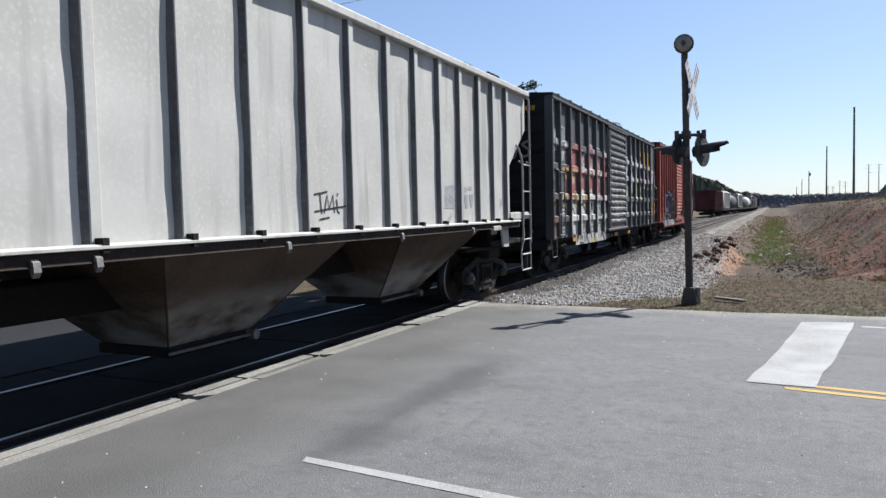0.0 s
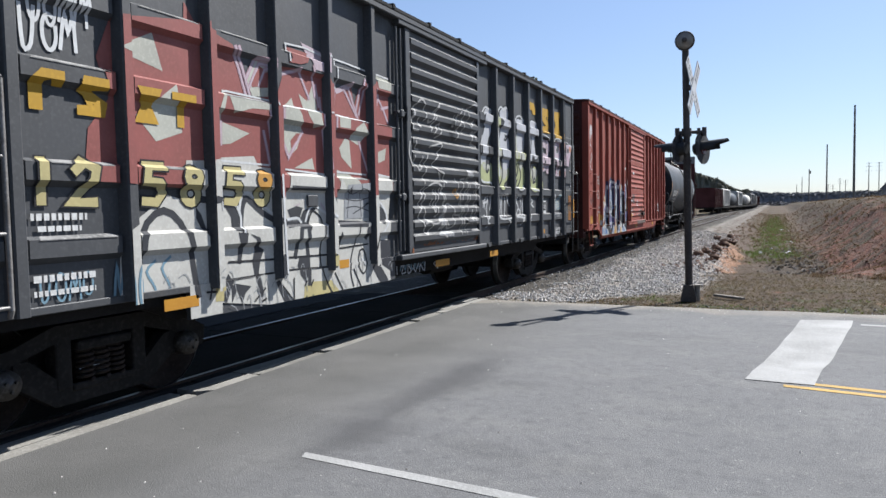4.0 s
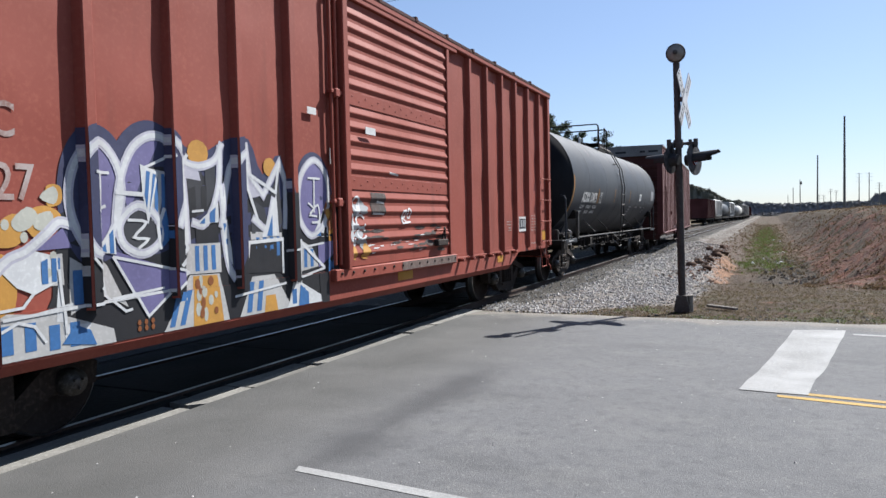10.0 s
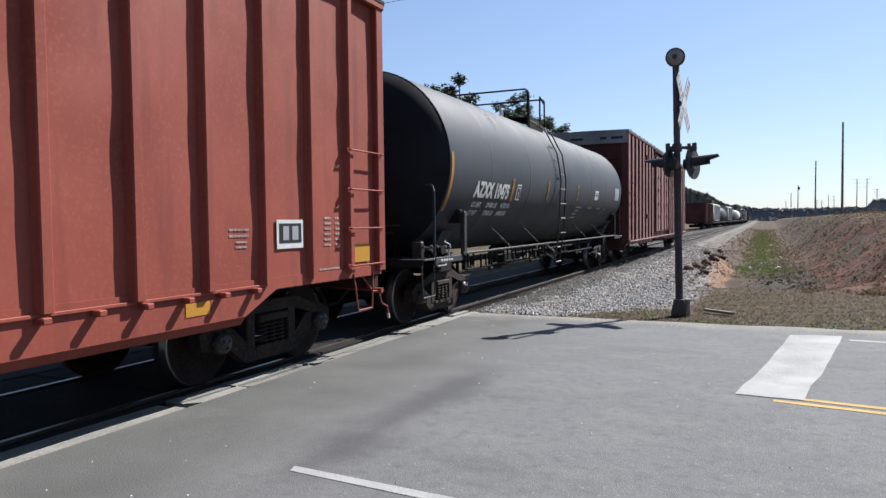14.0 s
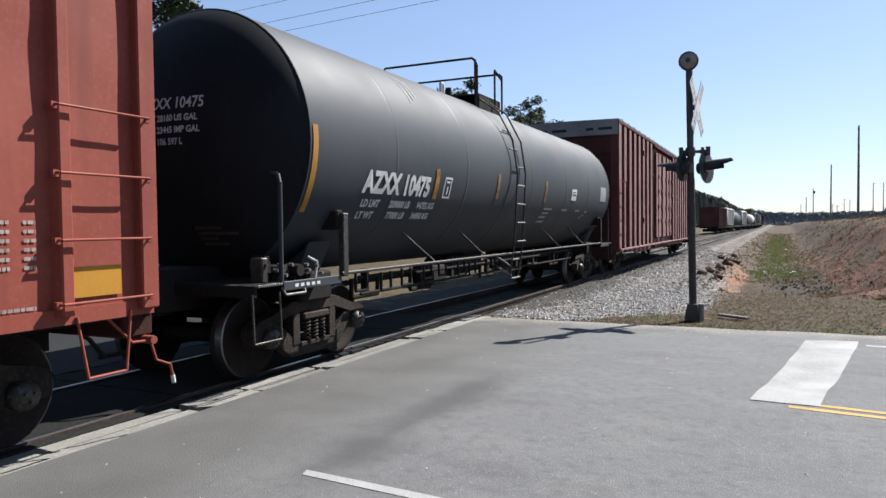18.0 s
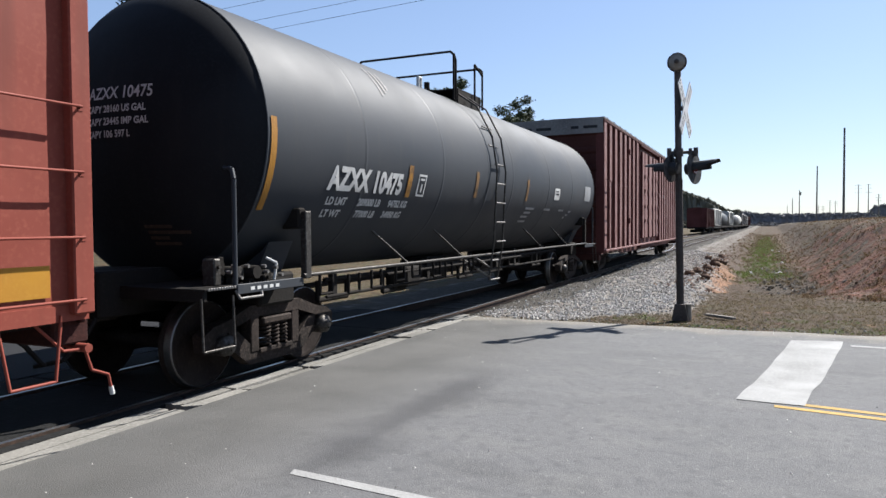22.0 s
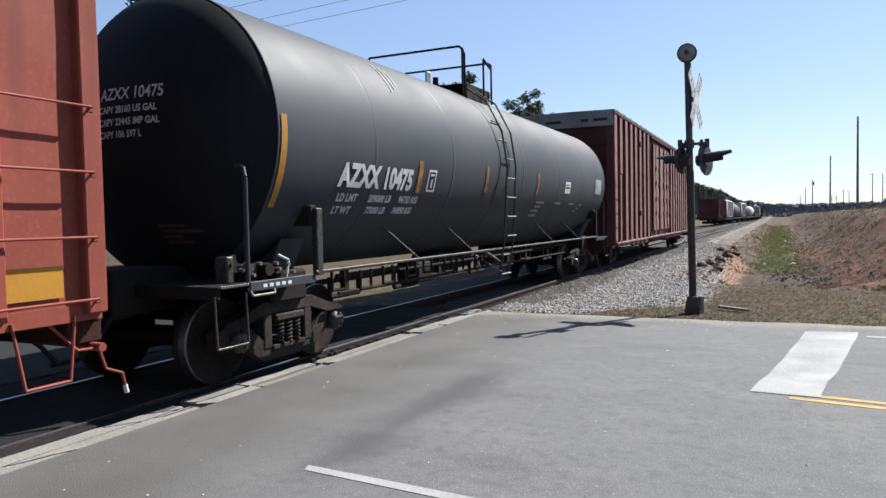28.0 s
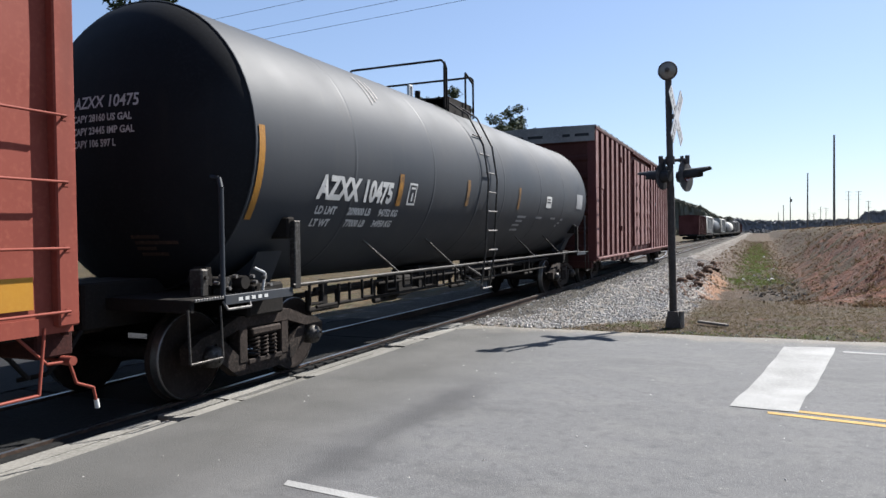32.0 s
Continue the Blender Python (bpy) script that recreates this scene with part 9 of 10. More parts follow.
        part("body_bolster", Geo().box(-1.30, 1.15, y - 0.32, y + 0.32, 0.80, 1.16, 0.03).box(-1.44, -1.26, y - 1.9, y + 1.7, 0.66, 1.20, 0.02).box(-1.2, -0.4, y + 0.5, y + 1.2, 0.50, 1.0, 0.06), M["under"], car)
        a, b = sorted((s * (hl - 0.72), s * (hl + 0.80)))
        part("end_platform", Geo().box(-1.48, 1.46, a, b, 1.08, 1.105, 0.006), M["under"], car)
        a2, b2 = sorted((s * (hl - 0.72), s * (hl + 0.38)))
        part("platform_edge", Geo().box(1.462, 1.49, a2, b2, 1.02, 1.12, 0.006), M["tank"], car)
        part("end_beam", Geo().box(-1.48, 1.44, b - 0.06 if s > 0 else a, b if s > 0 else a + 0.06, 0.98, 1.09, 0.01), M["under"], car)
        for k in range(11):
            part("grating_tooth", shared("tooth", lambda: Geo().box(1.462, 1.480, -0.012, 0.012, 1.085, 1.112, 0.004).mesh("grating_tooth", M["bright"])), None, car, m=pose(0, s * (hl + 0.40 + 0.036 * k), 0))
        y = s * (hl + 0.38)
        part("end_handrail", Geo().pipe([(1.46, y, 1.10), (1.46, y, 2.16), (1.42, y - s * 0.02, 2.26), (1.30, y - s * 0.05, 2.28)], 0.024, 8), M["tank"], car, "upright pipe grab iron")
        part("end_rail", Geo().pipe([(-1.46, y, 1.10), (-1.46, y, 2.26), (-1.30, y, 2.28)], 0.024, 8), M["under"], car)
        y = s * (hl - 0.78)
        part("corner_brace", Geo().box(1.44, 1.52, y - 0.055, y + 0.055, 1.10, 1.86, 0.01), M["cap"] if s < 0 else M["under"], car)
        part("brace_shelf", Geo().box(1.18, 1.46, y - 0.10, y + 0.04, 1.66, 1.90, 0.02), M["under"], car)
        part("sill_step", Geo().pipe([(1.46, s * (hl + 0.85), 1.02), (1.48, s * (hl + 0.85), 0.52), (1.48, s * (hl + 0.42), 0.52), (1.46, s * (hl + 0.42), 1.02)], 0.012, 6), M["cap"], car)
        coupler(car, s * (hl + 0.9), s)
        truck(car, s * 6.85)
    for k in range(5):
        part("print_block", shared("pblk", lambda: Geo().box(1.4915, 1.4935, -0.03, 0.03, 1.05, 1.085).mesh("print_block", M["letter"])), None, car, m=pose(0, -hl - 0.16 + 0.10 * k, 0))
    # hand brake and valves on the near platform
    rng = random.Random(61)
    for k in range(16):
        y, x = -hl - 0.40 + 0.052 * k, rng.uniform(1.02, 1.34)
        w, hh = rng.uniform(0.05, 0.11), rng.uniform(0.08, 0.24) * (1.3 if k < 6 else 0.85)
        if k % 3 == 1:
            g = Geo().tube((x - 0.08, y, 1.12 + hh * 0.6), (x + 0.12, y, 1.12 + hh * 0.6), 0.05 + 0.03 * rng.random(), 10).box(x - 0.05, x + 0.05, y - 0.03, y + 0.03, 1.10, 1.12 + hh * 0.6, 0.008)
        else:
            g = Geo().box(x - w, x + w, y - 0.05, y + 0.05, 1.10, 1.10 + hh, 0.014).tube((x + w, y, 1.10 + hh * 0.7), (x + w + 0.03, y, 1.10 + hh * 0.7), 0.022, 6)
        part("brake_gear", g, M["under"] if k % 4 else M["cap"], car, "greasy brake valve" if k == 0 else "")
    for k in range(9):
        part("brake_bolt", shared("bbolt", lambda: Geo().tube((0, 0, 0), (0.05, 0, 0), 0.020, 6).mesh("brake_bolt", M["bright"])), None, car, m=pose(1.36 + rng.uniform(-0.05, 0.05), -hl - 0.40 + 0.10 * k, 1.14 + rng.uniform(0, 0.16)))
    part("brake_lever", Geo().pipe([(1.40, -hl + 0.30, 1.12), (1.42, -hl + 0.32, 1.30), (1.36, -hl + 0.22, 1.36)], 0.016, 6), M["letter"], car)
    part("platform_step", Geo().pipe([(1.46, -hl - 0.38, 1.06), (1.50, -hl - 0.36, 0.98), (1.50, -hl - 0.02, 0.98), (1.46, -hl, 1.06)], 0.014, 6), M["bright"], car)
    # side pipe rail with diagonal stays
    part("side_rail", Geo().pipe([(1.50, -hl + 0.70, 1.14), (1.50, hl - 0.62, 1.14)], 0.022, 8), M["cap"], car, "long pipe along the lower side")
    for y in (-4.35, -2.3, 2.5, 4.8):
        part("rail_stay", Geo().pipe([(1.50, y, 1.15), (1.10, y - 0.55, 1.72)], 0.016, 6), M["cap"], car)
    # piping below
    g = Geo().pipe([(0.9, -5.6, 0.98), (0.9, 5.8, 0.98)], 0.03, 6).pipe([(0.55, -5.6, 0.88), (0.55, 6.0, 0.88)], 0.04, 6)
    for k in range(9):
        y = -6.3 + 0.62 * k
        part("pipe_hanger", shared("hanger", lambda: Geo().pipe([(1.40, -0.13, 1.12), (1.40, -0.13, 0.88), (1.40, 0.13, 0.88), (1.40, 0.13, 1.12)], 0.020, 6).mesh("pipe_hanger", M["under"])), None, car, m=pose(0, y + 0.1 * math.sin(3.0 * k), 0.04 * math.sin(5.0 * k)))
    for k in range(7):
        y = -5.4 + 1.55 * k
        part("under_brace", shared("under brace", lambda: Geo().pipe([(0.9, -0.35, 0.98), (0.9, -0.35, 0.72), (0.9, 0.35, 0.72), (0.9, 0.35, 0.98)], 0.035, 6).box(0.86, 0.94, -0.05, 0.05, 0.72, 1.1).mesh("under_brace", M["under"])), None, car, m=pose(0, y + 0.2 * math.sin(2.1 * k), 0.05 * math.sin(4.0 * k)))
    g.pipe([(1.2, -6.0, 0.80), (1.2, 4.5, 0.80)], 0.022, 6).pipe([(1.3, -4.6, 1.0), (1.3, 1.5, 1.0)], 0.02, 6)
    g.box(0.70, 1.1, -3.6, -3.1, 0.72, 1.04, 0.03).box(0.1, 0.6, -2.0, -0.9, 0.70, 1.10, 0.06).tube((0.4, 1.0, 0.85), (0.4, 2.2, 0.85), 0.18, 12).box(-0.3, 0.3, -0.5, 0.5, 0.72, 1.32, 0.05)
    part("brake_piping", g, M["under"], car)
    # ladder and manway platform
    yl = 12.78 - c
    for y in (yl - 0.24, yl + 0.24):
        part("ladder_rail", Geo().pipe([(1.50, y, 0.66), (1.60, y, 1.3), (1.68, y, 2.7), (1.58, y, 3.35), (1.28, y, 3.92), (0.90, y, 4.18)], 0.02, 6), M["cap"], car)
    for k in range(9):
        z = 0.66 + 0.36 * k
        x = 1.54 if z < 1.3 else (1.66 if z < 2.8 else 1.68 - (z - 2.7) * 0.36)
        part("rung", Geo().tube((x, yl - 0.24, z), (x, yl + 0.24, z), 0.016, 6), M["bright"], car)
    part("ladder_stay", Geo().pipe([(1.48, yl - 0.9, 1.12), (1.52, yl - 0.24, 0.9)], 0.018, 6).pipe([(1.2, yl - 0.9, 1.1), (1.52, yl - 0.24, 0.72)], 0.018, 6), M["bright"], car)
    y0, y1 = 12.33 - c, 13.80 - c
    part("walkway", Geo().box(-1.0, 0.86, y0 + 0.30, y1, 4.285, 4.315, 0.006).box(-0.95, -0.9, y0, y1, 4.05, 4.285).box(0.82, 0.86, y0 + 0.3, y1, 4.02, 4.285), M["under"], car)
    part("manway", Geo().tube((0, yl + 0.5, 4.15), (0, yl + 0.5, 4.40), 0.34, 18).tube((0.1, yl + 0.05, 4.2), (0.1, yl + 0.05, 4.52), 0.06, 8).box(-0.5, 0.1, yl - 0.5, yl - 0.1, 4.2, 4.36, 0.03), M["under"], car, "bolted manway with valve housings")
    for y, z in ((y0, 4.94), (y1, 4.90)):
        part("walkway_rail", Geo().pipe([(0.90, y, 4.05), (0.90, y, z - 0.06), (0.84, y, z), (-1.10, y, z), (-1.16, y, z - 0.08), (-1.16, y, 4.10)], 0.022, 8), M["under"], car, "bent pipe safety rail")
    part("walkway_rail", Geo().pipe([(0.90, y1 - 0.42, 4.10), (0.90, y1 - 0.42, 4.90), (0.90, y1, 4.76)], 0.022, 8), M["under"], car)
    part("walkway_rail", Geo().pipe([(-1.16, y0, 4.62), (-1.16, y1, 4.62)], 0.02, 6), M["under"], car)
    part("valve_guard", Geo().pipe([(0.30, y0 - 0.30, 4.10), (0.30, y0 - 0.30, 4.46), (0.30, y0 - 0.18, 4.46), (0.30, y0 - 0.18, 4.10)], 0.03, 6), M["letter"], car, "pale bent guard by the manway")
    part("walkway_post", Geo().pipe([(0.90, y0 + 0.10, 4.05), (0.90, y0 + 0.10, 4.80), (0.90, y0, 4.90)], 0.022, 8), M["under"], car)
    return car, c


TRAIN = [hopper_car(), black_boxcar(), red_boxcar(), tank_car(), maroon_boxcar()]


# ---- the crossing signal ----
def crossing_signal():
    bx, by = -1.36, 13.39
    n = Vector((0.989, -0.151, 0.0))
    e = Vector((0.151, 0.989, 0.0))
    sg = thing("crossing_signal", "railway crossing signal mast with bell, crossed boards and hooded lamps", "crossing signal", m=pose(bx, by, -0.06, 0, -0.9, 0))
    part("base", Geo().prism([(-0.135, 0.0), (-0.135, 0.05), (-0.085, 0.30), (0.085, 0.30), (0.135, 0.05), (0.135, 0.0)], "y", -0.12, 0.12), M["mast"], sg, "flared cast base on the ground")
    part("junction_pot", Geo().tube((0.14, 0.02, 0.0), (0.14, 0.02, 0.27), 0.05, 12).tube((0.14, 0.02, 0.27), (0.14, 0.02, 0.30), 0.06, 12), M["bell"], sg)
    part("mast", Geo().tube((0, 0, 0.2), (0, 0, 4.50), 0.058, 16), M["mast"], sg, "weathered metal mast")
    part("mast_sleeve", Geo().tube((0, 0, 0.3), (0, 0, 2.55), 0.066, 16), M["mast_low"], sg)
    bell = part("bell", Geo().lathe([(0.0, -0.09), (0.045, -0.095), (0.06, -0.075), (0.09, -0.065), (0.135, -0.05), (0.150, -0.02), (0.155, 0.0), (0.14, 0.02), (0.0, 0.03)], (0.0, -0.06, 4.635), "y", 28), M["bell"], sg, "round weathered warning bell")
    part("bell_boss", Geo().lathe([(0.0, -0.135), (0.035, -0.13), (0.045, -0.10), (0.0, -0.09)], (0, -0.06, 4.635), "y", 14), M["mast"], bell)
    part("bell_rim", Geo().lathe([(0.148, -0.035), (0.170, -0.025), (0.170, 0.015), (0.148, 0.02)], (0, -0.06, 4.635), "y", 28), M["mast"], bell)
    part("bell_bracket", Geo().box(-0.05, 0.05, -0.05, 0.12, 4.43, 4.57, 0.01), M["mast"], sg)

    def at(a, b, z):
        p = e * a + n * b
        return (p.x, p.y, z)
    # crossed boards with rows of black lettering blocks
    for s in (-1, 1):
        ang = radians(50 * s)
        d, w = (math.cos(ang), math.sin(ang)), 0.115
        q = [(-0.57, -w), (0.57, -w), (0.57, w), (-0.57, w)]
        def pt(a, b, off):
            return at(a * d[0] - b * d[1], off + 0.02, 3.815 + a * d[1] + b * d[0])
        g = Geo().add([pt(a, b, 0.10 + 0.014 * (s > 0)) for a, b in q] + [pt(a, b, 0.112 + 0.014 * (s > 0)) for a, b in q], [(0, 1, 2, 3), (4, 5, 6, 7), (0, 1, 5, 4), (1, 2, 6, 5), (2, 3, 7, 6), (3, 0, 4, 7)])
        board = part("crossbuck_board", g, M["sign"], sg, "white reflective crossed board")
        g = Geo()
        off = 0.1135 + 0.014 * (s > 0)
        for k in range(10):
            a = -0.56 + 0.115 * k
            if abs(a + 0.03) < 0.10:
                continue
            for b0, b1 in ((-0.062, -0.012), (0.010, 0.062)):
                g.add([pt(a, b0, off), pt(a + 0.028, b0, off), pt(a + 0.028 + 0.03 * (k % 2), b1, off), pt(a + 0.03 * (k % 2), b1, off)], [(0, 1, 2, 3)])
            g.add([pt(a + 0.05, -0.06, off), pt(a + 0.068, -0.06, off), pt(a + 0.068, 0.06, off), pt(a + 0.05, 0.06, off)], [(0, 1, 2, 3)])
        tagged(part("lettering", g, M["sign_black"], board), kind="stuff")
    part("board_clamp", Geo().tube(at(0, 0.0, 3.815), at(0, 0.12, 3.815), 0.05, 10), M["mast"], sg)
    part("cross_arm", Geo().tube((-0.18, -0.08, 3.03), (0.32, 0.10, 3.03), 0.030, 8).tube((0, 0, 2.96), (0, 0, 3.10), 0.085, 12).tube((-0.15, -0.08, 2.96), (-0.15, -0.08, 3.11), 0.04, 8).tube((0.20, 0.06, 2.98), (0.20, 0.06, 3.10), 0.03, 8).tube((0.29, 0.09, 2.96), (0.29, 0.09, 3.11), 0.04, 8), M["mast"], sg)
    # one hooded lamp to each side, on the arm's ends
    for mid, yaw, tilt, rr in (((-0.12, -0.10), 158, 0, 0.24), ((0.25, 0.10), -20, -3, 0.285)):
        q = Matrix.Rotation(radians(yaw), 3, "Z") @ Matrix.Rotation(radians(tilt), 3, "Y")
        def on(b, r=0.0, ang=0.0):
            v = q @ Vector((b, r * math.cos(ang), r * math.sin(ang)))
            return (mid[0] + v.x, mid[1] + v.y, 2.74 + v.z)
        lamp = part("lamp_unit", Geo().tube(on(-0.14), on(0.0), 0.10, 16, 0.12).pipe([on(-0.06, 0.10, math.pi / 2), (mid[0] * 0.8, mid[1], 2.98), (mid[0] * 0.6, mid[1] * 0.5, 3.03)], 0.022, 6), M["sign_black"], sg, "flashing light unit with a black round backing and visor")
        part("backing_disc", Geo().tube(on(0.0), on(0.015), rr, 28), M["disc"], lamp)
        part("lens", Geo().tube(on(0.016), on(0.035), 0.105, 18), M["lens"], lamp)
        pts = []
        for k in range(13):
            ang = radians(-20 + 220 * k / 12)
            pts += [on(0.016, 0.125, ang), on(0.46 if 2 < k < 10 else 0.28, 0.115, ang)]
        part("visor", Geo().add(pts, [(2 * k, 2 * k + 1, 2 * k + 3, 2 * k + 2) for k in range(12)]), M["sign_black"], lamp, "curved black visor")


M["mast_low"] = mat("brown_mast_sleeve", (0.10, 0.085, 0.078), (0.07, 0.058, 0.052), (0.15, 0.13, 0.12), 0.7, 0.1, s1=2, s2=30)
M["disc"] = mat("worn_black_disc", (0.030, 0.030, 0.034), (0.055, 0.050, 0.050), (0.14, 0.13, 0.13), 0.6, s1=5, s2=12)
crossing_signal()
part_board = tagged(part("scrap_board", Geo().box(-0.30, 0.30, -0.05, 0.05, 0.0, 0.045, 0.008), M["concrete"], m=pose(-0.72, 13.90, -0.045, 0, 1, -32)), "pale weathered board lying in dry grass", "board")


rng = random.Random(57)
for k, (x, y) in enumerate(((-4.55, 12.30), (-4.10, 12.22), (-3.75, 12.42), (-4.72, 12.02), (-3.35, 12.28), (-4.35, 12.55), (-3.05, 12.40))):
    n = 7
    w, l = rng.uniform(0.14, 0.34), rng.uniform(0.07, 0.16)
    outline = [(w * math.cos(6.283 * j / n) * rng.uniform(0.75, 1.1), l * math.sin(6.283 * j / n) * rng.uniform(0.7, 1.1)) for j in range(n)]
    tagged(part("concrete_chunk", Geo().prism(outline, "z", -0.05, rng.uniform(0.012, 0.035)), M["panel"], m=pose(x, y, height(x, y) + 0.012, rng.uniform(-4, 4), rng.uniform(-4, 4), rng.uniform(-25, 35))), "broken pale slab of concrete lying in dirt", "concrete", "broken slabs by the crossing")


# ---- clods, weeds and litter along the ditch ----
def clod(rng, r):
    g = Geo()
    seed = rng.random() * 50
    def fn(u, v):
        k = r * (0.75 + 0.5 * noise.noise(Vector((math.cos(u) * 2 + seed, math.sin(u) * 2, v * 2))))
        return (k * math.cos(u) * math.cos(v), k * math.sin(u) * math.cos(v), k * 0.7 * math.sin(v))
    g.grid(fn, [2 * math.pi * k / 10 for k in range(11)], [-1.2 + 0.48 * k for k in range(6)])
    return g


rng = random.Random(19)
for k in range(22):
    y = rng.uniform(26, 46)
    x = -2.25 - 0.012 * (y - 30) + rng.gauss(0, 0.22)
    r = rng.uniform(0.10, 0.34)
    tagged(part("clod", clod(rng, r), M["clod"], m=pose(x, y, height(x, y) + r * 0.2, 0, 0, rng.uniform(0, 360))), "rough lump of dug-up reddish clay", "clay clod", "clods by the ditch")
for k in range(18):
    x, y = rng.uniform(1.5, 9.0), rng.uniform(20.5, 31)
    r = rng.uniform(0.035, 0.08)
    tagged(part("clod", clod(rng, r), M["clod"], m=pose(x, y, height(x, y) + r * 0.1, 0, 0, rng.uniform(0, 360))), "rough lump of reddish clay on the bank", "clay clod", "clods on the bank")
for k in range(9):
    x, y = rng.uniform(-0.6, 1.6), rng.uniform(36, 70)
    s = rng.uniform(0.06, 0.16)
    tagged(part("litter", Geo().add([(-s, -s, 0), (s, -s * 0.6, 0.03), (s * 0.8, s, 0.0), (-s * 0.7, s, 0.06), (0, 0, 0.10)], [(0, 1, 4), (1, 2, 4), (2, 3, 4), (3, 0, 4)]), M["litter"], m=pose(x, y, height(x, y) + 0.01, 0, 0, rng.uniform(0, 360))), "crumpled pale litter in the ditch", "litter", "litter in the ditch")


def weeds():
    g = Geo()
    rng = random.Random(23)
    spots = [(rng.uniform(-2.9, -1.4), rng.uniform(22, 32)) for _ in range(8)] + [(rng.uniform(-0.8, 8), rng.uniform(19.4, 29)) for _ in range(14)] + [(rng.uniform(-0.6, 2.2), rng.uniform(24, 40)) for _ in range(60)]
    for x, y in spots:
        z = height(x, y)
        for b in range(22):
            a, l = rng.random() * 6.28, rng.uniform(0.04, 0.13)
            dx, dy = math.cos(a), math.sin(a)
            g.add([(x - dy * 0.012, y + dx * 0.012, z - 0.02), (x + dy * 0.012, y - dx * 0.012, z - 0.02), (x + dx * l * 0.7, y + dy * l * 0.7, z + l * 0.8)], [(0, 1, 2)])
    tagged(part("weeds", g, M["weed"]), "brown dead weeds on the bank and ditch edge", "weeds", "", "stuff")


M["weed"] = mat("dead_weed", (0.16, 0.115, 0.07), (0.11, 0.08, 0.05), (0.24, 0.18, 0.11), 0.95, s1=2, s2=12, bump=0)
weeds()


# ---- poles, wires and pylons ----
for k, (x, y, tall) in enumerate(((8.8, 98, 11.3), (8.85, 147, 10.3), (9.0, 220, 9.1), (8.9, 270, 8.6), (8.85, 326, 7.5))):
    z = height(x, y)
    pl = thing("utility_pole", "tall bare weathered wooden pole beyond the grassy bank", "utility pole", "poles along the track", m=pose(x, y, z - 0.1, 0, 0.3 * (k % 2), 0))
    part("shaft", Geo().tube((0, 0, 0), (0, 0, tall), 0.15, 12, 0.10), M["wood_pole"], pl)
    part("pole_cap", Geo().tube((0, 0, tall), (0, 0, tall + 0.06), 0.12, 12, 0.10), M["mast"], pl)
    if k == 2:
        part("pole_box", Geo().tube((0.28, 0, tall - 1.3), (0.28, 0, tall - 0.5), 0.2, 10), M["mast"], pl)
for az, d, h in ((-6.02, 430, 21.6), (-6.62, 430, 21.6), (-7.22, 440, 16.5), (-8.9, 380, 23.7), (-4.28, 600, 18.5), (-4.62, 620, 18.0), (-3.55, 640, 15.5), (-3.85, 660, 15.5)):
    x, y = d * math.sin(-radians(az)), d * math.cos(radians(az))
    py = thing("pylon", "distant steel transmission pylon with short cross arms", "pylon", "pylons on the horizon", m=pose(x, y, 0))
    part("mast", Geo().tube((0, 0, 0), (0, 0, h), 0.28, 6, 0.16), M["concrete"], py)
    for f in (0.80, 0.90, 0.98):
        part("arm", Geo().tube((-1.5, 0, h * f), (1.5, 0, h * f), 0.06, 5), M["concrete"], py)
wires = thing("overhead_wires", "three thin dark overhead wires crossing above the track", "wires")
for k, (y, z) in enumerate(((29.4, 13.3), (30.0, 12.6), (30.6, 12.2))):
    pts = [(x, y, z + 0.04 * (x + 20) + 0.00025 * (x + 10) ** 2) for x in spread([(-75, 55, 5)])]
    part("wire", Geo().pipe(pts, 0.010, 5), M["wire"], wires)
for x in (-75, 55):
    part("pole", Geo().tube((x, 30.9, -0.5), (x, 30.9, pts[0][2] + 1.2), 0.18, 10, 0.12).tube((x, 29.2, pts[0][2] + 1.0 if x < 0 else pts[-1][2] + 1.0), (x, 30.9, pts[0][2] - 0.1 if x < 0 else pts[-1][2] - 0.1), 0.07, 6), M["wood_pole"], wires, "wooden line pole")


# ---- trees ----
def leaf_cloud(g, rng, cx, cy, cz, r, n, size):
    for k in range(n):
        u, v, w = rng.gauss(0, 1), rng.gauss(0, 1), rng.gauss(0, 1)
        q = math.sqrt(u * u + v * v + w * w) or 1
        rr = r * rng.random() ** 0.4
        x, y, z = cx + u / q * rr, cy + v / q * rr, cz + w / q * rr * 0.75
        a, b = rng.random() * 6.28, rng.uniform(-0.9, 0.9)
        s = size * rng.uniform(0.5, 1.2)
        d1 = (math.cos(a) * s, math.sin(a) * s, b * s * 0.6)
        d2 = (-math.sin(a) * s * 0.5, math.cos(a) * s * 0.5, rng.uniform(-0.5, 0.9) * s)
        g.add([(x, y, z), (x + d1[0], y + d1[1], z + d1[2]), (x + d2[0], y + d2[1], z + d2[2])], [(0, 1, 2)])


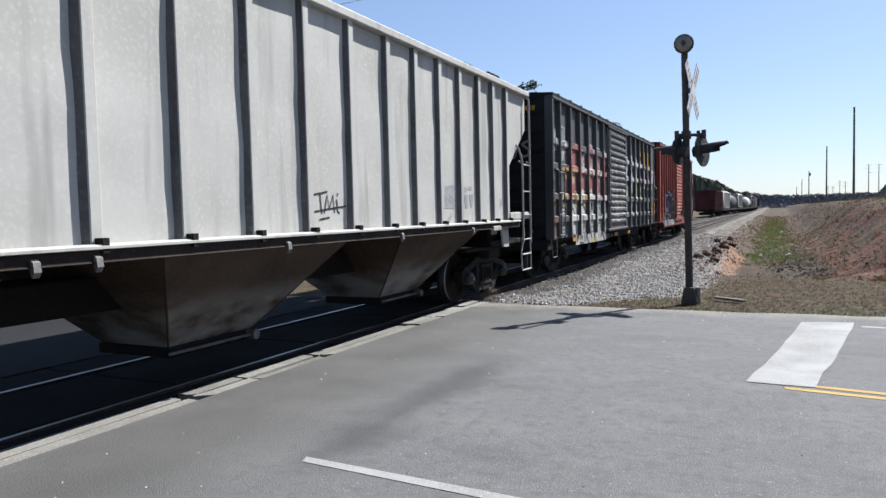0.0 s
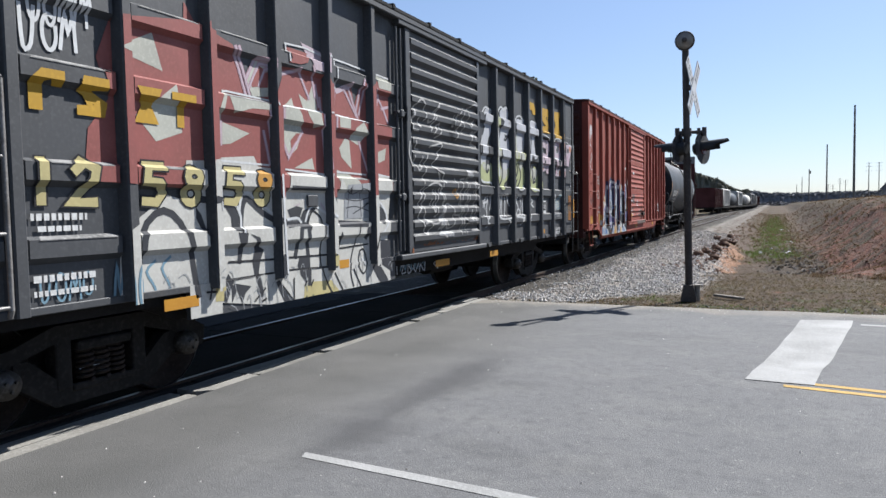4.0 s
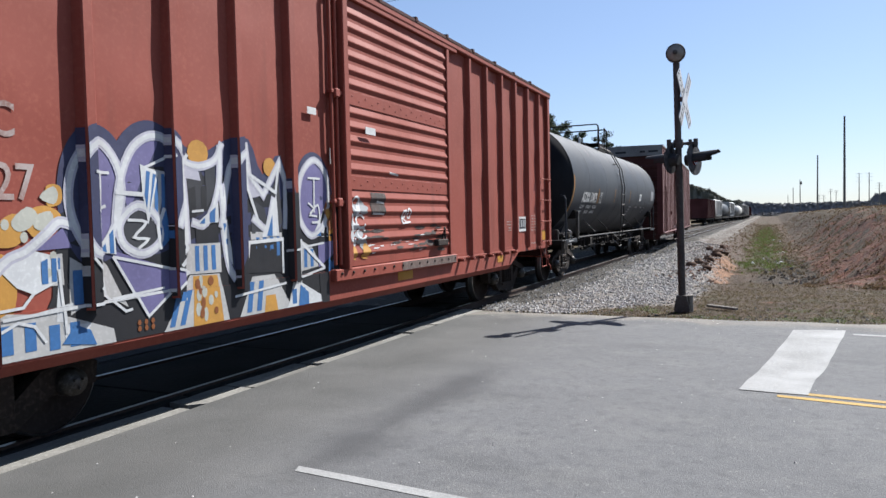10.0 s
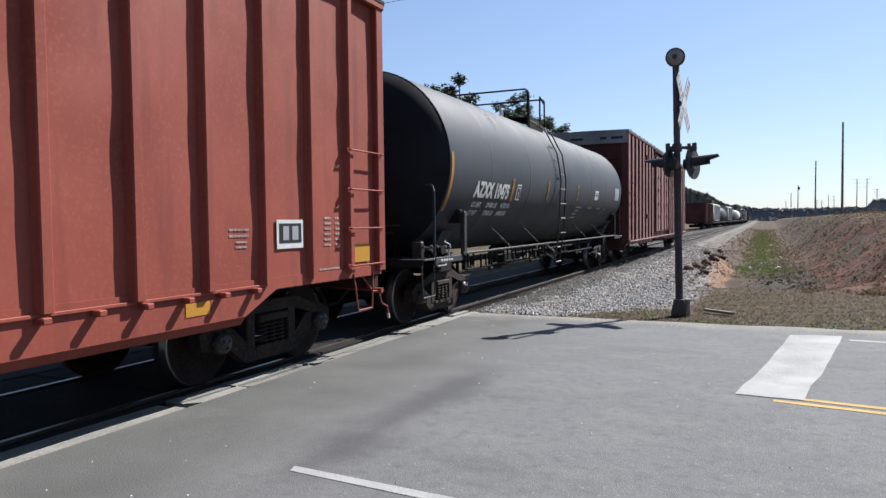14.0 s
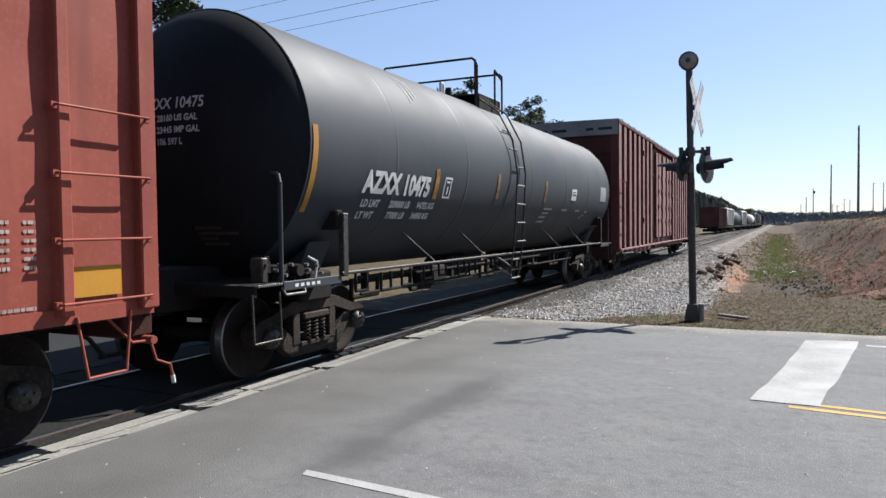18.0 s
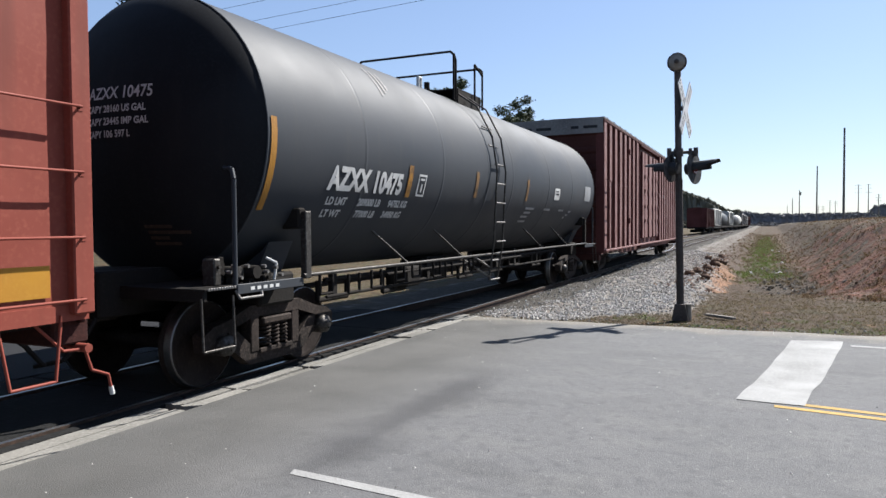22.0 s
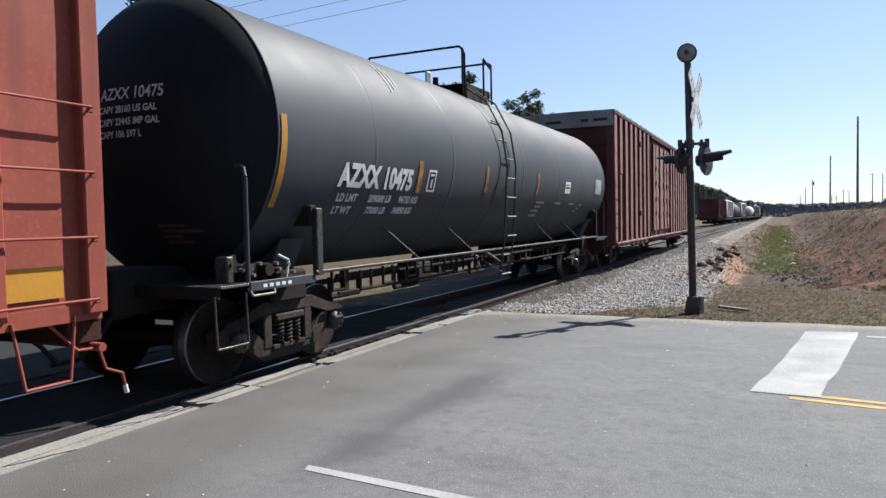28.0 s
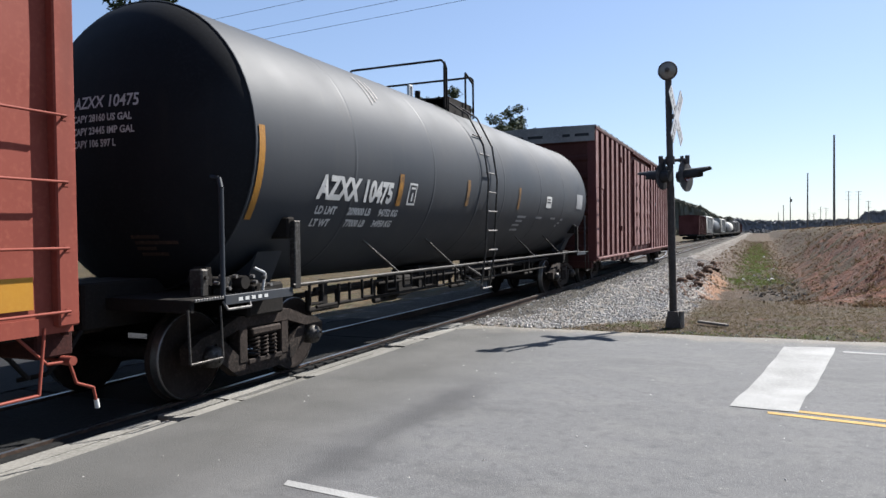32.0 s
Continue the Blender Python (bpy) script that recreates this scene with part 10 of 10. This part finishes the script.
def pine(x, y, h, seed):
    rng = random.Random(seed)
    z0 = height(x, y)
    tr = thing("pine_tree", "tall pine tree with a ragged dark green crown", "tree", "trees beyond the track", m=pose(x, y, z0 - 0.1))
    g, lean = Geo(), rng.uniform(-0.4, 0.4)
    g.tube((0, 0, 0), (lean * 0.5, 0, h * 0.55), 0.24, 8, 0.17).tube((lean * 0.5, 0, h * 0.55), (lean, 0, h * 0.97), 0.17, 8, 0.04)
    trunk = part("trunk", g, M["bark"], tr, "straight tapering brown trunk")
    crown = Geo()
    n = rng.randint(13, 18)
    for k in range(n):
        f = 0.48 + 0.50 * k / n
        a, l = rng.random() * 6.28, (1.05 - f) * h * rng.uniform(0.25, 0.50) + 0.4
        p = (lean * f, 0, h * f)
        q = (p[0] + math.cos(a) * l, math.sin(a) * l, p[2] + l * rng.uniform(0.05, 0.5))
        part("limb", Geo().tube(p, q, 0.06, 5, 0.02), M["bark"], trunk)
        for t in (0.55, 0.85, 1.05):
            leaf_cloud(crown, rng, p[0] + (q[0] - p[0]) * t, p[1] + (q[1] - p[1]) * t, p[2] + (q[2] - p[2]) * t + 0.1, rng.uniform(0.45, 0.95), 80, 0.32)
    leaf_cloud(crown, rng, lean, 0, h * 0.98, 0.7, 70, 0.28)
    part("crown", crown, M["pine"], tr, "ragged crown of dark green needles")


for k, (az, top) in enumerate(((24.3, 12.0), (22.9, 13.6), (21.9, 12.0), (19.3, 12.8), (18.5, 14.4), (17.6, 13.6), (16.4, 13.2), (15.6, 13.8), (14.2, 14.2), (13.1, 13.4), (11.8, 14.6), (10.6, 13.6), (9.4, 14.6), (45.9, 12.0), (44.6, 11.4))):
    xx = -25.5 - 1.5 * (k % 3)
    pine(xx, -xx / math.tan(radians(az)), (top - 1.69) * (-xx / 25.0) + 3.3, 100 + k)


def far_woods():
    rng = random.Random(77)
    azs, els = (-17, -11, -9.2, -7.6, -7.0, -6.6, -2, 0.4, 1.5, 2.2, 2.7, 3.5, 4.5, 5.6, 8.0, 13.0), (0.95, 1.1, 1.15, 1.25, 1.20, 0.68, 0.66, 0.72, 0.95, 0.98, 1.10, 1.68, 2.08, 2.5, 3.2, 4.0)

    def crown_line(deg, d):
        return 1.69 + d * math.tan(radians(float(np.interp(deg, azs, els)))) + 0.8 * noise.noise(Vector((deg * 3.0, 0, 2.0))) + 0.5 * noise.noise(Vector((deg * 11.0, d, 2.0)))

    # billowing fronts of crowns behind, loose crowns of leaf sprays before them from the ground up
    for a, b, dist, count, size, name, material, label in ((-17, 1.6, 560, 2600, 0.0022, "woods", "far_woods", "distant woods along the horizon, tinted bluish grey for haze"), (1.62, 13, 330, 3800, 0.0024, "hill_woods", "woods", "dull green and brown woods on a rise beyond the track")):
        g = Geo()
        for layer in range(3):
            def front(deg, f):
                d = dist + 24 * layer
                r = d + 9 * math.sin(min(1.0, f) * 1.57) + 3.0 * noise.noise(Vector((deg * 7, f * 5, layer * 9.0))) + 1.5 * noise.noise(Vector((deg * 19, f * 11, layer * 5.0)))
                return (-r * math.sin(radians(deg)), r * math.cos(radians(deg)), (crown_line(deg, d) - 0.5 * (2 - layer)) * f - 2 * (1 - f))
            g.grid(front, spread([(a, b, 0.07)]), [0, 0.2, 0.35, 0.5, 0.62, 0.74, 0.85, 0.93, 0.98])
        for k in range(count):
            deg = rng.uniform(a, b)
            f = 1 - rng.random() ** 1.4
            d = dist - 8 + 60 * f
            r = rng.uniform(0.5, 1.1) * d / 400
            leaf_cloud(g, rng, -d * math.sin(radians(deg)), d * math.cos(radians(deg)), max(0.5, (crown_line(deg, d) - r * 0.6) * f), r, 22, size * d)
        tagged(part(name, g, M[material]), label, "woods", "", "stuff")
    g = Geo()
    for k in range(40):
        x, y = rng.uniform(9.0, 30), rng.uniform(92, 130)
        leaf_cloud(g, rng, x, y, height(x, y) + rng.uniform(0.3, 0.9), rng.uniform(0.5, 0.9), 60, 0.13)
    tagged(part("scrub", g, M["woods"]), "bare brown scrub at the foot of the poles", "scrub", "", "stuff")


far_woods()


# ---- cars standing on the siding ----
def siding_x(y):
    """The siding draws back towards the main track in the distance."""
    return SIDING_X + 3.3 * smooth01((y - 95) / 170)


def parked_wheels(car, L):
    for s in (-1, 1):
        part("truck", shared("ptruck", lambda: Geo().box(-1.05, 1.05, -1.1, 1.1, 0.30, 0.75, 0.05).lathe([(0, 0.8), (0.45, 0.8), (0.45, 0.68), (0, 0.68)], (0, -0.89, 0.457), "x", 14).lathe([(0, 0.8), (0.45, 0.8), (0.45, 0.68), (0, 0.68)], (0, 0.89, 0.457), "x", 14).mesh("truck", M["under"])), None, car, m=pose(0, s * (L / 2 - 1.9), 0))
        part("coupler", shared("pcoup", lambda: Geo().box(-0.15, 0.15, -0.5, 0.5, 0.72, 0.98, 0.02).mesh("coupler", M["under"])), None, car, m=pose(0, s * (L / 2 + 0.35), 0))


def parked_car(kind, material, y, L, label):
    car = thing("parked_" + kind, label, "railway car", "cars on the siding", m=pose(siding_x(y + L / 2), y + L / 2, 0, 0, 0, -math.degrees(math.atan2(siding_x(y + L) - siding_x(y), L))))
    h, m = L / 2, M[material]
    parked_wheels(car, L)
    part("underframe", Geo().box(-1.4, 1.4, -h, h, 0.85, 1.12, 0.02), M["under"], car)
    if kind == "tank_car":
        part("shell", Geo().lathe([(0, -h + 0.3), (0.8, -h + 0.4), (1.3, -h + 0.65), (1.45, -h + 0.9), (1.45, h - 0.9), (1.3, h - 0.65), (0.8, h - 0.4), (0, h - 0.3)], (0, 0, 2.55), "y", 24), m, car)
        part("manway", Geo().tube((0, 0, 3.9), (0, 0, 4.35), 0.5, 12), M["under"], car)
    elif kind == "hopper_car":
        part("body", Geo().prism([(-h + 0.2, 3.2), (-h + 0.2, 4.2), (h - 0.2, 4.2), (h - 0.2, 3.2), (h - 2.2, 1.3), (-h + 2.2, 1.3)], "x", -1.5, 1.5), m, car)
        part("roof", Geo().prism([(-1.5, 4.2), (-1.1, 4.42), (1.1, 4.42), (1.5, 4.2)], "y", -h + 0.2, h - 0.2), m, car)
        for k in range(9):
            part("side_post", shared(("ppost", material), lambda: Geo().box(1.5, 1.58, -0.05, 0.05, 1.4, 4.2).mesh("side_post", m)), None, car, m=pose(0, -h + 2.4 + k * (L - 4.8) / 8, 0))
        for s in (-1, 1):
            part("end_ladder", Geo().pipe([(1.45, s * (h - 0.1), 1.1), (1.45, s * (h - 0.1), 4.2)], 0.03, 5).pipe([(1.05, s * (h - 0.1), 1.1), (1.05, s * (h - 0.1), 4.2)], 0.03, 5), M["bright"], car)
    else:
        part("body", Geo().box(-1.5, 1.5, -h + 0.05, h - 0.05, 1.1, 4.15, 0.03), m, car)
        part("roof", Geo().prism([(-1.55, 4.15), (0, 4.28), (1.55, 4.15)], "y", -h, h), m, car)
        for s in (-1, 1):
            part("corner_post", Geo().box(1.42, 1.58, min(s * h, s * (h - 0.15)), max(s * h, s * (h - 0.15)), 1.0, 4.2), m, car)
        for k in range(12):
            part("side_post", shared(("bpost", material), lambda: Geo().box(1.5, 1.57, -0.05, 0.05, 1.1, 4.12).mesh("side_post", m)), None, car, m=pose(0, -h + 0.9 + k * (L - 1.8) / 11, 0))
    return car


yy = 119.6
for kind, material, L, label in (("boxcar", "maroon", 14.0, "maroon boxcar standing on the siding"), ("hopper_car", "hopper", 16.5, "pale covered hopper standing on the siding"), ("tank_car", "tank", 16.5, "black tank car standing on the siding"),
                                 ("hopper_car", "hopper", 16.5, "pale covered hopper standing on the siding"), ("tank_car", "tank", 15.0, "black tank car standing on the siding"), ("tank_car", "hopper", 16.0, "white tank car standing on the siding"),
                                 ("hopper_car", "maroon_roof", 17.0, "grey covered hopper standing on the siding"), ("hopper_car", "maroon_roof", 17.0, "grey covered hopper standing on the siding"), ("hopper_car", "hopper", 17.0, "pale covered hopper standing on the siding"),
                                 ("boxcar", "maroon", 16.0, "maroon boxcar standing on the siding"), ("boxcar", "red_end", 16.0, "brown boxcar standing on the siding"), ("boxcar", "maroon", 16.0, "maroon boxcar standing on the siding")):
    parked_car(kind, material, yy, L, label)
    yy += L + 1.3


# ---- how the train moves ----
# slack running in at the couplers as the train comes to rest, then a last slow settling
SLACK_FRONT = [(0, 0), (12, 0), (13, 0.05), (14, 0.08), (16.5, 0.10), (17, 0.10), (17.5, 0.07), (18, 0.06), (25, 0.06), (28, 0.05), (29, 0.04), (30, 0.03), (31, 0.02), (32, 0.0)]
SLACK_BACK = [(0, 0), (13, 0), (14, 0.03), (16.5, 0.06), (17, 0.0), (17.5, -0.035), (18, -0.075), (19, -0.10), (20, -0.115), (25, -0.12), (28, -0.11), (29, -0.14), (30, -0.15), (31, -0.165), (32, -0.19)]


def car_pose(c, run):
    y = c + run
    a, b = y - 6.0, y + 6.0
    xa, xb = line_x(a), line_x(b)
    return pose((xa + xb) / 2, y, 0, 0, 0, math.degrees(math.atan2(-(xb - xa), b - a)))


def slack(table, t):
    return float(np.interp(t, [a for a, _ in table], [b for _, b in table]))


def motions():
    ts = sorted({t for t, _ in RUN} | {25.0, 28.0, 29.0, 30.0, 31.0})
    rs = np.interp(ts, [t for t, _ in RUN], [r for _, r in RUN])
    for k, (car, c) in enumerate(TRAIN):
        table = SLACK_FRONT if k < 3 else SLACK_BACK
        walk(car, [(t, car_pose(c, float(r) + slack(table, t))) for t, r in zip(ts, rs)])
    # smooth speed between the rows for the wheels
    fine = [round(0.2 * k, 1) for k in range(103)] + [32.0]
    turn = np.interp(fine, ts, rs)
    for ax, y in WHEELS:
        walk(ax, [(t, pose(0, y, WHEEL_R, math.degrees(float(r) / WHEEL_R) % 360)) for t, r in zip(fine, turn)])


motions()
